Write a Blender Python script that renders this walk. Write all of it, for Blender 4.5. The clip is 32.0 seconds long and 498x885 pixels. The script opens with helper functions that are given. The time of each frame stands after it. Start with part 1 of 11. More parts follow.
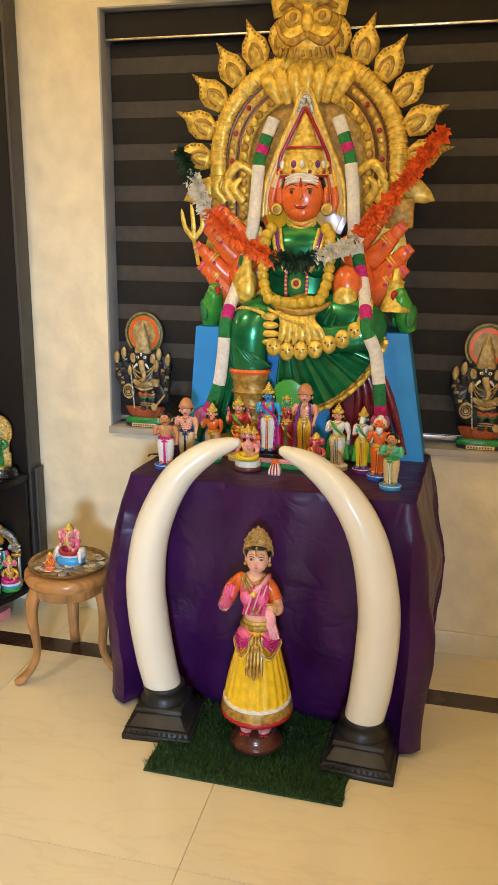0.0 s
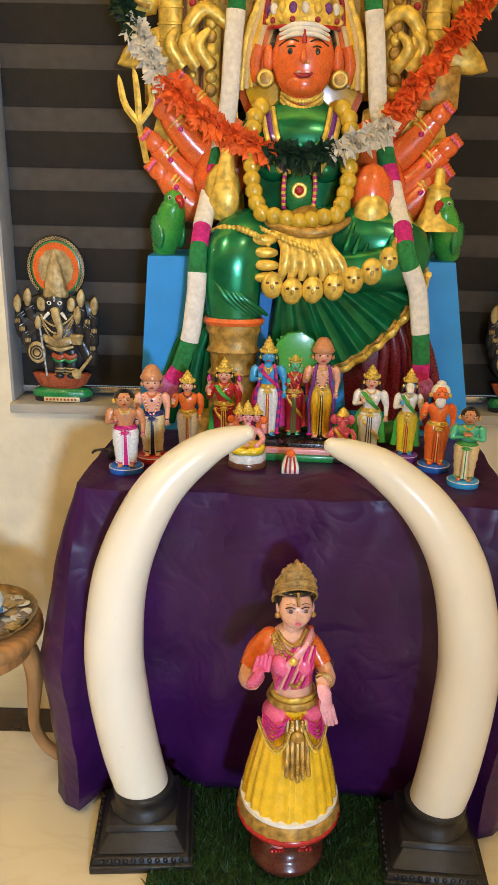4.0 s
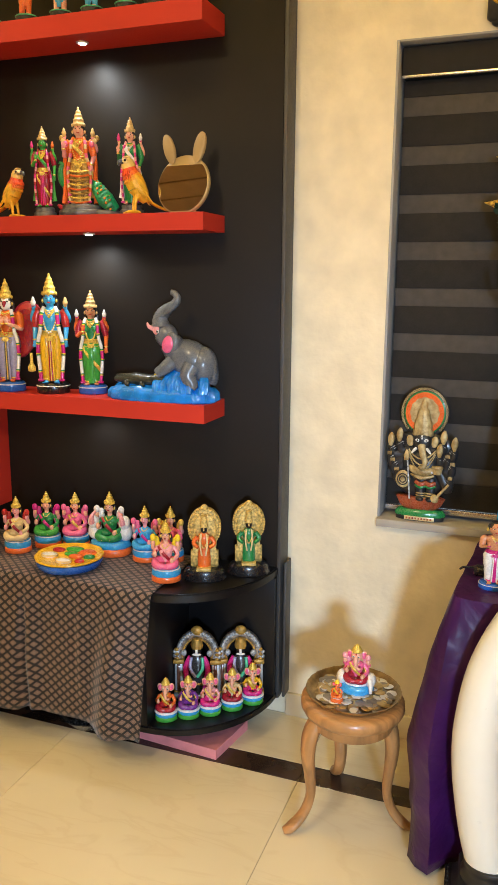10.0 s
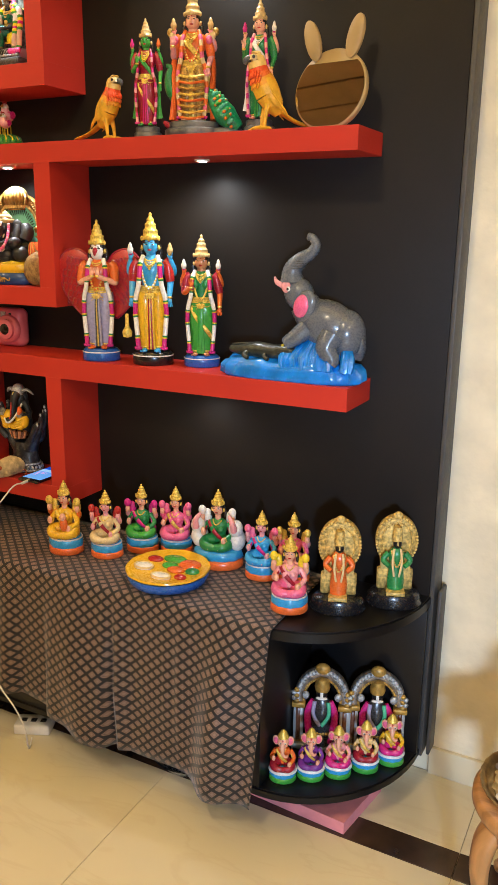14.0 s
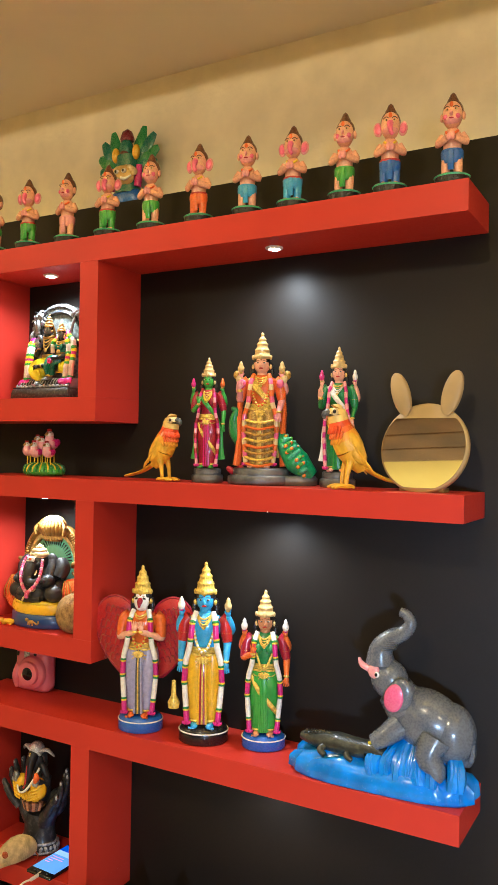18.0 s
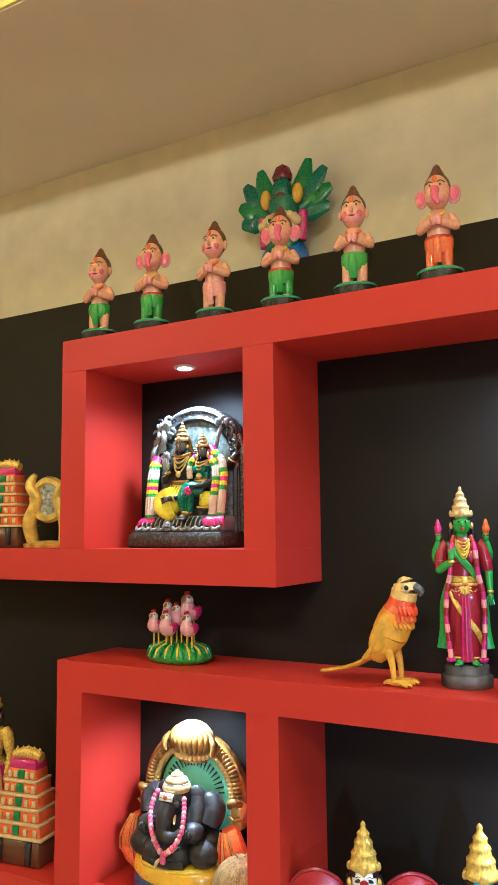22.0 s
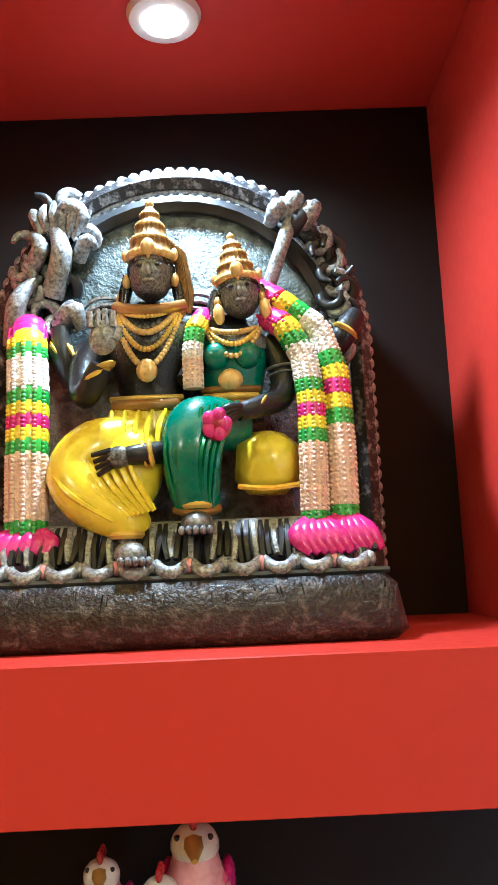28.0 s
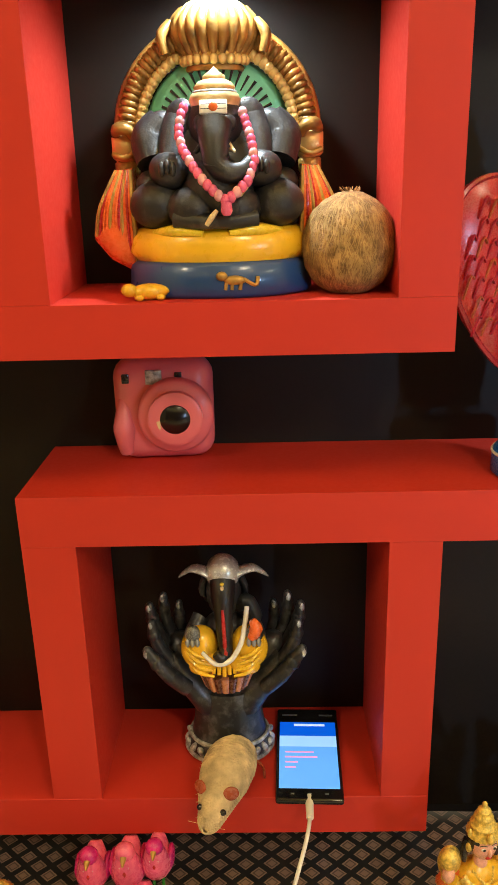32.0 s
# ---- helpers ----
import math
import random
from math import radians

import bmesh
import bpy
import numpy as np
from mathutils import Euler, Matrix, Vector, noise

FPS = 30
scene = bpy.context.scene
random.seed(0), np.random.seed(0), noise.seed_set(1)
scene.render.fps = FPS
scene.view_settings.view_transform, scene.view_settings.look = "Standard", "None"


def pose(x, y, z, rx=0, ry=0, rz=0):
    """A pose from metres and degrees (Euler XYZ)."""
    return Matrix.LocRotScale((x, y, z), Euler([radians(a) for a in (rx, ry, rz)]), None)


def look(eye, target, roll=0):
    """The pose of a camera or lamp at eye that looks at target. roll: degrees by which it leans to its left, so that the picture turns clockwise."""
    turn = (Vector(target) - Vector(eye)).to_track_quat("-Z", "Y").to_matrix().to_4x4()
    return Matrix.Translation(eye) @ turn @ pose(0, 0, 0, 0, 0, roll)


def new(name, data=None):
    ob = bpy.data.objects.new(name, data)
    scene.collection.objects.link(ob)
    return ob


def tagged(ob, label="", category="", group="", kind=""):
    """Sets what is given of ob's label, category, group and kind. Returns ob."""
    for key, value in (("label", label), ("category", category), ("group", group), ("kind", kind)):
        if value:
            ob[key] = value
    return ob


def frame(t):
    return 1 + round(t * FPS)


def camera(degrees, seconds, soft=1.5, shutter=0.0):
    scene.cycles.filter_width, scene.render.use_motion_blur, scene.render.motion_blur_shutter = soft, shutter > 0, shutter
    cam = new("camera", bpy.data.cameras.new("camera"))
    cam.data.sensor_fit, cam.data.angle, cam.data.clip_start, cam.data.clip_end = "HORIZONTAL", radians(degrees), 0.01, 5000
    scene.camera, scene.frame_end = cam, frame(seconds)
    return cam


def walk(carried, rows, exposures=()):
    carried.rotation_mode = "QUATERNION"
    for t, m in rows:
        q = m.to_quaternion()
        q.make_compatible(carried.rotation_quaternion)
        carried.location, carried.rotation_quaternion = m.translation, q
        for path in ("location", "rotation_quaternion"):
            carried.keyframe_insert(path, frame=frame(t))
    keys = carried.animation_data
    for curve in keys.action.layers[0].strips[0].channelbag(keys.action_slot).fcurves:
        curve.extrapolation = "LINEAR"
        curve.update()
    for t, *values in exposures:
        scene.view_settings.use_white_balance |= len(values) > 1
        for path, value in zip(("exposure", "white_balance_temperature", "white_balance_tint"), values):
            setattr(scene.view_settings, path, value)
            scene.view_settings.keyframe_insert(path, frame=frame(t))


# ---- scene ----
cam = camera(35.5, 32.0)

PATH = [
    (0, (2.723, -2.545, 1.429), (2.278, -0.66, 0.931), 0.7),
    (0.5, (2.735, -2.547, 1.452), (2.324, -0.646, 0.984), 0.9),
    (1, (2.63, -2.578, 1.476), (2.279, -0.663, 1.018), 1.1),
    (1.5, (2.481, -2.603, 1.479), (2.196, -0.671, 1.048), 1.5),
    (2, (2.367, -2.514, 1.45), (2.101, -0.584, 0.998), 1.5),
    (2.5, (2.234, -2.3, 1.412), (2.022, -0.367, 0.944), 1.7),
    (3, (2.184, -2.183, 1.376), (2.09, -0.249, 0.874), 2.1),
    (3.5, (2.208, -2.027, 1.372), (2.164, -0.109, 0.807), 1.8),
    (5.5, (2.256, -1.368, 1.167), (2.22, 0.42, 0.272), 0.2),
    (6, (2.288, -1.253, 1.163), (2.246, 0.515, 0.229), 0.7),
    (6.5, (2.277, -1.31, 1.21), (2.167, 0.45, 0.266), 0.3),
    (7, (2.23, -1.561, 1.275), (2.061, 0.224, 0.39), 0.8),
    (7.5, (2.191, -1.776, 1.343), (1.926, 0.047, 0.565), 0.9),
    (8, (2.194, -1.983, 1.365), (1.79, -0.146, 0.686), 1.0),
    (8.5, (2.117, -2.133, 1.365), (1.592, -0.29, 0.791), 1.0),
    (9, (2.035, -2.283, 1.439), (1.409, -0.451, 0.939), 0.9),
    (9.5, (2.007, -2.358, 1.492), (1.342, -0.528, 1.035), 0.5),
    (10, (2.016, -2.297, 1.503), (1.334, -0.463, 1.094), 0.4),
    (10.5, (2.069, -2.106, 1.488), (1.394, -0.258, 1.129), 0.6),
    (11, (2.017, -1.986, 1.487), (1.301, -0.154, 1.125), 0.6),
    (11.5, (1.838, -1.948, 1.5), (1.075, -0.133, 1.151), 0.7),
    (12, (1.582, -1.983, 1.588), (0.862, -0.159, 1.194), 0.5),
    (12.5, (1.578, -1.966, 1.631), (0.774, -0.177, 1.24), 0.3),
    (13, (1.646, -1.959, 1.652), (0.824, -0.185, 1.234), 0.5),
    (13.5, (1.708, -1.918, 1.57), (0.866, -0.172, 1.081), 0.5),
    (15.5, (1.391, -1.398, 1.356), (0.319, 0.211, 0.844), -0.8),
    (16, (1.297, -1.304, 1.432), (0.167, 0.283, 0.98), -1.6),
    (16.5, (1.31, -1.29, 1.514), (0.131, 0.292, 1.187), -1.2),
    (17, (1.321, -1.352, 1.684), (0.2, 0.292, 1.477), -0.1),
    (17.5, (1.35, -1.465, 1.731), (0.29, 0.231, 1.679), 0.4),
    (18, (1.416, -1.55, 1.771), (0.435, 0.194, 1.79), 1.0),
    (18.5, (1.45, -1.568, 1.805), (0.566, 0.224, 1.901), 1.1),
    (19, (1.398, -1.471, 1.859), (0.549, 0.334, 2.014), 1.1),
    (19.5, (1.331, -1.313, 1.892), (0.476, 0.483, 2.099), 0.8),
    (20, (1.265, -1.244, 1.903), (0.38, 0.533, 2.144), 0.3),
    (20.5, (1.165, -1.22, 1.917), (0.23, 0.53, 2.166), -0.3),
    (21, (1.012, -1.267, 1.933), (0.078, 0.486, 2.173), -1.0),
    (21.5, (0.883, -1.259, 1.908), (-0.06, 0.488, 2.151), -1.3),
    (22, (0.773, -1.194, 1.916), (-0.217, 0.528, 2.143), -0.6),
    (22.5, (0.668, -1.064, 1.877), (-0.332, 0.659, 2.06), 0.5),
    (23, (0.616, -0.956, 1.812), (-0.334, 0.799, 1.951), 1.7),
    (23.5, (0.531, -1.01, 1.778), (-0.329, 0.793, 1.894), 2.1),
    (24, (0.399, -1.112, 1.79), (-0.279, 0.765, 1.922), 1.9),
    (24.5, (0.291, -0.997, 1.823), (-0.204, 0.933, 1.997), 0.9),
    (26.5, (-0.007, -0.622, 1.915), (0.091, 1.361, 2.152), -2.8),
    (27, (0.028, -0.482, 1.928), (0.106, 1.494, 2.228), -2.7),
    (27.5, (0.029, -0.44, 1.929), (0.081, 1.534, 2.244), -2.5),
    (28, (0.032, -0.446, 1.924), (0.062, 1.531, 2.225), -2.5),
    (28.5, (0.024, -0.508, 1.879), (0.06, 1.483, 2.063), -2.4),
    (29, (0.003, -0.608, 1.796), (0.045, 1.389, 1.882), -1.8),
    (29.5, (-0.009, -0.67, 1.697), (0.015, 1.329, 1.655), -0.9),
    (30, (-0.027, -0.643, 1.607), (0.008, 1.348, 1.418), -0.4),
    (30.5, (-0.032, -0.625, 1.539), (0.022, 1.344, 1.19), 0.1),
    (31, (-0.018, -0.696, 1.494), (0.035, 1.247, 1.024), -0.5),
    (31.5, (0.006, -0.799, 1.444), (0.031, 1.118, 0.872), -1.0),
    (32, (0.036, -0.878, 1.426), (-0.006, 1.017, 0.789), -1.5),
]
BALANCE = [(0, -0.30, 6400, 10), (3, -0.22, 6200, 10), (6, -0.20, 6500, 10), (8, -0.24, 6900, 12), (9.5, -0.12, 6450, 10), (11.5, -0.18, 5850, 10), (13.5, -0.14, 6000, 12), (16, -0.08, 6200, 12), (18, 0.02, 5650, 9),
           (20, 0.08, 5200, 6), (22, 0.04, 4650, 5), (24, 0.04, 4750, 4), (27, 0.02, 4850, 4), (28, -0.06, 4850, 4), (30, 0.0, 6100, 6), (32, 0.10, 5800, 6)]
walk(cam, [(t, look(eye, target, roll)) for t, eye, target, roll in PATH], BALANCE)


# ---- world and lights ----
world = bpy.data.worlds.new("world")
scene.world = world
world.use_nodes = True
sky = world.node_tree.nodes.new("ShaderNodeTexSky")
sky.sky_type, sky.sun_disc, sky.sun_elevation, sky.sun_rotation = "NISHITA", False, radians(35), radians(200)
world.node_tree.links.new(sky.outputs[0], world.node_tree.nodes["Background"].inputs[0])
world.node_tree.nodes["Background"].inputs[1].default_value = 0.08


def lamp(name, kind, m, energy, colour, size=0.1, size_y=0.0, spot=60, blend=0.5):
    data = bpy.data.lights.new(name, kind)
    data.energy, data.color = energy, colour
    if kind == "AREA":
        data.shape, data.size, data.size_y = "RECTANGLE", size, size_y or size
    elif kind == "SPOT":
        data.shadow_soft_size, data.spot_size, data.spot_blend = size, radians(spot), blend
    else:
        data.shadow_soft_size = size
    ob = new(name, data)
    ob.matrix_world = m
    return ob


WARM, COOL, WHITE = (1.0, 0.78, 0.47), (0.54, 0.74, 1.0), (0.93, 0.97, 0.95)
# warm ceiling lamps of the room, the yellow cove, added fills and daylight that comes in by the low opening behind
lamp("ceiling_and_fill_glow", "AREA", look((0.95, -2.3, 2.96), (0.9, -2.0, 0)), 31, WARM, 0.3)
# added fill with no lamp seen there: lifts the wall top at the left
lamp("ceiling_and_fill_glow", "AREA", look((-1.5, -2.0, 2.96), (-1.4, -1.6, 0)), 20, WARM, 0.3)
lamp("ceiling_and_fill_glow", "AREA", look((3.1, -2.6, 2.96), (3.0, -2.3, 0)), 26, WARM, 0.3)
lamp("cove_and_fill_glow", "AREA", look((0.9, -0.95, 2.80), (0.9, -0.85, 3.2)), 33, (1.0, 0.80, 0.46), 5.0, 0.12)
# added unseen strip: brightens the far yellow band that the rabbit mirror reflects
lamp("cove_and_fill_glow", "AREA", look((0.9, -3.22, 2.40), (0.9, -3.42, 2.9)), 15, (1.0, 0.90, 0.66), 5.0, 0.12)
lamp("window_daylight", "AREA", look((3.15, -4.6, 1.25), (1.7, 0, 0.75)), 222, COOL, 0.5, 0.4)

# ---- materials ----
MATS = {}


def material(name, rgb, rough=0.5, metal=0.0, coat=0.0, spread=0.12, scale=18.0, fine=140.0, bump=0.05, sheen=0.0, emit=None, spec=0.5):
    """A surface with variation at two scales and fine relief."""
    if name in MATS:
        return MATS[name]
    mat = bpy.data.materials.new(name)
    mat.use_nodes = True
    nt = mat.node_tree
    b = nt.nodes["Principled BSDF"]
    tc = nt.nodes.new("ShaderNodeTexCoord")
    n1, n2 = nt.nodes.new("ShaderNodeTexNoise"), nt.nodes.new("ShaderNodeTexNoise")
    n1.inputs["Scale"].default_value, n2.inputs["Scale"].default_value = scale, fine
    n1.inputs["Detail"].default_value, n2.inputs["Detail"].default_value = 4, 2
    for n in (n1, n2):
        nt.links.new(tc.outputs["Object"], n.inputs["Vector"])
    ramp = nt.nodes.new("ShaderNodeValToRGB")
    lo = [max(0.0, c * (1 - spread)) for c in rgb]
    hi = [min(1.0, c * (1 + spread)) for c in rgb]
    ramp.color_ramp.elements[0].position, ramp.color_ramp.elements[1].position = 0.32, 0.68
    ramp.color_ramp.elements[0].color, ramp.color_ramp.elements[1].color = (*lo, 1), (*hi, 1)
    nt.links.new(n1.outputs["Fac"], ramp.inputs["Fac"])
    nt.links.new(ramp.outputs["Color"], b.inputs["Base Color"])
    mr = nt.nodes.new("ShaderNodeMapRange")
    mr.inputs["To Min"].default_value, mr.inputs["To Max"].default_value = max(0.03, rough * 0.8), min(1, rough * 1.25)
    nt.links.new(n2.outputs["Fac"], mr.inputs["Value"])
    nt.links.new(mr.outputs["Result"], b.inputs["Roughness"])
    b.inputs["Metallic"].default_value = metal
    b.inputs["Coat Weight"].default_value = coat
    b.inputs["Coat Roughness"].default_value = 0.12
    b.inputs["Specular IOR Level"].default_value = spec
    b.inputs["Sheen Weight"].default_value = sheen
    if bump:
        bp = nt.nodes.new("ShaderNodeBump")
        bp.inputs["Strength"].default_value, bp.inputs["Distance"].default_value = bump, 0.004
        nt.links.new(n2.outputs["Fac"], bp.inputs["Height"])
        nt.links.new(bp.outputs["Normal"], b.inputs["Normal"])
    if emit:
        b.inputs["Emission Color"].default_value = (*emit[0], 1)
        b.inputs["Emission Strength"].default_value = emit[1]
    MATS[name] = mat
    return mat


PAINTS = {
    "red": (0.45, 0.02, 0.02), "crimson": (0.33, 0.012, 0.03), "orange": (0.72, 0.14, 0.02), "flame": (0.82, 0.155, 0.03), "sun": (0.85, 0.53, 0.015), "yellow": (0.80, 0.46, 0.015),
    "lemon": (0.80, 0.58, 0.02), "canary": (0.85, 0.70, 0.006), "brick": (0.36, 0.075, 0.03), "teal": (0.008, 0.16, 0.11), "blush": (0.80, 0.38, 0.44), "green": (0.02, 0.22, 0.06), "leaf": (0.06, 0.36, 0.05), "mint": (0.08, 0.45, 0.25), "blue": (0.02, 0.12, 0.5),
    "sky": (0.05, 0.36, 0.72), "navy": (0.015, 0.03, 0.16), "purple": (0.16, 0.03, 0.26), "lilac": (0.36, 0.34, 0.52), "pink": (0.78, 0.13, 0.28),
    "magenta": (0.6, 0.02, 0.22), "rose": (0.80, 0.34, 0.36), "peach": (0.80, 0.40, 0.27), "skin": (0.80, 0.45, 0.32), "tan": (0.56, 0.24, 0.11),
    "brown": (0.13, 0.05, 0.025), "black": (0.012, 0.011, 0.012), "soot": (0.03, 0.03, 0.032), "white": (0.82, 0.80, 0.76), "cream": (0.72, 0.55, 0.28),
    "palegold": (0.68, 0.47, 0.19), "grey": (0.12, 0.135, 0.16), "slate": (0.08, 0.085, 0.09), "maroon": (0.17, 0.01, 0.02),
}


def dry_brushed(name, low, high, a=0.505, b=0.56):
    """Dark paint with lighter metal paint rubbed over the raised edges, edge highlights painted in with it."""
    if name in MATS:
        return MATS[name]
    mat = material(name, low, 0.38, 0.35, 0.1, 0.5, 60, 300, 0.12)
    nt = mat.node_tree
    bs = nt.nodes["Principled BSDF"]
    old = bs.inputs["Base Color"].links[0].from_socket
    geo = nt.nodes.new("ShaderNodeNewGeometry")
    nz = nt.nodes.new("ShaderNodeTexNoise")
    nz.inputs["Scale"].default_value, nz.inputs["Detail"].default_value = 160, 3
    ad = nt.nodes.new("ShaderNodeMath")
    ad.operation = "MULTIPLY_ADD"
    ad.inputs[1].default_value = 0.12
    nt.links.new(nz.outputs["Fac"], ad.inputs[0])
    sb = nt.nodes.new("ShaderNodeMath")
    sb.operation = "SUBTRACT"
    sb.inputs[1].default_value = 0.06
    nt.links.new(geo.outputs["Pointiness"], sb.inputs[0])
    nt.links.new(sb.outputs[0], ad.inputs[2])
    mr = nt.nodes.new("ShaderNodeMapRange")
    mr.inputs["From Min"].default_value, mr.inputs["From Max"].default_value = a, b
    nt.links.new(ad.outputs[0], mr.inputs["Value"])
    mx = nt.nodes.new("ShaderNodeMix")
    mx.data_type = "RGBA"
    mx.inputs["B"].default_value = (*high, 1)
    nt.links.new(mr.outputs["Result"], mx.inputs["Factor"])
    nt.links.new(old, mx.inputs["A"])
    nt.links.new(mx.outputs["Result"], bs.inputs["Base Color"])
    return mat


def mottled(name, low, high, scale, a, b, rough=0.4, metal=0.2, bump=0.2):
    """Dark paint with lighter metal paint rubbed on in small patches."""
    if name in MATS:
        return MATS[name]
    mat = material(name, low, rough, metal, 0.05, 0.3, scale * 0.3, 600, bump)
    nt = mat.node_tree
    bs = nt.nodes["Principled BSDF"]
    old = bs.inputs["Base Color"].links[0].from_socket
    tc = [n for n in nt.nodes if n.type == "TEX_COORD"][0]
    nz = nt.nodes.new("ShaderNodeTexNoise")
    nz.inputs["Scale"].default_value, nz.inputs["Detail"].default_value, nz.inputs["Roughness"].default_value = scale, 6, 0.65
    nt.links.new(tc.outputs["Object"], nz.inputs["Vector"])
    mr = nt.nodes.new("ShaderNodeMapRange")
    mr.inputs["From Min"].default_value, mr.inputs["From Max"].default_value = a, b
    nt.links.new(nz.outputs["Fac"], mr.inputs["Value"])
    mx = nt.nodes.new("ShaderNodeMix")
    mx.data_type = "RGBA"
    mx.inputs["B"].default_value = (*high, 1)
    nt.links.new(mr.outputs["Result"], mx.inputs["Factor"])
    nt.links.new(old, mx.inputs["A"])
    nt.links.new(mx.outputs["Result"], bs.inputs["Base Color"])
    return mat


def paint(c):
    if c == "gold":
        return material("gold_paint", (0.76, 0.52, 0.090), 0.34, 0.32, 0.12, 0.36, 60, 300, 0.12)
    if c == "oldgold":
        return material("aged_gold_paint", (0.46, 0.27, 0.055), 0.40, 0.32, 0.08, 0.45, 70, 300, 0.18)
    if c == "silver":
        return material("silver_paint", (0.42, 0.44, 0.45), 0.36, 0.35, 0.1, 0.7, 150, 300, 0.2)
    if c == "frost":
        return mottled("silver_rubbed_black", (0.05, 0.052, 0.055), (0.50, 0.52, 0.53), 520, 0.30, 0.66, 0.38, 0.3)
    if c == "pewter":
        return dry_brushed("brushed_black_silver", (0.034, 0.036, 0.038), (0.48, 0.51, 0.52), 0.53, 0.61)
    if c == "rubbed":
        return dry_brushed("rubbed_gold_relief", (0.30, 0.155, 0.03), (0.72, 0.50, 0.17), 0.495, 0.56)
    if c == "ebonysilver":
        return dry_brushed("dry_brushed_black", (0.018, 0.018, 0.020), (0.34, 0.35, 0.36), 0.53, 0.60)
    if c == "jade":
        return material("green_metallic_enamel", (0.008, 0.20, 0.075), 0.24, 0.5, 0.4, 0.25, 30, 300, 0.03)
    if c == "brass":
        return material("dark_brass", (0.33, 0.22, 0.09), 0.35, 0.9, 0.0, 0.3, 50, 300, 0.1)
    return material(c + "_gloss_paint", PAINTS[c], 0.27, 0.0, 0.35, 0.12, 45, 260, 0.04)


def marble():
    mat = material("cream_marble", (0.74, 0.655, 0.46), 0.2, 0, 0.1, 0.05, 1.6, 60, 0.0)
    nt = mat.node_tree
    b = nt.nodes["Principled BSDF"]
    old = b.inputs["Base Color"].links[0].from_socket
    tc = nt.nodes.new("ShaderNodeTexCoord")
    mp = nt.nodes.new("ShaderNodeMapping")
    mp.inputs["Rotation"].default_value = (0, 0, 0.5)
    mp.inputs["Scale"].default_value = (1.2, 4.0, 1)
    nz = nt.nodes.new("ShaderNodeTexNoise")
    nz.inputs["Scale"].default_value, nz.inputs["Detail"].default_value, nz.inputs["Distortion"].default_value = 1.8, 8, 1.2
    rp = nt.nodes.new("ShaderNodeValToRGB")
    e = rp.color_ramp.elements
    e[0].position, e[0].color = 0.47, (1, 1, 1, 1)
    e[1].position, e[1].color = 0.53, (1, 1, 1, 1)
    mid = e.new(0.5)
    mid.color = (0.86, 0.80, 0.72, 1)
    mx = nt.nodes.new("ShaderNodeMix")
    mx.data_type, mx.blend_type = "RGBA", "MULTIPLY"
    mx.inputs["Factor"].default_value = 0.3
    nt.links.new(tc.outputs["Object"], mp.inputs["Vector"])
    nt.links.new(mp.outputs["Vector"], nz.inputs["Vector"])
    nt.links.new(nz.outputs["Fac"], rp.inputs["Fac"])
    nt.links.new(old, mx.inputs["A"])
    nt.links.new(rp.outputs["Color"], mx.inputs["B"])
    nt.links.new(mx.outputs["Result"], b.inputs["Base Color"])
    return mat


MARBLE = marble()
GRANITE = material("dark_brown_granite", (0.045, 0.026, 0.018), 0.2, 0, 0.1, 0.4, 9, 80, 0.0)
WALL = material("textured_cream_wall_paint", (0.80, 0.70, 0.50), 0.7, 0, 0, 0.08, 12, 48, 0.45)
CEIL = material("matt_ceiling_paint", (0.82, 0.73, 0.62), 0.85, 0, 0, 0.03, 3, 60, 0.05)
# the yellow of the cove's light is put into this base colour
COVE = material("yellow_lit_cove_colour", (0.85, 0.69, 0.20), 0.8, 0, 0, 0.03, 3, 60, 0.05)
PANEL = material("charcoal_laminate", (0.0125, 0.0092, 0.0070), 0.52, 0, 0, 0.22, 2.5, 220, 0.02, spec=0.2)
PEDGE = material("grey_panel_edge", (0.055, 0.052, 0.050), 0.5)
RED = material("red_laminate", (0.53, 0.036, 0.021), 0.45, 0, 0.0, 0.06, 2.5, 200, 0.015, spec=0.3)
BLACKWOOD = material("black_laminate", (0.007, 0.0065, 0.007), 0.34, 0, 0, 0.2, 4, 200, 0.02, spec=0.3)
ALU = material("aluminium_frame", (0.32, 0.33, 0.35), 0.4, 0.7, 0, 0.08, 20, 200, 0.02)
REVEAL = material("grey_reveal_paint", (0.36, 0.35, 0.34), 0.55, 0, 0, 0.08, 9, 90, 0.1)
SILL = material("grey_sill_stone", (0.42, 0.39, 0.34), 0.4, 0, 0, 0.1, 12, 120, 0.05)
BLIND_D = material("dark_blind_fabric", (0.016, 0.013, 0.011), 0.85, 0, 0, 0.15, 30, 500, 0.1)
BLIND_L = material("sheer_blind_fabric", (0.070, 0.060, 0.052), 0.85, 0, 0, 0.15, 30, 500, 0.1)
LED = material("downlight_lens", (1, 1, 1), 0.3, emit=((1.0, 0.95, 0.88), 22))
RINGW = material("white_enamel_ring", (0.78, 0.76, 0.72), 0.35)
CHROME = material("satin_metal_ring", (0.75, 0.73, 0.70), 0.25, 0.9, 0, 0.05, 30, 200, 0.0)


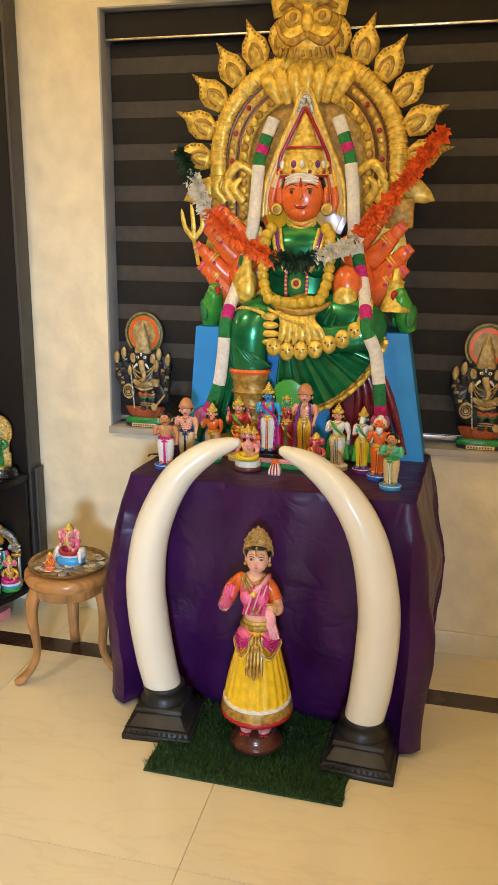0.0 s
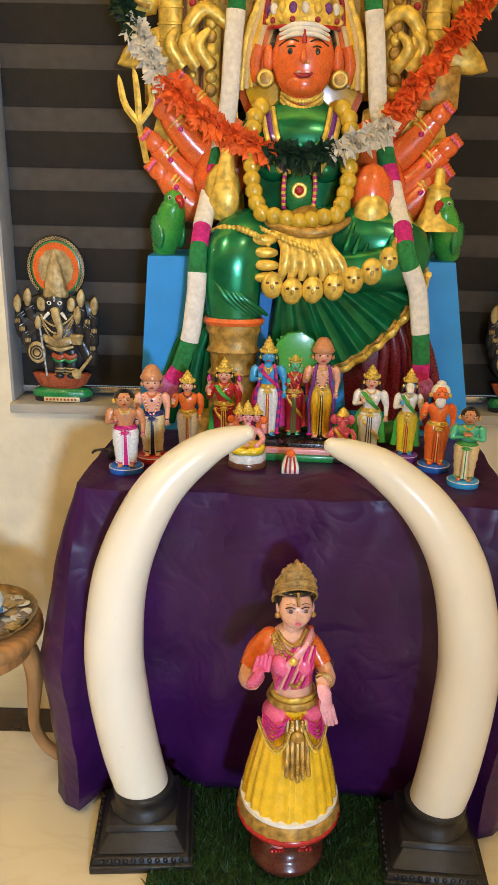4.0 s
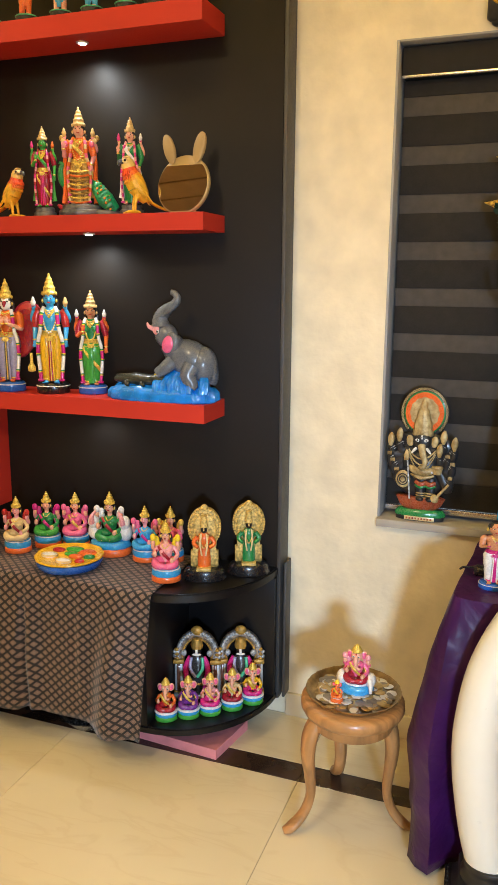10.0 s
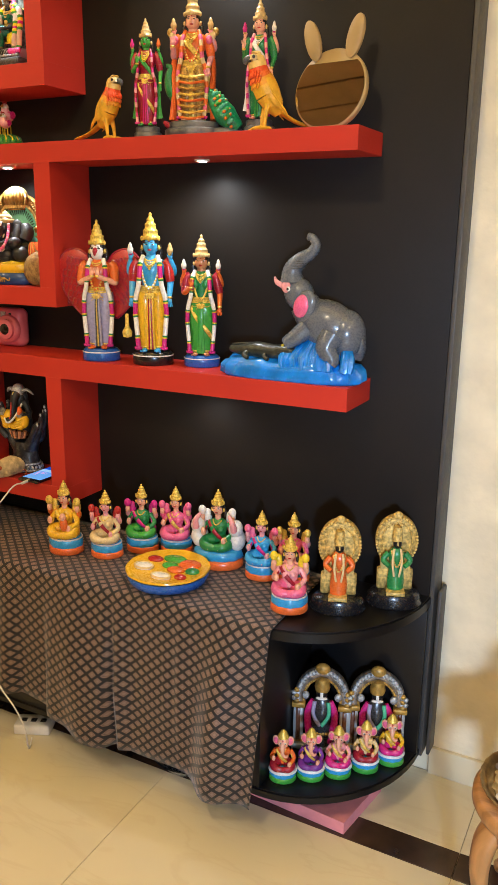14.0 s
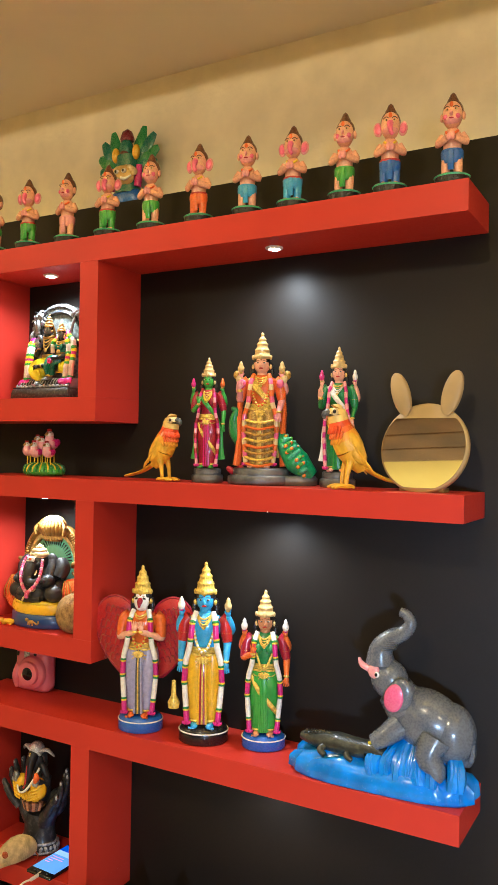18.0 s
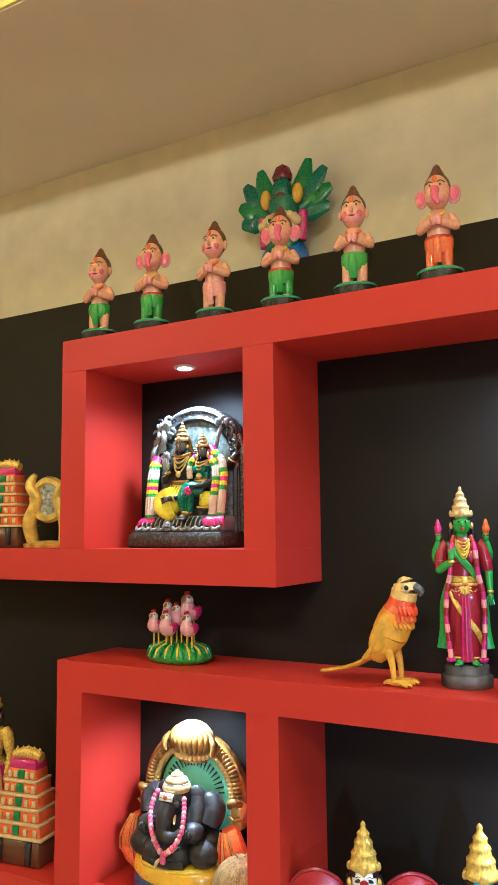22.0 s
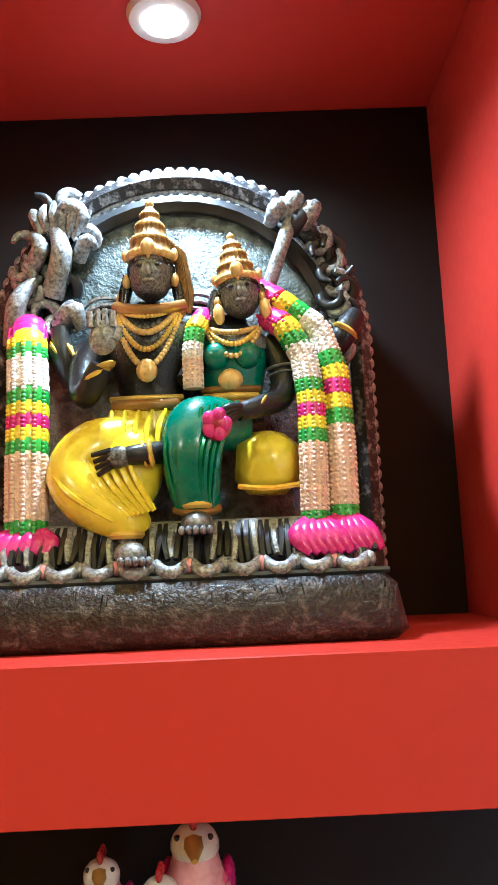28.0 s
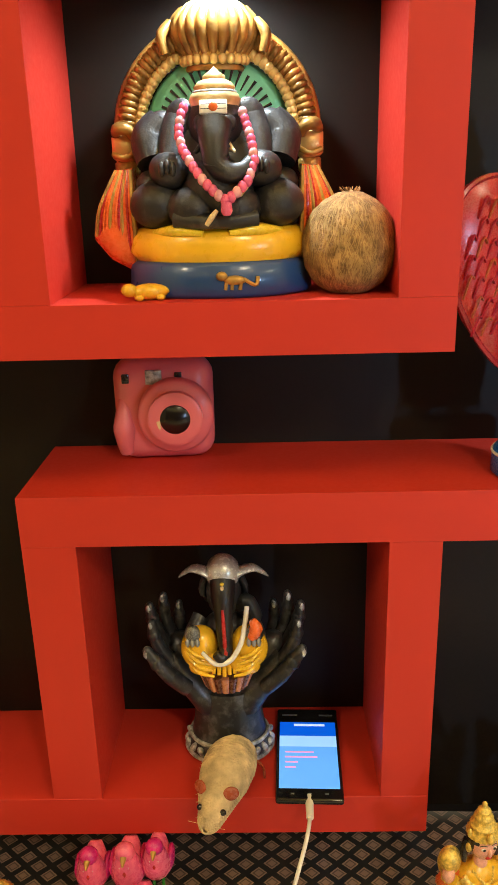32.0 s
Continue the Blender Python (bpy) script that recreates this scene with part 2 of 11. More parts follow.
# ---- mesh tools ----
def mesh_object(name, verts, faces, mats, idx=None, parent=None, smooth=True, m=None):
    me = bpy.data.meshes.new(name)
    me.from_pydata(verts, [], faces)
    for mat in mats:
        me.materials.append(mat)
    if idx is not None:
        me.polygons.foreach_set("material_index", idx)
    if smooth:
        me.polygons.foreach_set("use_smooth", [True] * len(me.polygons))
        me.set_sharp_from_angle(angle=radians(58))
    me.update()
    ob = new(name, me)
    if parent is not None:
        ob.parent = parent
    if m is not None:
        ob.matrix_basis = m
    return ob


def part(name, bm, mat, parent, label="", smooth=True):
    me = bpy.data.meshes.new(name)
    bm.to_mesh(me)
    bm.free()
    me.materials.append(mat)
    if smooth:
        me.polygons.foreach_set("use_smooth", [True] * len(me.polygons))
        me.set_sharp_from_angle(angle=radians(35))
    ob = new(name, me)
    if parent is not None:
        ob.parent = parent
    if label:
        ob["label"] = label
    return ob


def bbox(x0, x1, y0, y1, z0, z1, bevel=0.0, seg=2):
    """A box between two corners, its edges rounded."""
    bm = bmesh.new()
    bmesh.ops.create_cube(bm, size=1)
    for v in bm.verts:
        v.co = Vector(((x0 + x1) / 2 + v.co.x * (x1 - x0), (y0 + y1) / 2 + v.co.y * (y1 - y0), (z0 + z1) / 2 + v.co.z * (z1 - z0)))
    if bevel:
        bmesh.ops.bevel(bm, geom=bm.edges[:], offset=bevel, segments=seg, affect="EDGES", profile=0.5)
    return bm


def holder(name, x, y, z, rz=0):
    ob = new(name)
    ob.matrix_basis = pose(x, y, z, 0, 0, rz)
    ob.empty_display_size = 0.1
    return ob


class Sculpt:
    """Gathers rounded forms of several paints into one mesh."""

    def __init__(self, s=1.0):
        self.v, self.f, self.i, self.slots, self.s, self.m = [], [], [], [], s, Matrix.Identity(4)

    def slot(self, col):
        mat = col if not isinstance(col, str) else paint(col)
        if mat not in self.slots:
            self.slots.append(mat)
        return self.slots.index(mat)

    def add(self, verts, faces, col):
        k, base = self.slot(col), len(self.v)
        a = np.asarray(verts, float)
        mm = np.array(self.m)
        a = a @ mm[:3, :3].T + mm[:3, 3]
        self.v.extend((a * self.s).tolist())
        self.f.extend([tuple(base + j for j in fc) for fc in faces])
        self.i.extend([k] * len(faces))

    def grid(self, pts, col, wrap=True, caps=True):
        """Rows of points, joined into a skin."""
        n, k = len(pts), len(pts[0])
        vs = [p for row in pts for p in row]
        fs = []
        for a in range(n - 1):
            for b in range(k if wrap else k - 1):
                c = (b + 1) % k
                fs.append((a * k + b, a * k + c, (a + 1) * k + c, (a + 1) * k + b))
        if caps and wrap:
            fs.append(tuple(range(k - 1, -1, -1)))
            fs.append(tuple((n - 1) * k + b for b in range(k)))
        self.add(vs, fs, col)

    def ball(self, c, r, col, rot=(0, 0, 0), seg=14, ring=9):
        r = (r, r, r) if isinstance(r, (int, float)) else r
        e = np.array(Euler([radians(q) for q in rot]).to_matrix())
        pts = []
        for a in range(ring + 1):
            th = math.pi * (a / ring)
            th = min(max(th, 0.06), math.pi - 0.06)
            row = []
            for b in range(seg):
                ph = 2 * math.pi * b / seg
                p = np.array((r[0] * math.sin(th) * math.cos(ph), r[1] * math.sin(th) * math.sin(ph), -r[2] * math.cos(th)))
                row.append(e @ p + c)
            pts.append(row)
        self.grid(pts, col)

    def lathe(self, prof, col, c=(0, 0, 0), sx=1.0, sy=1.0, seg=24, pleat=0, amp=0.0, arc=None, sharp=1.0):
        pts = []
        for r, z in prof:
            row = []
            for b in range(seg):
                ph = 2 * math.pi * b / seg
                w = math.cos(pleat * ph) if pleat else 0
                w = math.copysign(abs(w) ** sharp, w)
                rr = r * (1 + amp * w)
                row.append((c[0] + rr * sx * math.cos(ph), c[1] + rr * sy * math.sin(ph), c[2] + z))
            pts.append(row)
        self.grid(pts, col)

    def tube(self, pts, r, col, seg=10, n=0, flat=1.0, up=(0, 0, 1), closed=False):
        """A limb along a line of points; radii may change, and flat presses it."""
        p = np.array(pts, float)
        k = len(p)
        rr = np.full(k, r, float) if isinstance(r, (int, float)) else np.array(r, float)
        if n:
            t = np.arange(k)
            tt = np.linspace(0, k - 1, n)
            q = []
            for u in tt:
                i = min(int(u), k - 2)
                w = u - i
                p0, p1, p2, p3 = p[max(i - 1, 0)], p[i], p[i + 1], p[min(i + 2, k - 1)]
                q.append(0.5 * (2 * p1 + (p2 - p0) * w + (2 * p0 - 5 * p1 + 4 * p2 - p3) * w * w + (3 * p1 - p0 - 3 * p2 + p3) * w**3))
            rr = np.interp(tt, t, rr)
            p = np.array(q)
        rows, last = [], None
        for i in range(len(p)):
            d = p[min(i + 1, len(p) - 1)] - p[max(i - 1, 0)]
            d = d / (np.linalg.norm(d) + 1e-9)
            a = np.cross(d, up)
            if last is not None and (flat == 1.0 or np.linalg.norm(a) < 0.3):
                a = last - d * (last @ d)
            if np.linalg.norm(a) < 1e-3:
                a = np.cross(d, (1, 0.01, 0))
            a = a / np.linalg.norm(a)
            if last is not None and a @ last < 0:
                a = -a
            last = a
            b = np.cross(a, d)
            rows.append([p[i] + rr[i] * (a * math.cos(2 * math.pi * j / seg) + flat * b * math.sin(2 * math.pi * j / seg)) for j in range(seg)])
        self.grid(rows, col)
        return p

    def box(self, c, size, col, rot=(0, 0, 0), taper=1.0, bev=0.15):
        """A block with softened edges, narrower above by taper."""
        e = np.array(Euler([radians(q) for q in rot]).to_matrix())
        h = np.array(size) / 2
        b = bev * min(h)
        rows = []
        for z, g, t in ((-1, b, 1), (-1 + b / h[2], 0, 1), (1 - b / h[2], 0, taper), (1, b, taper)):
            x, y = h[0] * t - g, h[1] * t - g
            ring = [(x, -y + b), (x, y - b), (x - b, y), (-x + b, y), (-x, y - b), (-x, -y + b), (-x + b, -y), (x - b, -y)]
            rows.append([e @ np.array((px, py, z * h[2])) + c for px, py in ring])
        self.grid(rows, col)

    def beads(self, pts, r, cols, n, sq=1.0):
        p = np.array(pts, float)
        d = np.r_[0, np.cumsum(np.linalg.norm(np.diff(p, axis=0), axis=1))]
        for j in range(n):
            u = d[-1] * (j + 0.5) / n
            c = [np.interp(u, d, p[:, q]) for q in range(3)]
            self.ball(c, (r, r, r * sq), cols[j % len(cols)] if isinstance(cols, (tuple, list)) else cols, seg=8, ring=5)

    def ring(self, c, rad, r, col, sy=1.0, seg=20, tilt=0):
        e = np.array(Euler((radians(tilt), 0, 0)).to_matrix())
        rows = []
        for a in range(seg + 1):
            ph = 2 * math.pi * a / seg
            d = np.array((math.cos(ph), sy * math.sin(ph), 0))
            o = e @ (rad * d) + c
            rows.append([o + e @ (r * (d * math.cos(q) + np.array((0, 0, 1)) * math.sin(q))) for q in np.linspace(0, 2 * math.pi, 7)[:-1]])
        self.grid(rows, col, caps=False)

    def blade(self, outline, depth, col, back=0.0):
        """A leaf-like plate: an outline in x and z with a raised middle towards the front (-y)."""
        o = np.array(outline, float)
        mid = o.mean(0)
        rows = []
        for k, d in ((1.0, back), (1.0, -depth * 0.35), (0.8, -depth * 0.8), (0.35, -depth)):
            rows.append([(mid[0] + (x - mid[0]) * k, d, mid[1] + (z - mid[1]) * k) for x, z in o])
        self.grid(rows, col)

    def done(self, name, m, label="", category="statue", group="", parent=None):
        ob = mesh_object(name, self.v, self.f, self.slots, self.i, parent, m=m)
        if parent is None:
            tagged(ob, label, category, group)
        return ob


# ---- the room ----
WALL_Y, PANEL_X0, PANEL_X1, PANEL_TOP, FRONT = 0.10, -2.0, 1.269, 2.40, -0.150
WX0, WX1, WZ0, WZ1 = 1.567, 3.03, 0.76, 2.174

floor = part("floor", bbox(-2.3, 4.3, -4.6, 0.3, -0.12, -0.006), material("tile_grout", (0.46, 0.38, 0.27), 0.7), None, smooth=False)
tagged(floor, "cream marble tile floor with a dark granite border", "floor", kind="structure")
tile_cache = {}


def floor_tile(x0, x1, y0, y1, mat):
    key = (round(x1 - x0, 3), round(y1 - y0, 3), mat.name)
    if key not in tile_cache:
        w, d = (x1 - x0) / 2 - 0.0006, (y1 - y0) / 2 - 0.0006
        bm = bbox(-w, w, -d, d, -0.006, 0.0, 0.0008, 1)
        me = bpy.data.meshes.new("tile")
        bm.to_mesh(me)
        bm.free()
        me.materials.append(mat)
        tile_cache[key] = me
    ob = new("tile", tile_cache[key])
    ob.parent = floor
    ob.location = ((x0 + x1) / 2, (y0 + y1) / 2, 0)


def wall_piece(name, x0, x1, y0, y1, z0, z1, mat, label=""):
    ob = part(name, bbox(x0, x1, y0, y1, z0, z1), mat, None, smooth=False)
    return tagged(ob, label, "wall", kind="structure")


wall_n = bmesh.new()
for x0, x1, z0, z1 in ((-2.3, WX0, 0, 3.2), (WX1, 4.3, 0, 3.2), (WX0, WX1, 0, WZ0), (WX0, WX1, WZ1, 3.2)):
    tmp = bbox(x0, x1, WALL_Y, WALL_Y + 0.24, z0, z1)
    me_t = bpy.data.meshes.new("t")
    tmp.to_mesh(me_t)
    tmp.free()
    wall_n.from_mesh(me_t)
    bpy.data.meshes.remove(me_t)
bmesh.ops.remove_doubles(wall_n, verts=wall_n.verts[:], dist=0.0005)
wall_north = part("wall_north", wall_n, WALL, None, smooth=False)
tagged(wall_north, "cream textured wall with a window opening", "wall", kind="structure")
wall_piece("wall_west", -2.5, -2.3, -4.6, 0.34, 0, 3.2, WALL, "cream textured side wall")
wall_piece("wall_east", 4.3, 4.5, -4.6, 0.34, 0, 3.2, WALL, "cream textured side wall")
# unseen wall: the opening's edges keep daylight off the shelves and far right
wall_s = bmesh.new()
for x0, x1, z0, z1 in ((-2.3, 2.52, 0, 3.2), (2.98, 4.3, 0, 3.2), (2.52, 2.98, 0, 0.45), (2.52, 2.98, 1.42, 3.2)):
    tmp = bbox(x0, x1, -3.75, -3.5, z0, z1)
    me_t = bpy.data.meshes.new("t")
    tmp.to_mesh(me_t)
    tmp.free()
    wall_s.from_mesh(me_t)
    bpy.data.meshes.remove(me_t)
tagged(part("wall_south", wall_s, material("brown_veneer", (0.26, 0.15, 0.065), 0.5, 0, 0, 0.3, 3, 90, 0.05), None, smooth=False), "unseen brown veneered wall, its low opening sized to shape the daylight", "wall", kind="structure")
# added band out of view: its yellow gives the rabbit mirror a lit surface
tagged(part("trim", bbox(-2.3, 4.3, -3.5, -3.47, 2.42, 3.02), material("pale_yellow_lit_band", (0.85, 0.77, 0.42), 0.8, 0, 0, 0.03, 3, 60, 0.05), None, smooth=False), "unseen pale yellow band added along the brown wall's top for the mirror", "trim", kind="structure")

ceil_low = part("ceiling", bbox(-2.3, 4.3, -0.385, WALL_Y, 2.745, 2.83), CEIL, None, smooth=False)
tagged(ceil_low, "lowered plaster ceiling band along the wall", "ceiling", kind="structure")
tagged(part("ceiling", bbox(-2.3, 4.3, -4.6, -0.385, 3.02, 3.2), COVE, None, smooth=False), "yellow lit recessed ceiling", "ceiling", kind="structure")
planks = bmesh.new()
for k in range(8):
    tmp = bbox(-2.2, 4.2, -2.80 + 0.19 * k, -2.80 + 0.19 * k + 0.178, 2.992, 3.018, 0.003, 1)
    me_t = bpy.data.meshes.new("t")
    tmp.to_mesh(me_t)
    tmp.free()
    planks.from_mesh(me_t)
    bpy.data.meshes.remove(me_t)
tagged(part("ceiling", planks, material("brown_veneer", (0.26, 0.15, 0.065), 0.5, 0, 0, 0.3, 3, 90, 0.05), None, smooth=False), "brown wooden boards across the raised ceiling", "ceiling", kind="structure")
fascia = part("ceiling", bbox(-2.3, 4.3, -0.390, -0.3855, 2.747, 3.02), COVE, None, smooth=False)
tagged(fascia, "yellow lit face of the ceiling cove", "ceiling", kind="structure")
tagged(part("baseboard", bbox(PANEL_X1 + 0.004, 4.3, WALL_Y - 0.014, WALL_Y, 0.0, 0.085, 0.003), MARBLE, None), "cream marble skirting along the wall", "baseboard", kind="structure")

# window with a striped day-and-night blind
window = holder("window_1", (WX0 + WX1) / 2, WALL_Y + 0.1, WZ0)
tagged(window, "window with a dark striped roller blind drawn down", "window", kind="structure")


def wpart(name, x0, x1, y0, y1, z0, z1, mat, bev=0.002, par=None):
    ob = part(name, bbox(x0, x1, y0, y1, z0, z1, bev), mat, par or window)
    if (par or window) is window:
        ob.matrix_parent_inverse = window.matrix_basis.inverted()
    return ob


for x0, x1, z0, z1 in ((WX0, WX0 + 0.035, WZ0, WZ1), (WX1 - 0.035, WX1, WZ0, WZ1), (WX0 + 0.035, WX1 - 0.035, WZ1 - 0.04, WZ1), (WX0 + 0.035, WX1 - 0.035, WZ0, WZ0 + 0.03)):
    wpart("window_frame", x0 + 0.001, x1 - 0.001, WALL_Y + 0.13, WALL_Y + 0.17, z0 + 0.001, z1 - 0.001, ALU)
for x0, x1, z0, z1 in ((WX0 - 0.0, WX0 + 0.008, WZ0, WZ1), (WX1 - 0.008, WX1, WZ0, WZ1), (WX0 + 0.008, WX1 - 0.008, WZ1 - 0.008, WZ1)):
    wpart("reveal_lining", x0, x1, WALL_Y - 0.004, WALL_Y + 0.128, z0 + 0.002, z1, REVEAL)
wpart("window_sill", WX0, WX1, WALL_Y - 0.025, WALL_Y + 0.129, WZ0 - 0.024, WZ0 + 0.001, SILL)
wpart("blind_cassette", WX0 + 0.01, WX1 - 0.01, WALL_Y + 0.03, WALL_Y + 0.11, WZ1 - 0.090, WZ1 - 0.01, BLIND_D, 0.006)
wpart("blind_rail", WX0 + 0.01, WX1 - 0.01, WALL_Y + 0.026, WALL_Y + 0.034, WZ1 - 0.097, WZ1 - 0.089, CHROME, 0.002)
z, k = WZ1 - 0.097, 8
while z > WZ0 + 0.04:
    top = 0.930 + 0.1378 * k
    if z > top + 0.001:
        lo, fabric, back = max(top, WZ0 + 0.03), BLIND_D, 0.0
        k -= 0
    else:
        lo, fabric, back = max(top - 0.054, WZ0 + 0.03), BLIND_L, 0.003
        k -= 1
    wpart("blind_band", WX0 + 0.014, WX1 - 0.014, WALL_Y + 0.063 + back, WALL_Y + 0.069, lo, z, fabric, 0.0006)
    z = lo
wpart("blind_bottom_bar", WX0 + 0.012, WX1 - 0.012, WALL_Y + 0.056, WALL_Y + 0.076, WZ0 + 0.012, WZ0 + 0.030, CHROME, 0.004)

# ---- wall panel and red shelves ----
panel = part("wall_panel", bbox(PANEL_X0, PANEL_X1 - 0.012, 0.015, WALL_Y - 0.002, 0.10, PANEL_TOP, 0.002), PANEL, None)
tagged(panel, "charcoal laminate display panel covering the wall", "wall panel")
edge = part("edge_strip", bbox(PANEL_X1 - 0.012, PANEL_X1, 0.017, WALL_Y - 0.002, 0.10, PANEL_TOP, 0.002), PEDGE, panel, "grey edge strip")


def downlight(x, y, z, parent, energy):
    s = Sculpt()
    s.lathe([(0.0125, -0.005), (0.018, -0.0045), (0.0195, -0.001), (0.017, 0.0)], RINGW, (x, y, z), seg=28)
    ob = s.done("downlight_ring", pose(0, 0, 0), parent=parent)
    s = Sculpt()
    s.lathe([(0.0, -0.0058), (0.0115, -0.0058), (0.0122, -0.0045)], LED, (x, y, z), seg=24)
    s.done("downlight_lens", pose(0, 0, 0), parent=parent)
    lamp("downlight_beam", "SPOT", look((x, y, z - 0.012), (x, y + 0.001, z - 1)), energy, WHITE, 0.012, spot=158, blend=0.9)


NX0, NX1, PX0, PX1, SX1 = -0.163, 0.162, -0.220, 0.217, 1.071
NICHES = (("upper", 2.266, 2.207, 1.889, 1.832), ("middle", 1.696, 1.645, 1.320, 1.268), ("lower", 1.126, 1.070, 0.744, 0.692))
SPOT_E = 6.5
for which, zt, zi, zb, z0 in NICHES:
    unit = holder("wall_shelf", 0, 0, z0)
    tagged(unit, f"red {which} wall shelf with a square niche and long boards", "shelf", "red shelves on the panel")
    inv = unit.matrix_basis.inverted()
    for nm, b in (("top_board", (PX0, SX1, FRONT, 0.014, zi, zt)), ("bottom_board", (-1.25, PX1, FRONT, 0.014, z0, zb)), ("side_board", (PX0, NX0, FRONT + 0.0005, 0.014, zb, zi)), ("side_board", (NX1, PX1, FRONT + 0.0005, 0.014, zb, zi))):
        ob = part(nm, bbox(*b, 0.0004, 1), RED, unit)
        ob.matrix_parent_inverse = inv
    before = set(bpy.data.objects)
    if which != "lower":
        downlight(0.003, -0.080, zi, unit, SPOT_E)
    downlight(0.64, -0.075, zi, unit, SPOT_E * (1.0 if which != "lower" else 0.35))
    for ob in set(bpy.data.objects) - before:
        if ob.parent is unit:
            ob.matrix_parent_inverse = inv
S1, S2, S3, NB1, NB2, NB3 = 2.266, 1.696, 1.126, 1.889, 1.320, 0.744

# ---- low cabinet with a rounded open end ----
CAB_Z, CAB_Y, CAB_X = 0.575, -0.335, 1.262
cab = holder("low_cabinet", 0.4, -0.15, 0.10)
tagged(cab, "low black media cabinet with a rounded open end", "cabinet")
cinv = cab.matrix_basis.inverted()


def rounded_deck(z0, z1):
    """A deck whose outer end is a quarter ellipse."""
    out = [(-1.6, WALL_Y - 0.004), (-1.6, CAB_Y)]
    for a in range(0, 15):
        th = radians(90 * a / 14)
        out.append((0.94 + (CAB_X - 0.94) * math.sin(th), 0.02 + (CAB_Y - 0.02) * math.cos(th)))
    out.append((CAB_X, WALL_Y - 0.004))
    bm = bmesh.new()
    f0 = bm.faces.new([bm.verts.new((x, y, z0)) for x, y in out])
    ext = bmesh.ops.extrude_face_region(bm, geom=[f0])
    for v in ext["geom"]:
        if isinstance(v, bmesh.types.BMVert):
            v.co.z = z1
    bmesh.ops.recalc_face_normals(bm, faces=bm.faces[:])
    bmesh.ops.bevel(bm, geom=[e for e in bm.edges if abs(e.verts[0].co.z - e.verts[1].co.z) < 1e-6], offset=0.004, segments=2, affect="EDGES")
    return bm


for nm, bm in (("top", rounded_deck(CAB_Z - 0.03, CAB_Z)), ("bottom", rounded_deck(0.10, 0.125)), ("front", bbox(-1.6, 0.93, CAB_Y + 0.004, CAB_Y + 0.02, 0.125, CAB_Z - 0.03, 0.001)),
               ("divider", bbox(0.93, 0.95, CAB_Y + 0.004, -0.002, 0.125, CAB_Z - 0.03, 0.001)), ("back", bbox(0.95, CAB_X, -0.014, -0.002, 0.125, CAB_Z - 0.03, 0.001)),
               ("plinth", bbox(-1.5, 0.5, -0.12, -0.002, 0.0, 0.10, 0.002))):
    ob = part(nm, bm, BLACKWOOD, cab)
    ob.matrix_parent_inverse = cinv
ob = part("end_block", bbox(1.2765, CAB_X + 0.024, 0.03, WALL_Y - 0.016, 0.10, CAB_Z + 0.012, 0.003), PEDGE, cab)
ob.matrix_parent_inverse = cinv


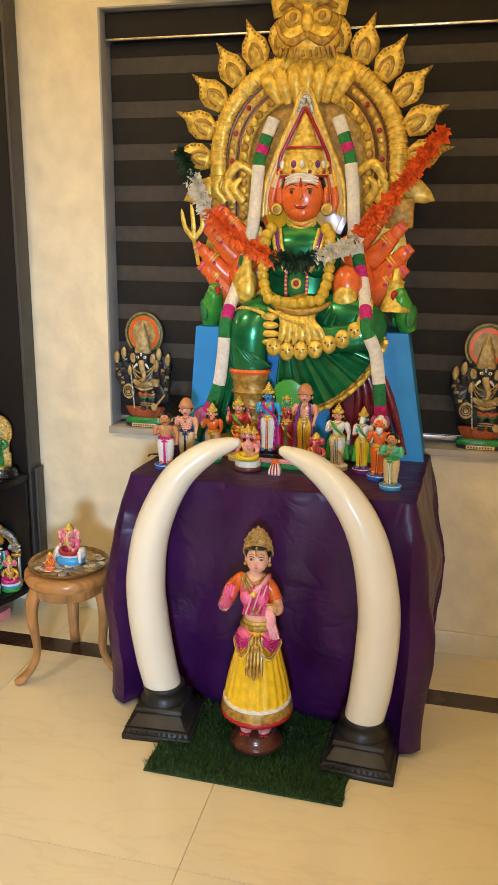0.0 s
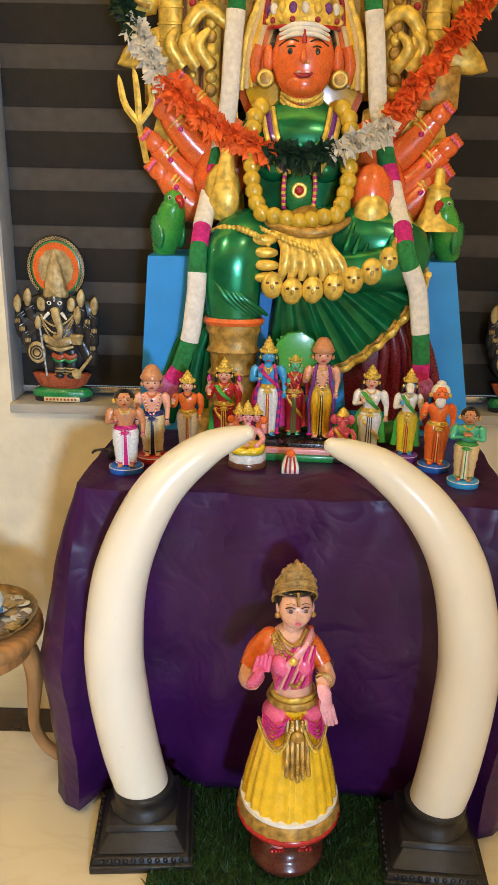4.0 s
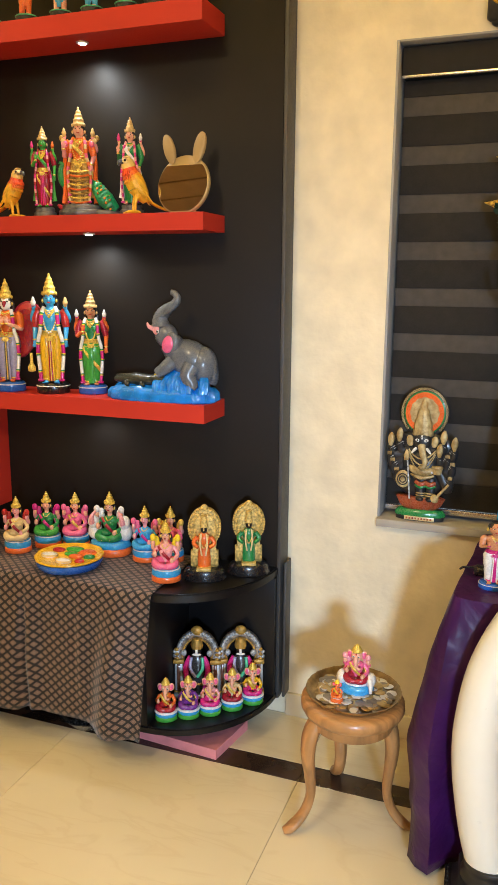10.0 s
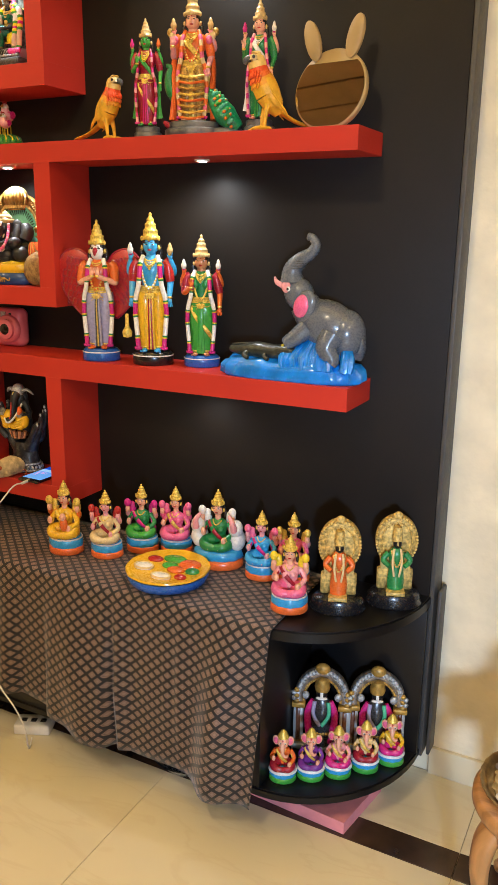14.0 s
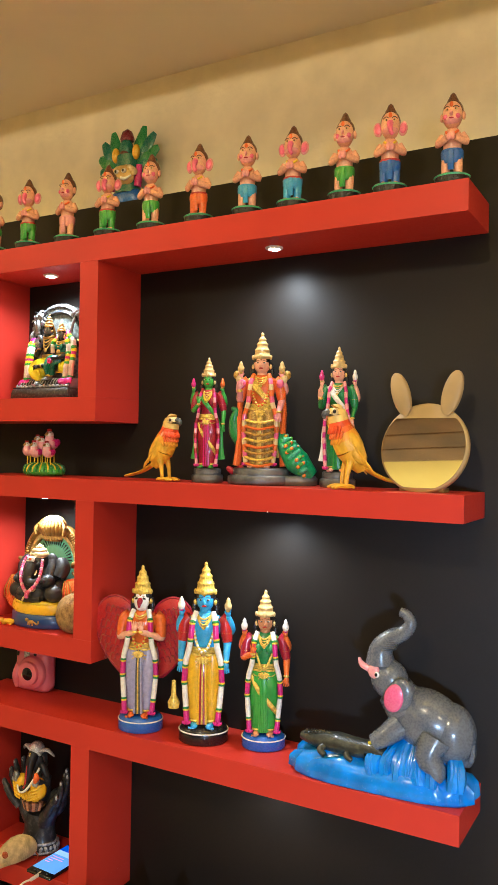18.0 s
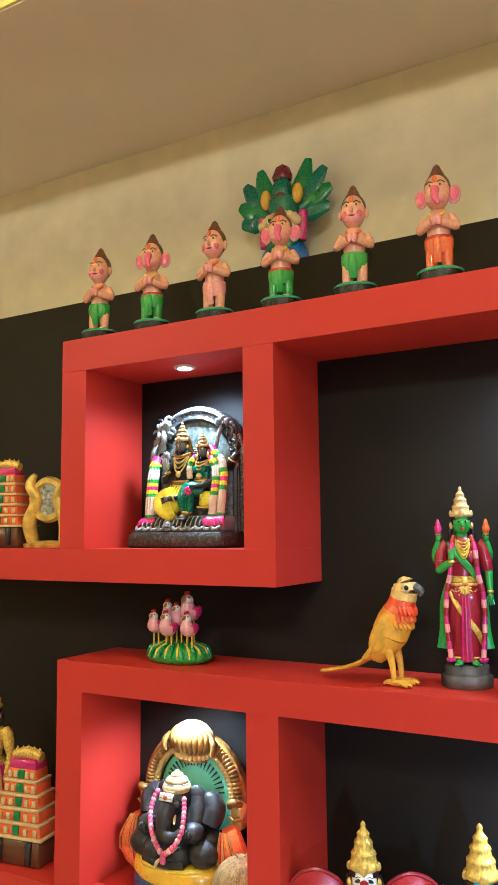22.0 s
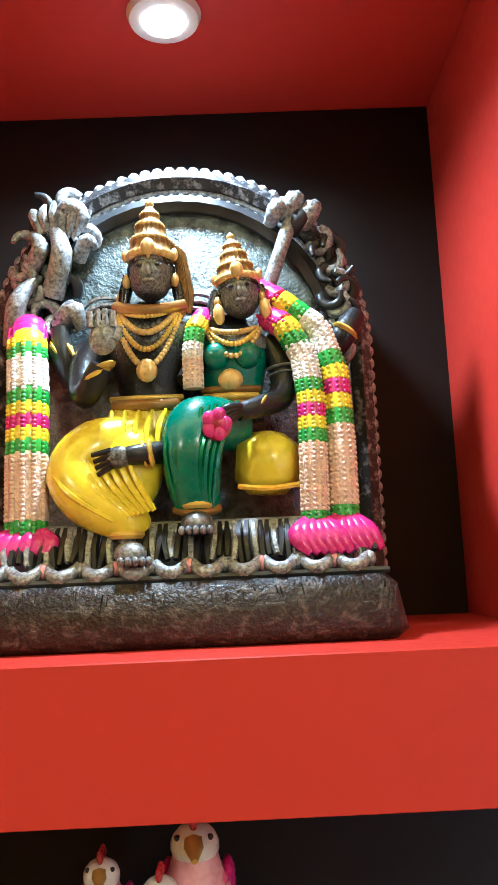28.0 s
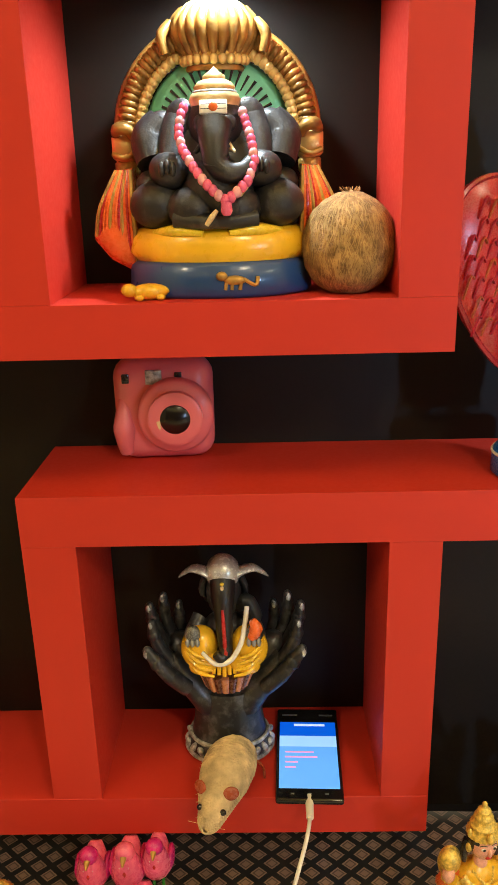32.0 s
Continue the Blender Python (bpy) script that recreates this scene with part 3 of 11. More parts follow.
# ---- figures: builders ----
def head(s, c, r, skin, crown="gold", hair="black", tall=2.3, mark="red", hat="crown", ears=True, beard=None):
    """A small painted head with face and head-dress, facing -y."""
    x, y, z = c
    dark = skin in ("soot", "ebonysilver")
    s.ball((x, y + 0.12 * r, z + 0.12 * r), (1.02 * r, 1.0 * r, 1.08 * r), hair)
    s.ball(c, (0.92 * r, 0.98 * r, 1.12 * r), skin)
    s.ball((x, y - 0.98 * r, z - 0.12 * r), (0.14 * r, 0.2 * r, 0.26 * r), skin, seg=8, ring=5)
    for k in (-1, 1):
        s.ball((x + 0.36 * k * r, y - 0.86 * r, z + 0.12 * r), (0.20 * r, 0.08 * r, 0.085 * r), "grey" if dark else "white", seg=8, ring=5)
        s.ball((x + 0.36 * k * r, y - 0.93 * r, z + 0.12 * r), (0.115 * r, 0.06 * r, 0.085 * r), "black", seg=8, ring=5)
        s.tube([(x + 0.16 * k * r, y - 0.9 * r, z + 0.34 * r), (x + 0.38 * k * r, y - 0.86 * r, z + 0.40 * r), (x + 0.6 * k * r, y - 0.72 * r, z + 0.27 * r)], 0.024 * r, "black", seg=5)
        if ears:
            s.ball((x + 0.98 * k * r, y - 0.05 * r, z - 0.25 * r), (0.2 * r, 0.26 * r, 0.3 * r), crown, seg=8, ring=5)
    s.ball((x, y - 0.9 * r, z - 0.5 * r), (0.26 * r, 0.1 * r, 0.1 * r), ("red" if not dark else skin) if not beard else beard, seg=8, ring=5)
    if mark:
        s.ball((x, y - 0.88 * r, z + 0.52 * r), (0.08 * r, 0.06 * r, 0.16 * r), mark, seg=6, ring=4)
    if beard:
        s.ball((x, y - 0.6 * r, z - 0.95 * r), (0.55 * r, 0.45 * r, 0.8 * r), beard)
    if hat == "crown":
        q = [(1.04, 0.38), (1.16, 0.48), (1.14, 0.58), (0.98, 0.66), (0.96, 0.92), (1.04, 0.98), (1.0, 1.06), (0.84, 1.12), (0.80, 1.36), (0.87, 1.42), (0.82, 1.5), (0.62, 1.58), (0.58, 1.72), (0.64, 1.78), (0.5, 1.86), (0.32, 1.95), (0.22, 2.05), (0.27, 2.12), (0.2, 2.22), (0.0, 2.3)]
        s.lathe([(a * r * (0.90 - 0.21 * min(1, max(0, b - 0.6))), b * r * tall / 2.10) for a, b in q], crown, (x, y + 0.06 * r, z), seg=60, pleat=20, amp=0.035)
        s.ball((x, y - 0.98 * r, z + 0.86 * r), (0.3 * r, 0.2 * r, 0.36 * r), crown, seg=8, ring=6)
        for k in (-1, 1):
            s.ball((x + 1.0 * k * r, y - 0.1 * r, z + 0.82 * r), (0.17 * r, 0.17 * r, 0.30 * r), crown, seg=8, ring=6)
            s.tube([(x + 0.95 * k * r, y + 0.3 * r, z + 0.1 * r), (x + 1.1 * k * r, y + 0.25 * r, z - 0.7 * r), (x + 1.15 * k * r, y + 0.1 * r, z - 1.35 * r)], [0.24 * r, 0.28 * r, 0.16 * r], hair, 7, 7)
    elif hat == "turban":
        s.lathe([(1.05 * r, 0.3 * r), (1.2 * r, 0.55 * r), (1.0 * r, 1.0 * r), (0.75 * r, 1.6 * r), (0.4 * r, 2.0 * r), (0.0, 2.1 * r)], crown, (x, y + 0.06 * r, z), seg=16)
    elif hat == "bun":
        s.ball((x, y + 0.1 * r, z + 1.15 * r), (0.5 * r, 0.5 * r, 0.42 * r), hair)


def limb(s, pts, r0, r1, col, handcol, bangle="gold", n=9):
    p = s.tube(pts, [r0] + [(r0 + r1) / 2] * (len(pts) - 2) + [r1], col, 8, n)
    s.ball(p[-1], (r1 * 1.15, r1 * 1.0, r1 * 1.6), handcol, seg=8, ring=6)
    if bangle:
        for w in (-2, -4):
            s.ball(p[w], r1 * 1.12, bangle, seg=8, ring=5)


def swag(a, b, drop, front, n=13):
    """A hanging line between two points, pulled down and to the front."""
    out = []
    for k in range(n):
        u = k / (n - 1)
        w = 4 * u * (1 - u)
        out.append((a[0] + (b[0] - a[0]) * u, a[1] + (b[1] - a[1]) * u - front * w, a[2] + (b[2] - a[2]) * u - drop * w))
    return out


def torso(s, z, skin, upper, sash, neck=("gold",), garl=None, female=False, wide=1.0):
    """Chest from the waist at z upwards, about 0.28 high; unit figure."""
    s.lathe([(0.078, 0), (0.075, 0.05), (0.094, 0.13), (0.112, 0.19), (0.105, 0.225), (0.06, 0.25), (0.034, 0.265), (0.032, 0.30)], upper, (0, 0, z), wide, 0.68, 20)
    s.lathe([(0.04, 0.245), (0.033, 0.265), (0.032, 0.31)], skin, (0, -0.004, z), 1, 0.9, 12)
    if female:
        for k in (-1, 1):
            s.ball((0.044 * k, -0.055, z + 0.155), 0.038, upper)
    if sash:
        s.tube([(-0.1, -0.035, z + 0.225), (-0.02, -0.085, z + 0.13), (0.075, -0.05, z + 0.02)], [0.02, 0.026, 0.018], sash, 8, 9, 0.45, (0, -1, 0))
    for k, c in enumerate(neck):
        s.beads(swag((-0.05, -0.03, z + 0.245), (0.05, -0.03, z + 0.245), 0.035 + 0.055 * k, 0.055 - 0.006 * k), 0.0082, c, 14 + 4 * k)
    if garl:
        a = swag((-0.085, -0.03, z + 0.22), (0.085, -0.03, z + 0.22), 0.30, 0.062, 25)
        s.beads(a, 0.0135, garl, 36, 0.8)


def wrapped_cloth(s, rows, col, lobes=0.0, folds=9, lean=26.0, amp=0.05, cx=0.0, seg=72):
    """A garment skin: rows of (z, half width, half depth), with folds that lean across it."""
    pts = []
    for z, rx, ry in rows:
        row = []
        for b in range(seg):
            ph = 2 * math.pi * b / seg
            c, d = math.cos(ph), math.sin(ph)
            k = 1 + amp * math.sin(folds * ph + lean * z * (1 if c > 0 else -1)) - lobes * math.exp(-(c / 0.30) ** 2)
            row.append((cx + rx * c * k, ry * d * k, z))
        pts.append(row)
    s.grid(pts, col)


def banded_rope(s, pts, r, bands):
    """A flower rope in lengths of colour, each given with its share."""
    p = np.array(pts, float)
    d = np.r_[0, np.cumsum(np.linalg.norm(np.diff(p, axis=0), axis=1))]
    total, at = sum(w for c, w in bands), 0.0
    for col, w in bands:
        us = np.linspace(at, at + w, 5) / total * d[-1]
        at += w
        f = 1.0 if col in ("white", "magenta") else 1.10
        s.tube([[np.interp(u, d, p[:, q]) for q in range(3)] for u in us], [r * f * 0.96, r * f, r * f, r * f, r * f * 0.96], col, 9)


def palm(s, c, r, col, up=1, k=1):
    """An open hand with its fingers upwards or down."""
    s.ball(c, (r * 1.0, r * 0.55, r * 1.25), col, seg=10, ring=7)
    for q in range(4):
        x = (q - 1.5) * 0.52 * r
        s.tube([(c[0] + x, c[1] - 0.1 * r, c[2] + 0.8 * r * up), (c[0] + 1.25 * x, c[1] - 0.2 * r, c[2] + (2.5 - 0.22 * abs(q - 1.4)) * r * up)], [r * 0.30, r * 0.20], col, 6)
    s.tube([(c[0] + 0.8 * r * k, c[1] - 0.1 * r, c[2]), (c[0] + 1.35 * r * k, c[1] - 0.3 * r, c[2] + 0.9 * r * up)], [r * 0.32, r * 0.2], col, 6)


def standing(s, skin, lower, upper, crown="gold", base="black", trim="gold", sash=None, neck=("gold",), garl=None, female=False, arms="bless", hat="crown",
             stripe="red", hair="black", beard=None, skirt=0.118, extra=None, handcol=None, feet=None, side=None, tall=2.3, baseh=0.088, baser=0.135, sleeve=None, childlike=False):
    """A standing figure one unit high."""
    if base == "slate":
        stone = mottled("silvered_black_base", (0.03, 0.031, 0.034), (0.26, 0.26, 0.27), 5, 0.36, 0.80, 0.36, 0.3)
        s.lathe([(baser, 0), (baser * 1.04, 0.01), (baser * 1.04, 0.052), (baser * 0.98, 0.060), (baser * 0.90, 0.064), (baser * 0.90, 0.100), (baser * 0.84, 0.108), (0, 0.110)], stone, (0, 0, 0), 1, 0.80, 36)
        baseh = 0.108
    else:
        s.lathe([(baser * 0.98, 0), (baser * 1.02, 0.006), (baser * 1.02, baseh * 0.62), (baser, baseh * 0.76), (baser * 0.92, baseh * 0.94), (baser * 0.85, baseh), (0.0, baseh)], base, (0, 0, 0), 1, 0.85, 36)
        if baseh > 0.03:
            s.ring((0, 0, baseh * 0.72), baser * 1.015, 0.0042, "white", 0.85, 36)
    z0 = baseh
    for k in (-1, 1):
        c = (0.044 * k, -0.066, z0 + 0.013)
        s.ball(c, (0.021, 0.044, 0.014), feet or skin, (0, 0, -14 * k), seg=10, ring=6)
        for q in range(4):
            s.ball((c[0] + 0.009 * (q - 1.5) + 0.009 * k, c[1] - 0.038, z0 + 0.009), (0.0052, 0.010, 0.007), feet or skin, seg=6, ring=4)
        s.ring((0.042 * k, -0.03, z0 + 0.034), 0.030, 0.006, trim, 1.0, 16)
    if female:
        wrapped_cloth(s, [(z0 + 0.014, 0.088, 0.070), (z0 + 0.03, 0.084, 0.066), (0.16, 0.080, 0.064), (0.20, 0.080, 0.064), (0.24, 0.083, 0.066), (0.28, 0.087, 0.069), (0.32, 0.092, 0.072), (0.36, 0.097, 0.075), (0.40, 0.101, 0.077), (0.43, 0.102, 0.078), (0.48, 0.090, 0.070), (0.52, 0.068, 0.055)], lower, 0.03, 9, 40.0, 0.06)
        s.tube([(0.092, -0.020, 0.20), (0.055, -0.078, 0.27), (-0.030, -0.082, 0.37), (-0.085, -0.045, 0.46)], [0.012, 0.016, 0.014, 0.010], trim, 8, 18, 0.35, (0, -1, 0))
    else:
        for k in (-1, 1):
            wrapped_cloth(s, [(z0 + 0.016, 0.040, 0.046), (z0 + 0.03, 0.043, 0.048), (0.16, 0.045, 0.049), (0.20, 0.048, 0.052), (0.24, 0.051, 0.055), (0.28, 0.054, 0.059), (0.32, 0.058, 0.063), (0.36, 0.061, 0.066), (0.40, 0.063, 0.068), (0.44, 0.064, 0.069), (0.49, 0.056, 0.062)], lower, 0, 4, 62.0 * k, 0.075, 0.042 * k, 48)
        wrapped_cloth(s, [(0.40, 0.094, 0.064), (0.44, 0.097, 0.068), (0.48, 0.090, 0.066), (0.52, 0.070, 0.056)], lower, 0.04, 9, 20.0, 0.04)
    # pleats falling from the belt, and the shawl ends beside the hips
    for q in range(-2, 3):
        s.tube([(0.006 * q, -0.072, 0.49), (0.0085 * q, -0.088, 0.38), (0.0095 * q, -0.080, 0.24), (0.011 * q, -0.072, z0 + 0.02)], [0.0055, 0.0068, 0.0075, 0.0085], (lower, stripe, trim, stripe, lower)[q + 2] if not female else (stripe, lower, stripe, lower, stripe)[q + 2], 6, 14)
    for k in (-1, 1):
        if sash:
            s.tube([(0.082 * k, 0.0, 0.50), (0.108 * k, 0.004, 0.40), (0.112 * k, 0.006, 0.27), (0.122 * k, 0.004, z0 + 0.07)], [0.012, 0.022, 0.026, 0.034], sash, 10, 16, 0.35, (0, 1, 0))
    # belt
    for zz, rr, w in ((0.522, 0.071, 0.0075), (0.508, 0.080, 0.0095), (0.491, 0.088, 0.0075)):
        s.ring((0, 0, zz), rr, w, trim, 0.80, 30)
    s.ball((0, -0.070, 0.506), (0.020, 0.012, 0.020), trim, seg=12, ring=8)
    for dz in (0.030, 0.052):
        for k in (-1, 1):
            s.beads(swag((0.088 * k, -0.022, 0.486), (0.004 * k, -0.078, 0.486), dz, 0.014), 0.0046, trim, 13)
    for q in range(9):
        a = radians(196 + 18.5 * q)
        s.tube([(0.010 * math.cos(a), -0.084, 0.486 + 0.010 * math.sin(a)), (0.034 * math.cos(a), -0.090, 0.484 + 0.040 * math.sin(a))], [0.003, 0.0052], trim, 5)
    # chest
    wrapped_cloth(s, [(0.50, 0.064, 0.052), (0.54, 0.062, 0.048), (0.58, 0.074, 0.054), (0.63, 0.090, 0.060), (0.668, 0.098, 0.055), (0.695, 0.082, 0.046), (0.712, 0.046, 0.036), (0.722, 0.030, 0.030)], upper, 0, 2, 0, 0.0, 0, 36)
    s.tube([(0, 0, 0.70), (0, -0.003, 0.765)], [0.034, 0.030], skin, 14)
    if female:
        for k in (-1, 1):
            s.ball((0.037 * k, -0.045, 0.622), (0.033, 0.030, 0.034), upper)
    if sash:
        for q in range(3):
            s.tube([(-0.080 + 0.014 * q, -0.030, 0.690), (-0.030 + 0.013 * q, -0.066 - 0.012 * female, 0.62), (0.040 + 0.010 * q, -0.058, 0.545), (0.066, -0.040, 0.515)], [0.009, 0.010, 0.009, 0.007], sash, 7, 14)
    for j, c in enumerate(neck):
        s.beads(swag((-0.042, -0.024, 0.712), (0.042, -0.024, 0.712), 0.022 + 0.030 * j, 0.050 + 0.008 * j + 0.012 * female), 0.0052, c, 20 + 6 * j)
        s.beads(swag((-0.046, -0.024, 0.710), (0.046, -0.024, 0.710), 0.034 + 0.030 * j, 0.052 + 0.008 * j + 0.012 * female), 0.0036, c, 26 + 6 * j)
    s.ball((0, -0.072 - 0.012 * female, 0.645), (0.011, 0.006, 0.014), trim, seg=8, ring=6)
    if garl:
        s.beads(swag((-0.072, -0.026, 0.70), (0.072, -0.026, 0.70), 0.19, 0.062, 25), 0.0085, garl, 40, 0.9)
    if childlike:
        r = 0.066 if hat == "crown" else 0.082
        head(s, (0, -0.012, 0.800 if hat == "crown" else 0.815), r, skin, crown, hair, tall * 1.02, "red", hat, True, beard)
    elif hat == "crown":
        head(s, (0, -0.010, 0.788), 0.056, skin, crown, hair, tall * 1.29, "red", hat, True, beard)
    else:
        head(s, (0, -0.008, 0.822), 0.068, skin, crown, hair, tall, "red", hat, True, beard)
    hc, sv = handcol or skin, sleeve or upper
    elbow, wrist, point = zip(*{
        "bless": (((-0.136, -0.006, 0.555), (-0.128, -0.080, 0.610), 1), ((0.128, 0.0, 0.555), (0.116, -0.062, 0.475), -1)),
        "pray": (((-0.128, -0.030, 0.560), (-0.020, -0.104, 0.605), 1), ((0.128, -0.030, 0.560), (0.020, -0.104, 0.605), 1)),
        "down": (((-0.126, -0.004, 0.555), (-0.126, -0.048, 0.455), -1), ((0.126, -0.004, 0.555), (0.126, -0.048, 0.455), -1)),
        "hold": (((-0.130, -0.016, 0.560), (-0.068, -0.098, 0.600), 1), ((0.138, 0.0, 0.555), (0.140, -0.036, 0.455), -1)),
    }[arms])
    for k, e, w, u in zip((-1, 1), elbow, wrist, point):
        s.tube([(0.086 * k, 0.0, 0.690), (0.112 * k, 0.0, 0.662), ((0.112 * k + e[0]) / 2, e[1] / 2, 0.605), e], [0.030, 0.036, 0.034, 0.027], sv, 14, 12)
        s.tube([((0.112 * k + 2 * e[0]) / 3, e[1] / 2, 0.585), e, ((e[0] + w[0]) / 2, (e[1] + w[1]) / 2, (e[2] + w[2]) / 2), w], [0.023, 0.024, 0.020, 0.015], hc if sv != upper or handcol else upper, 10, 14)
        s.ball(((0.112 * k + e[0]) / 2, e[1] / 2, 0.605), (0.034, 0.034, 0.009), trim, seg=14, ring=6)
        s.ball(w, (0.019, 0.019, 0.010), trim, seg=12, ring=6)
        palm(s, (w[0], w[1] - 0.006, w[2] + 0.024 * u), 0.017, hc, u, -k)
    if extra:
        for k in (-1, 1):
            s.tube([(0.090 * k, 0.020, 0.675), (0.140 * k, 0.022, 0.610), (0.144 * k, -0.004, 0.650), (0.130 * k, -0.022, 0.700)], [0.026, 0.025, 0.021, 0.014], extra[0], 10, 14)
            palm(s, (0.130 * k, -0.028, 0.716), 0.015, extra[0], 1, -k)
            s.lathe([(0.0, 0), (0.010, 0.004), (0.020, 0.022), (0.021, 0.038), (0.012, 0.056), (0.013, 0.062), (0.004, 0.078), (0, 0.080)], extra[1 if k < 0 else 2], (0.130 * k, -0.034, 0.728), seg=18)
            s.ball((0.130 * k, -0.034, 0.735), (0.013, 0.012, 0.011), "magenta" if extra[1 if k < 0 else 2] == "white" else trim, seg=8, ring=6)
    if side:
        for k in (-1, 1):
            line = [(0.046 * k, -0.026, 0.722), (0.064 * k, -0.058, 0.665), (0.068 * k, -0.066, 0.60), (0.076 * k, -0.064, 0.53), (0.098 * k, -0.058, 0.45), (0.104 * k, -0.050, 0.34), (0.094 * k, -0.056, 0.22), (0.086 * k, -0.066, z0 + 0.035)]
            if "white" in side:
                banded_rope(s, line, 0.0165, [("white", 6), ("green", 1.2), ("lemon", 1.0), ("magenta", 8), ("lemon", 1.0), ("green", 1.2), ("white", 14), ("green", 1.2), ("lemon", 1.0), ("magenta", 8), ("lemon", 1.0), ("green", 1.2), ("white", 13), ("green", 1.2), ("lemon", 1.0), ("magenta", 6)])
            else:
                banded_rope(s, line, 0.0140, [(side[j % len(side)], 3) for j in range(15)])
            for q in range(5):
                s.ball((0.086 * k + 0.009 * (q - 2), -0.072 - 0.004 * (q % 2), z0 + 0.026), (0.007, 0.008, 0.012), "magenta", (0, 14 * (q - 2), 0), seg=8, ring=5)


def seated(s, skin, cloth, upper, base="sky", rim="orange", crown="gold", sash="gold", extra=None, hat="crown", female=True, elephant=False):
    """A cross-legged figure on a round base, one unit high."""
    s.lathe([(0.25, 0), (0.262, 0.015), (0.258, 0.08), (0.25, 0.09), (0.0, 0.09)], rim, (0, 0, 0), 1, 0.85, 26)
    s.lathe([(0.24, 0.09), (0.252, 0.12), (0.245, 0.19), (0.2, 0.235), (0.0, 0.24)], base, (0, 0, 0), 1, 0.85, 27, 9, 0.035)
    s.ring((0, 0, 0.20), 0.236, 0.012, "white", 0.85, 26)
    for k in (-1, 1):
        s.tube([(0.05 * k, 0.02, 0.30), (0.17 * k, -0.08, 0.30), (0.11 * k, -0.19, 0.28), (-0.04 * k, -0.19, 0.265)], [0.09, 0.082, 0.06, 0.04], cloth, 10, 10)
        s.tube([(0.15 * k, -0.02, 0.5), (0.2 * k, -0.03, 0.38), (0.2 * k, -0.05, 0.25)], [0.03, 0.045, 0.05], sash, 8, 8, 0.6)
        s.ball((-0.07 * k, -0.215, 0.265), (0.06, 0.035, 0.025), skin, seg=8, ring=5)
    s.m = Matrix.Translation((0, 0, 0.30)) @ Matrix.Diagonal((1.25, 1.25, 1.12, 1))
    torso(s, 0.0, skin, upper, sash, ("gold",), None, female)
    s.m = Matrix.Identity(4)
    if elephant:
        elephant_head(s, (0, -0.03, 0.70), 0.115, skin, crown)
    else:
        head(s, (0, -0.01, 0.725), 0.085, skin, crown, "black", 2.5, "red", hat)
    limb(s, ((-0.13, 0, 0.53), (-0.21, -0.04, 0.42), (-0.16, -0.17, 0.46)), 0.045, 0.032, upper, skin)
    limb(s, ((0.13, 0, 0.53), (0.21, -0.04, 0.42), (0.13, -0.18, 0.36)), 0.045, 0.032, upper, skin)
    if extra:
        for k in (-1, 1):
            limb(s, ((0.12 * k, 0.03, 0.54), (0.22 * k, 0.01, 0.50), (0.215 * k, -0.05, 0.60)), 0.046, 0.034, extra[0], skin)
            s.ball((0.215 * k, -0.05, 0.69), (0.055, 0.045, 0.06), extra[1])
            s.ball((0.17 * k, 0.03, 0.60), (0.07, 0.05, 0.09), extra[1])


def elephant_head(s, c, r, skin, crown="gold", ear=None):
    x, y, z = c
    s.ball(c, (r * 0.95, r * 0.9, r), skin)
    for k in (-1, 1):
        s.ball((x + 1.15 * k * r, y + 0.25 * r, z), (0.62 * r, 0.16 * r, 0.75 * r), ear or skin, (0, 0, 18 * k))
        s.ball((x + 1.15 * k * r, y + 0.12 * r, z), (0.42 * r, 0.12 * r, 0.52 * r), "pink", (0, 0, 18 * k))
        s.ball((x + 0.42 * k * r, y - 0.82 * r, z + 0.12 * r), (0.2 * r, 0.1 * r, 0.13 * r), "white", seg=8, ring=5)
        s.ball((x + 0.42 * k * r, y - 0.9 * r, z + 0.12 * r), (0.1 * r, 0.07 * r, 0.1 * r), "black", seg=8, ring=5)
        s.tube([(x + 0.3 * k * r, y - 0.75 * r, z - 0.5 * r), (x + 0.42 * k * r, y - 1.2 * r, z - 0.55 * r)], [0.09 * r, 0.04 * r], "white", 6)
    s.tube([(x, y - 0.8 * r, z - 0.05 * r), (x, y - 1.15 * r, z - 0.6 * r), (x + 0.05 * r, y - 1.2 * r, z - 1.3 * r), (x + 0.5 * r, y - 1.2 * r, z - 1.75 * r), (x + 0.85 * r, y - 1.25 * r, z - 1.5 * r)],
           [0.42 * r, 0.36 * r, 0.28 * r, 0.22 * r, 0.16 * r], skin, 10, 14)
    s.ball((x, y - 0.92 * r, z + 0.55 * r), (0.12 * r, 0.06 * r, 0.2 * r), "red", seg=6, ring=4)
    if crown:
        q = [(0.85, 0.6), (0.95, 0.75), (0.8, 0.95), (0.75, 1.15), (0.55, 1.35), (0.5, 1.55), (0.25, 1.75), (0.0, 1.95)]
        s.lathe([(a * r, b * r) for a, b in q], crown, (x, y + 0.1 * r, z), seg=16, pleat=8, amp=0.04)


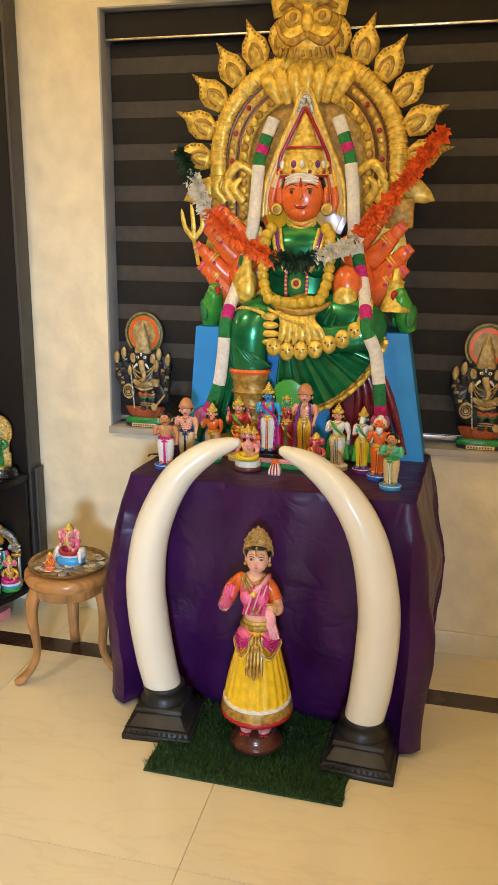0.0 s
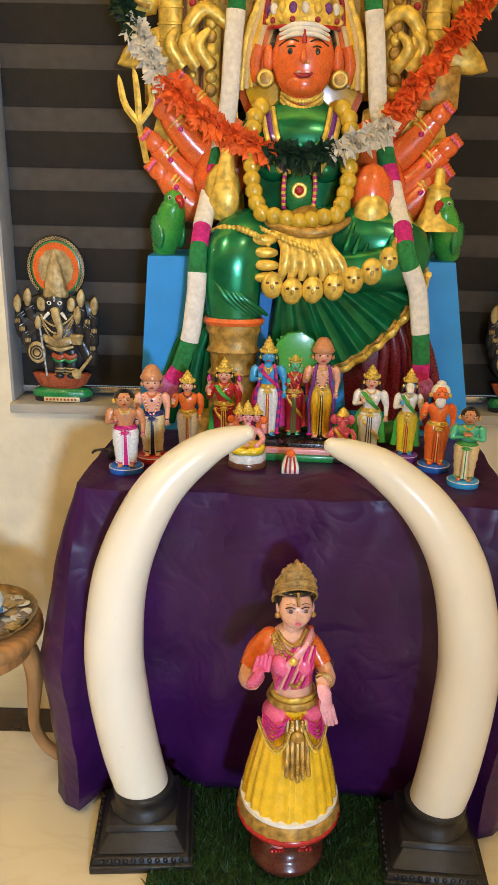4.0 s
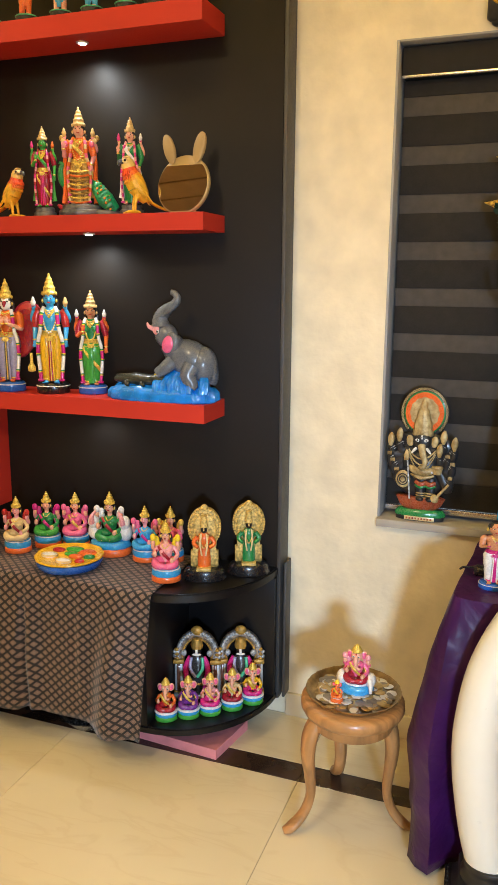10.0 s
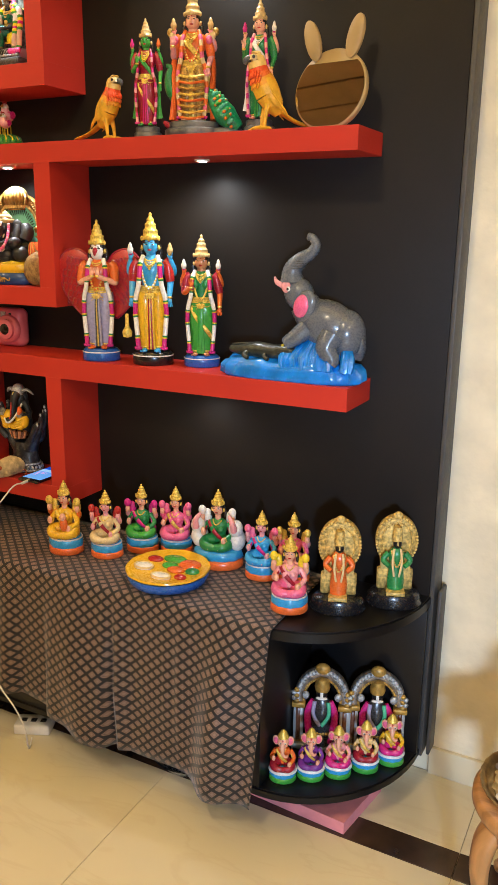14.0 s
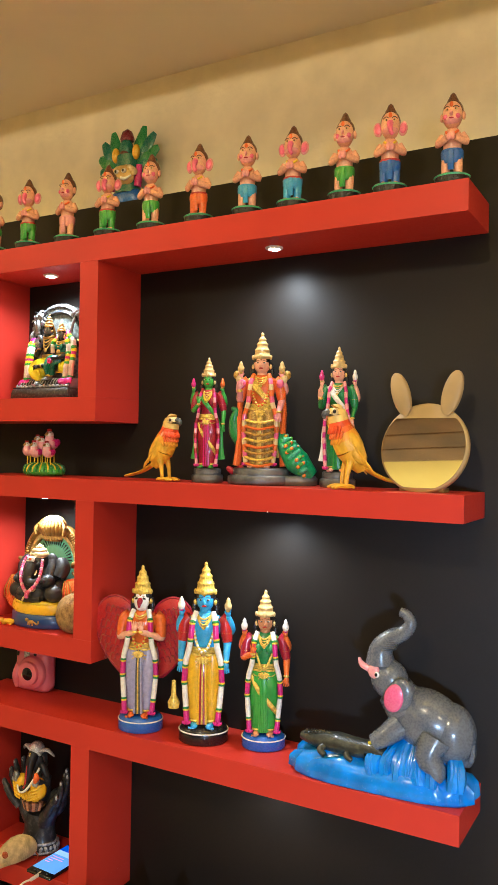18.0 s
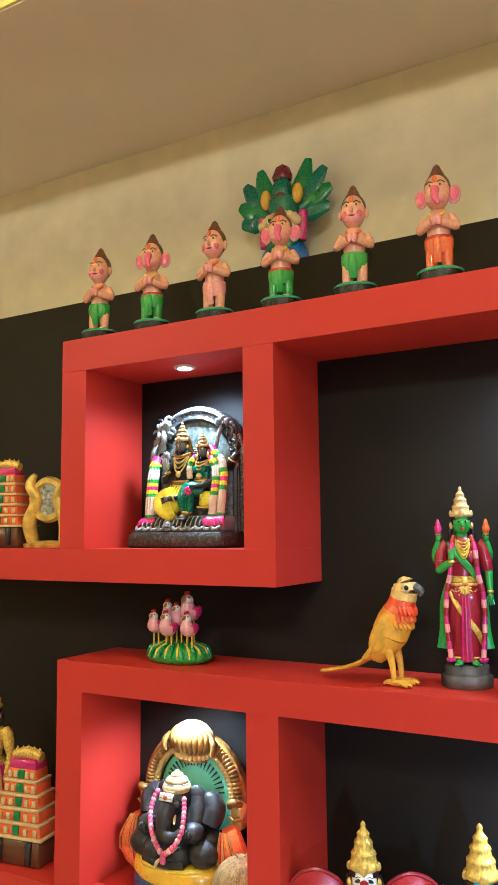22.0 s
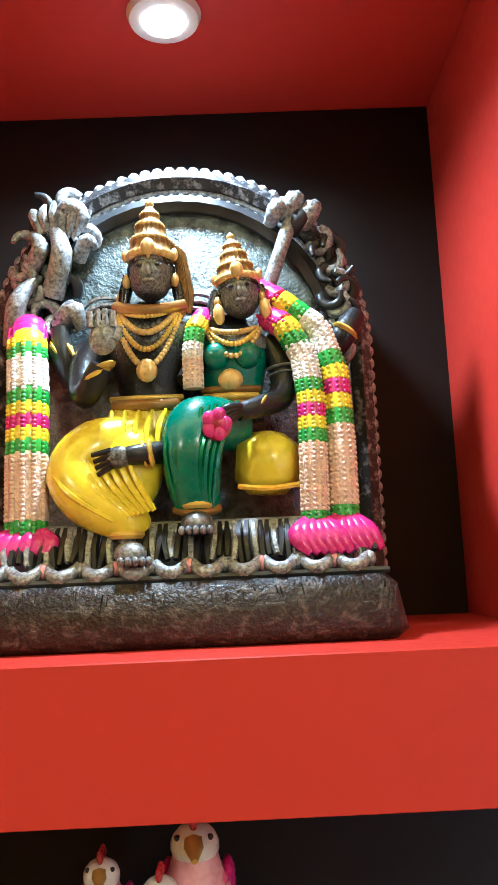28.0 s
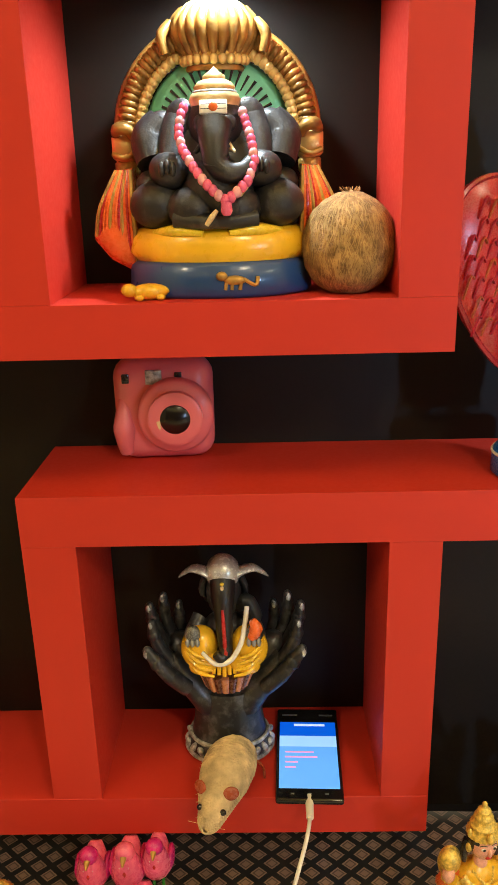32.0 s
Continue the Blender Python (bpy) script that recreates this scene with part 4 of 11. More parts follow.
def arch_plate(s, w, h, col, rim, dots=None, y=0.04, t=0.03, beadn=0, beadcol="silver", z0=0.0):
    """An upright slab with a round top, a rim and beads."""
    n = 22
    line = [(-w, z0)] + [(-w * math.cos(math.pi * k / n), z0 + h - w + w * math.sin(math.pi * k / n)) for k in range(n + 1)] + [(w, z0)]
    rows = []
    for d, k in ((y + t, 0.98), (y + t, 1.0), (y, 1.0), (y - 0.003, 0.97)):
        rows.append([(x * k, d, z0 + (z - z0) * k) for x, z in line])
    s.grid(rows, col)
    s.tube([(x * 0.95, y - 0.004, z0 + (z - z0) * 0.97) for x, z in line], 0.018 * w / 0.3, rim, 6)
    if beadn:
        s.beads([(x * 1.0, y + 0.005, z0 + (z - z0) * 1.0) for x, z in line], 0.024 * w / 0.3, beadcol, beadn)
    return line


# ---- floor tiles ----
def tile_rows(y0, y1, mat, xs):
    for a, b in zip(xs[:-1], xs[1:]):
        floor_tile(a, b, y0, y1, mat)


XS = [-2.3] + [2.223 + 0.8 * k for k in range(-5, 3)] + [4.3]
tile_rows(-0.165, 0.0985, MARBLE, XS)
tile_rows(-0.255, -0.165, GRANITE, XS)
for y1 in (-0.255, -1.10, -1.90, -2.70, -3.50, -4.30):
    tile_rows({-0.255: -1.10, -4.30: -4.5}.get(y1, y1 - 0.8), y1, MARBLE, XS)

# ---- table with the purple cloth ----
TC, TROT = (2.300, -0.222), -3.5
tm = pose(TC[0], TC[1], 0, 0, 0, TROT)
table = holder("display_table", TC[0], TC[1], 0, TROT)
tagged(table, "plain wooden table hidden under a purple cloth", "table")
WOODB = material("brown_table_wood", (0.12, 0.06, 0.03), 0.5)
part("tabletop", bbox(-0.40, 0.40, -0.25, 0.25, 0.715, 0.745, 0.004), WOODB, table)
for x in (-0.36, 0.36):
    for y in (-0.21, 0.21):
        part("leg", bbox(x - 0.025, x + 0.025, y - 0.025, y + 0.025, 0.0, 0.715, 0.004), WOODB, table)

SATIN = material("purple_satin", (0.040, 0.005, 0.062), 0.36, 0, 0, 0.25, 7, 420, 0.04, spec=0.4)
nt = SATIN.node_tree
bn = [n for n in nt.nodes if n.type == "BUMP"][0]
rid = []
for sc, dst in ((5.5, 1.4), (13.0, 0.8)):
    nzz = nt.nodes.new("ShaderNodeTexNoise")
    nzz.inputs["Scale"].default_value, nzz.inputs["Detail"].default_value, nzz.inputs["Distortion"].default_value = sc, 2, dst
    tcz = [n for n in nt.nodes if n.type == "TEX_COORD"][0]
    nt.links.new(tcz.outputs["Object"], nzz.inputs["Vector"])
    ma = nt.nodes.new("ShaderNodeMath")
    ma.operation = "SUBTRACT"
    ma.inputs[1].default_value = 0.5
    nt.links.new(nzz.outputs["Fac"], ma.inputs[0])
    mb2 = nt.nodes.new("ShaderNodeMath")
    mb2.operation = "ABSOLUTE"
    nt.links.new(ma.outputs[0], mb2.inputs[0])
    rid.append(mb2)
mc = nt.nodes.new("ShaderNodeMath")
mc.operation = "MULTIPLY_ADD"
mc.inputs[1].default_value = 0.35
nt.links.new(rid[1].outputs[0], mc.inputs[0])
nt.links.new(rid[0].outputs[0], mc.inputs[2])
bn2 = nt.nodes.new("ShaderNodeBump")
bn2.inputs["Strength"].default_value, bn2.inputs["Distance"].default_value = 0.20, 0.05
nt.links.new(mc.outputs[0], bn2.inputs["Height"])
nt.links.new(bn2.outputs["Normal"], bn.inputs["Normal"])


def table_cloth():
    hx, hy, rad = 0.420, 0.266, 0.022
    line = []
    for cx, cy, a0 in ((-hx, hy, 90), (-hx, -hy, 180), (hx, -hy, 270), (hx, hy, 360)):
        sx, sy = math.copysign(hx - rad, cx), math.copysign(hy - rad, cy)
        for q in range(5):
            th = radians(a0 + 90 * q / 4)
            line.append((sx + rad * math.cos(th), sy + rad * math.sin(th), math.cos(th), math.sin(th)))
    pts = []
    for a, b in zip(line, line[1:] + line[:1]):
        m = max(1, int(math.hypot(b[0] - a[0], b[1] - a[1]) / 0.018))
        for q in range(m):
            u = q / m
            pts.append([a[i] + (b[i] - a[i]) * u for i in range(4)])
    n = len(pts)
    rows = [[(p[0] * k, p[1] * k, 0.7555) for p in pts] for k in (0.02, 0.5, 0.97)]
    for r in range(27):
        v = r / 26
        row = []
        for i, (x, y, nx, ny) in enumerate(pts):
            front = max(0.0, -ny)
            side = abs(nx)
            corner = min(1.0, 4 * abs(nx * ny)) + 0.55 * math.exp(-((abs(x) - hx) / 0.09) ** 2) * front + 0.5 * math.exp(-((y + hy) / 0.15) ** 2) * side
            hem = 0.010 + 0.004 * min(1, corner) + 0.006 * side
            z = 0.750 - v * (0.750 - hem) if r else 0.754
            fold = (0.022 * math.sin(17 * x + 1.3 + 2.2 * v) + 0.012 * math.sin(41 * x + 5 * v + y * 9)) * front * (0.35 + 0.65 * v) + (0.024 * math.sin(23 * y + 1.5 * v) + 0.012 * math.sin(47 * y)) * side * v
            wr = 0.006 * noise.noise((x * 7, y * 7, z * 9)) + 0.003 * noise.noise((x * 19, y * 19 + 4, z * 23))
            out = 0.012 * min(1, 6 * v) + (0.050 * min(1, 2.0 * v) ** 0.8 - 0.012 * max(0, v - 0.5) + 0.012 * math.sin(9 * v + 7 * x) * v) * min(1.2, corner + 0.4 * side) - 0.070 * front * (1 - min(1, corner)) * v + fold * 0.6 + wr + side * (0.045 * math.exp(-((v - 0.36) / 0.20) ** 2) * math.exp(-((y + 0.06) / 0.14) ** 2) + 0.018 * math.exp(-((v - 0.40) / 0.10) ** 2) * math.sin(11 * y))
            row.append((x + nx * out, y + ny * out, z))
        rows.append(row)
    s = Sculpt()
    s.grid(rows, SATIN, True, False)
    return s


ob = table_cloth().done("table_cloth", tm, "draped purple satin cloth hanging over the table", "tablecloth")
sol = ob.modifiers.new("thickness", "SOLIDIFY")
sol.thickness = 0.002

# ---- tusks on black pedestals ----
IVORY = material("polished_ivory_resin", (0.82, 0.78, 0.66), 0.3, 0, 0.2, 0.06, 3, 60, 0.0)
EBONY = material("black_carved_wood", (0.016, 0.015, 0.015), 0.42, 0, 0, 0.3, 40, 220, 0.12)
for line, bx, by, rz in ((((2.000, -0.560, 0.115), (1.976, -0.562, 0.22), (1.955, -0.563, 0.36), (1.950, -0.562, 0.48), (1.970, -0.550, 0.63), (2.032, -0.526, 0.770), (2.118, -0.500, 0.850), (2.196, -0.480, 0.880)), 2.000, -0.560, 4),
                         (((2.600, -0.580, 0.115), (2.617, -0.585, 0.22), (2.629, -0.590, 0.37), (2.626, -0.594, 0.50), (2.592, -0.594, 0.66), (2.528, -0.586, 0.775), (2.438, -0.570, 0.853), (2.352, -0.556, 0.886)), 2.600, -0.580, -3)):
    tusk = holder("ivory_tusk", bx, by, 0, rz)
    tagged(tusk, "large cream tusk standing on a black carved pedestal", "tusk", "pair of tusks before the table")
    inv = tusk.matrix_basis.inverted()
    s = Sculpt()
    s.tube(line, [0.054, 0.058, 0.059, 0.057, 0.052, 0.045, 0.034, 0.0155], IVORY, 28, 48)
    s.ball(line[-1], (0.0165, 0.0152, 0.0152), IVORY, (0, 0, 0), 20, 14)
    ob = s.done("tusk_body", pose(0, 0, 0), parent=tusk)
    ob.matrix_parent_inverse = inv
    for nm, zz, hh, w0, w1 in (("plinth", 0.0, 0.018, 0.208, 1.0), ("plinth_step", 0.018, 0.014, 0.196, 0.97), ("pedestal_body", 0.032, 0.045, 0.176, 0.74), ("pedestal_cap", 0.077, 0.012, 0.146, 0.95)):
        s = Sculpt()
        s.box((0, 0, zz + hh / 2), (w0, w0, hh), EBONY, taper=w1, bev=0.2)
        s.done(nm, pose(0, 0, 0), parent=tusk)
    s = Sculpt()
    s.lathe([(0.068, 0.086), (0.070, 0.098), (0.062, 0.108), (0.060, 0.125), (0.064, 0.132), (0.061, 0.140), (0.055, 0.141)], EBONY, (0, 0, 0), seg=30)
    s.done("socket_collar", pose(0, 0, 0), parent=tusk)
    for k in range(11):
        for side in range(4):
            s = Sculpt()
            s.ball((-0.08 + 0.016 * k, -0.097, 0.026), (0.0055, 0.004, 0.006), EBONY, seg=6, ring=4)
            if side < 2:
                s.done("carved_bead", pose(0, 0, 0, 0, 0, 90 * (side * 3)), parent=tusk)

# ---- grass mat ----
mat_ob = holder("grass_mat", 2.295, -0.63, 0, -1)
tagged(mat_ob, "dark green artificial grass mat on the floor", "mat")
GRASS = material("artificial_grass", (0.013, 0.048, 0.008), 0.6, 0, 0, 0.5, 60, 300, 0.05)
part("backing", bbox(-0.275, 0.28, -0.165, 0.24, 0.0005, 0.006, 0.001), GRASS, mat_ob)
rg = np.random.RandomState(4)
gv, gf = [], []
for k in range(6800):
    x, y = rg.uniform(-0.277, 0.282), rg.uniform(-0.168, 0.240)
    a, l = rg.uniform(0, 6.28), rg.uniform(0.012, 0.024)
    dx, dy = 0.0016 * math.cos(a), 0.0016 * math.sin(a)
    bx, by = rg.normal(0, 0.008, 2)
    i = len(gv)
    gv += [(x - dx, y - dy, 0.005), (x + dx, y + dy, 0.005), (x + bx * 0.5 + dx * 0.7, y + by * 0.5 + dy * 0.7, 0.005 + l * 0.6), (x + bx, y + by, 0.005 + l)]
    gf += [(i, i + 1, i + 2), (i, i + 2, i + 3)]
gob = mesh_object("grass", gv, gf, [GRASS], None, mat_ob, False)
gob["kind"] = "stuff"

# ---- dancing doll ----
s = Sculpt()
s.lathe([(0.070, 0.0), (0.073, 0.006), (0.072, 0.016), (0.062, 0.022), (0.060, 0.030), (0.052, 0.045), (0.03, 0.055), (0, 0.056)], material("brown_turned_wood", (0.10, 0.025, 0.015), 0.28, 0, 0.3), seg=32)
for k in (-1, 1):
    s.tube([(0.022 * k, 0.01, 0.12), (0.022 * k, 0.005, 0.075)], 0.016, "rose", 8)
    s.ball((0.026 * k, -0.03, 0.066), (0.018, 0.032, 0.014), "rose", (0, 0, -12 * k))
    for q in range(4):
        s.ball((0.026 * k + 0.007 * (q - 1.5), -0.061, 0.062), (0.0045, 0.006, 0.0045), "red", seg=6, ring=4)
s.lathe([(0.0, 0.105), (0.095, 0.104), (0.100, 0.110), (0.101, 0.118), (0.096, 0.124)], "red", seg=48)
s.lathe([(0.099, 0.122), (0.098, 0.134), (0.093, 0.146), (0.091, 0.150)], "oldgold", seg=48, pleat=24, amp=0.012)
s.lathe([(0.0945, 0.148), (0.0945, 0.155), (0.088, 0.157)], "white", seg=48)
s.lathe([(0.090, 0.156), (0.084, 0.19), (0.074, 0.23), (0.063, 0.27), (0.052, 0.305), (0.043, 0.335), (0.038, 0.352)], "sun", seg=90, pleat=22, amp=0.03)
for k in (-1, 1):
    s.ball((0.030 * k, -0.014, 0.318), (0.027, 0.038, 0.030), "pink", (0, 14 * k, -20 * k), 18, 12)
    for q in range(4):
        s.tube([(0.012 * k, -0.052, 0.338 - 0.003 * q), ((0.036 + 0.002 * q) * k, -0.056 + 0.002 * q, 0.326 - 0.010 * q), (0.058 * k, -0.022, 0.328 - 0.006 * q)], 0.0022, "magenta", 6, 9)
    s.beads(swag((0.008 * k, -0.060, 0.338), (0.064 * k, -0.008, 0.312), 0.036, 0.030), 0.0034, "oldgold", 30)
    s.beads(swag((0.008 * k, -0.062, 0.334), (0.066 * k, -0.008, 0.306), 0.038, 0.032), 0.0026, "gold", 34)
for q in range(5):
    s.tube([(-0.016 + 0.008 * q, -0.052, 0.335), (-0.018 + 0.009 * q, -0.075, 0.29), (-0.02 + 0.010 * q, -0.086, 0.245 + 0.006 * abs(q - 2))], 0.0042, "oldgold", 6, 8)
    s.beads([(-0.018 + 0.009 * q, -0.081, 0.275), (-0.02 + 0.010 * q, -0.089, 0.24 + 0.006 * abs(q - 2))], 0.0048, "oldgold", 6)
s.ball((0, -0.068, 0.312), (0.012, 0.008, 0.012), "oldgold")
s.ring((0, 0, 0.348), 0.042, 0.008, "oldgold", 0.9, 30)
s.ring((0, 0, 0.359), 0.039, 0.005, "gold", 0.9, 30)
s.lathe([(0.040, 0.352), (0.036, 0.365), (0.036, 0.378)], "skin", sy=0.85, seg=24)
s.lathe([(0.036, 0.374), (0.039, 0.395), (0.042, 0.42), (0.044, 0.440), (0.0415, 0.452)], "pink", sy=0.78, seg=24)
s.lathe([(0.0412, 0.450), (0.040, 0.462), (0.028, 0.477), (0.017, 0.485)], "skin", sy=0.78, seg=24)
for k in range(7):
    s.tube([(-0.036 + 0.008 * k, -0.036 - 0.003 * math.sin(k), 0.385), (-0.02 + 0.008 * k, -0.043, 0.42), (0.005 + 0.006 * k, -0.036, 0.463)], 0.0032, "rose" if k % 2 else "magenta", 5, 7)
s.tube([(-0.012, -0.04, 0.43), (0.02, -0.036, 0.46), (0.035, -0.01, 0.476), (0.03, 0.03, 0.46)], 0.007, "rose", 6, 9)
for k in (-1, 1):
    s.ball((0.02 * k, -0.032, 0.425), (0.019, 0.016, 0.02), "pink")
s.tube([(0, -0.002, 0.475), (0, -0.003, 0.508)], [0.017, 0.014], "skin", 12)
for q in range(3):
    s.beads(swag((-0.026 - 0.004 * q, -0.012, 0.482 - 0.003 * q), (0.026 + 0.004 * q, -0.012, 0.482 - 0.003 * q), 0.016 + 0.013 * q, 0.028), 0.0036, "oldgold", 20)
s.beads(swag((-0.034, -0.014, 0.476), (0.034, -0.014, 0.476), 0.085, 0.028), 0.0042, "oldgold", 32)
s.ball((0, -0.045, 0.44), (0.008, 0.005, 0.008), "gold")
for k, pts in ((-1, ((-0.038, 0.0, 0.464), (-0.060, -0.003, 0.440), (-0.075, -0.014, 0.414))), (1, ((0.038, 0.0, 0.464), (0.060, 0.0, 0.440), (0.073, -0.012, 0.414)))):
    s.tube(pts, [0.0165, 0.019, 0.0195], "orange", 14, 9)
    s.ball(pts[0], 0.0165, "orange")
    s.ring((pts[2][0], pts[2][1], 0.414), 0.020, 0.002, "brown", 1, 16, 14)
s.tube([(-0.075, -0.014, 0.412), (-0.084, -0.034, 0.404), (-0.074, -0.066, 0.418)], [0.017, 0.016, 0.012], "skin", 10, 8)
s.tube([(-0.075, -0.066, 0.414), (-0.068, -0.078, 0.434), (-0.060, -0.080, 0.456)], [0.014, 0.020, 0.015], "pink", 12, 8, 0.5)
for q in range(4):
    s.tube([(-0.071 + 0.0070 * q, -0.081, 0.448), (-0.066 + 0.0070 * q, -0.082, 0.482 - 0.003 * abs(q - 2))], [0.0050, 0.0034], "pink", 8)
s.tube([(0.073, -0.012, 0.412), (0.078, -0.038, 0.404), (0.062, -0.074, 0.416)], [0.017, 0.015, 0.011], "skin", 10, 8)
for w in range(3):
    s.ring((0.068 - 0.003 * w, -0.062 - 0.004 * w, 0.413 + 0.001 * w), 0.0132, 0.002, "oldgold", 1, 14, 60)
s.tube([(0.060, -0.076, 0.416), (0.060, -0.086, 0.400), (0.064, -0.090, 0.380)], [0.012, 0.019, 0.015], "blush", 12, 8, 0.5)
for q in range(4):
    s.tube([(0.054 + 0.0066 * q, -0.090, 0.386), (0.062 + 0.0064 * q, -0.092, 0.350 + 0.003 * abs(q - 1.5))], [0.0050, 0.0034], "blush", 8)
# long waist and high shoulders, the chest a little to one side
s.v = [(x - 0.010 * min(1, max(0, (z - 0.36) / 0.08)) - 0.018 * min(1, max(0, (x - 0.042) / 0.010)) * (z > 0.345), y, float(np.interp(z, (0, 0.105, 0.15, 0.35, 0.46, 0.52), (0, 0.101, 0.146, 0.370, 0.494, 0.552)))) for x, y, z in s.v]
s.m = Matrix.Translation((-0.004, -0.006, 0.024)) @ pose(0, 0, 0.515, -12, 0, 0) @ Matrix.Diagonal((1.06, 1.08, 1.04, 1)) @ Matrix.Translation((0, 0, -0.515))
hc = (0, -0.006, 0.533)
s.ball((0, 0.008, 0.54), (0.033, 0.032, 0.036), "black")
s.ball(hc, (0.0285, 0.031, 0.036), "skin")
s.ball((0, -0.017, 0.5625), (0.0255, 0.0150, 0.0065), "black")
s.tube([(0, -0.0355, 0.537), (0, -0.0385, 0.526), (0, -0.036, 0.5225)], [0.0018, 0.0034, 0.0026], "skin", 8, 7)
s.ball((0, -0.0345, 0.5140), (0.0060, 0.0030, 0.0024), "pink", seg=10, ring=6)
s.ball((0, -0.037, 0.547), (0.003, 0.002, 0.003), "red", seg=6, ring=4)
for k in (-1, 1):
    s.ball((0.0122 * k, -0.0335, 0.536), (0.0072, 0.003, 0.0030), "lilac", (0, 0, 20 * k), seg=10, ring=5)
    s.ball((0.0122 * k, -0.0356, 0.536), (0.0040, 0.002, 0.0032), "brown", seg=10, ring=6)
    s.tube([(0.005 * k, -0.0365, 0.541), (0.012 * k, -0.0355, 0.5435), (0.02 * k, -0.03, 0.540)], 0.0010, "black", 5, 7)
    s.tube([(0.005 * k, -0.036, 0.5475), (0.012 * k, -0.0355, 0.5500), (0.02 * k, -0.03, 0.546)], 0.0006, "black", 5, 7)
    s.ball((0.029 * k, 0.0, 0.531), (0.004, 0.007, 0.010), "skin", seg=8, ring=5)
    s.ball((0.030 * k, -0.004, 0.519), 0.0052, "oldgold", seg=8, ring=5)
s.ball((0, 0.004, 0.568), (0.0300, 0.0270, 0.0150), "black", seg=20, ring=12)
TIARA = material("beaten_tiara_gold", (0.42, 0.26, 0.075), 0.45, 0.25, 0.05, 0.45, 90, 300, 0.3)
tiara = []
for q in np.linspace(0, 1, 9):
    row = []
    for k in range(49):
        th = radians(-90 - 112 + 224 * k / 48)
        w = abs(k - 24) / 24
        rise = 0.038 * math.sqrt(max(0.0, 1 - w * w)) * (1 + 0.05 * math.cos(k * math.pi / 3)) + 0.004
        rad = (0.0362 - 0.003 * q) * math.cos(0.30 * q * q * math.pi) ** 0.5
        row.append((rad * math.cos(th), 0.006 + 0.86 * rad * math.sin(th), 0.564 + 0.008 * (1 - w) - 0.028 * w * w + rise * q))
    tiara.append(row)
s.ball((0, 0.012, 0.562), (0.034, 0.031, 0.030), TIARA, (0, 0, 0), 24, 14)
s.grid(tiara, TIARA, False)
s.grid([[(x * 0.92, 0.006 + (y - 0.006) * 0.92, z) for x, y, z in row] for row in tiara[::-1]], TIARA, False)
for q, br in ((0, 0.0024), (1, 0.0015), (3, 0.0020), (4, 0.0014), (6, 0.0018)):
    s.beads([(x * 1.03, 0.006 + (y - 0.006) * 1.03, z) for x, y, z in tiara[q]], br, TIARA, 46)
s.beads(tiara[8], 0.0024, TIARA, 31)
for k in (-2, -1, 0, 1, 2):
    for q, rr in ((2, 0.0036), (5, 0.0048), (7, 0.0036)):
        x, y, z = tiara[q][24 + (7 if q < 6 else 5) * k]
        s.ring((x * 1.01, 0.006 + (y - 0.006) * 1.01, z), rr * 0.8, 0.0011, TIARA, 1, 14, 80)
        s.ball((x * 1.02, 0.006 + (y - 0.006) * 1.02, z), 0.0016, TIARA, seg=8, ring=5)
s.ball((0, -0.014, 0.613), (0.0045, 0.004, 0.0065), TIARA, seg=8, ring=6)
s.beads([(0, -0.036, 0.568), (0, -0.040, 0.548)], 0.0028, TIARA, 7)
s.done("dancing_doll", pose(2.299, -0.608, 0.022, 0, 0, 6) @ Matrix.Diagonal((1.03, 1.03, 1.025, 1)), "painted dancing doll in pink blouse and yellow skirt", "doll")

# ---- blue throne, parrots and the large goddess ----
GX, GY, GZ = 2.292, 0.0, 0.757
s = Sculpt()
for z0, z1, w0, w1 in ((0.0, 0.405, 0.425, 0.352),):
    rows = [[(-0.36 + (-0.33 + 0.36) * k if sx < 0 else w0 + (w1 - w0) * k, sy, z0 + (z1 - z0) * k) for sx, sy in ((-1, -0.095), (1, -0.095), (1, 0.085), (-1, 0.085))] for k in (0, 0.02, 0.98, 1.0)]
    s.grid(rows, material("sky_blue_matt_paint", (0.025, 0.29, 0.76), 0.5, 0, 0, 0.08, 12, 120, 0.05))
s.done("blue_throne", pose(GX, GY, GZ), "sky blue painted pedestal behind the seated goddess", "pedestal")
for x, y in ((-0.285, -0.055), (0.33, -0.055)):
    s = Sculpt()
    k = 1 if x < 0 else -1
    s.tube([(0, 0.03, 0.005), (0, 0.012, 0.05), (0, -0.012, 0.095), (0, -0.018, 0.118)], [0.026, 0.036, 0.03, 0.02], "leaf", 14, 12)
    s.ball((0, -0.02, 0.118), (0.022, 0.025, 0.022), "leaf")
    s.tube([(0, -0.042, 0.122), (0, -0.054, 0.114), (0, -0.052, 0.102)], [0.010, 0.008, 0.003], "red", 8, 6)
    s.tube([(0, 0.02, 0.05), (0, 0.055, 0.012), (0, 0.06, 0.006)], [0.022, 0.015, 0.006], "green", 8, 6)
    for q in (-1, 1):
        s.ball((0.027 * q, 0.008, 0.05), (0.012, 0.026, 0.038), "green", (-20, 0, 0))
        s.ball((0.017 * q, -0.033, 0.124), (0.005, 0.005, 0.005), "white", seg=6, ring=4)
        s.ball((0.019 * q, -0.036, 0.124), (0.003, 0.003, 0.003), "black", seg=6, ring=4)
    s.done("parrot_figure", pose(GX + x, GY + y, GZ + 0.4055, 0, 0, 35 * k), "glossy green parrot figure on the blue pedestal", "figurine", "parrots beside the goddess")


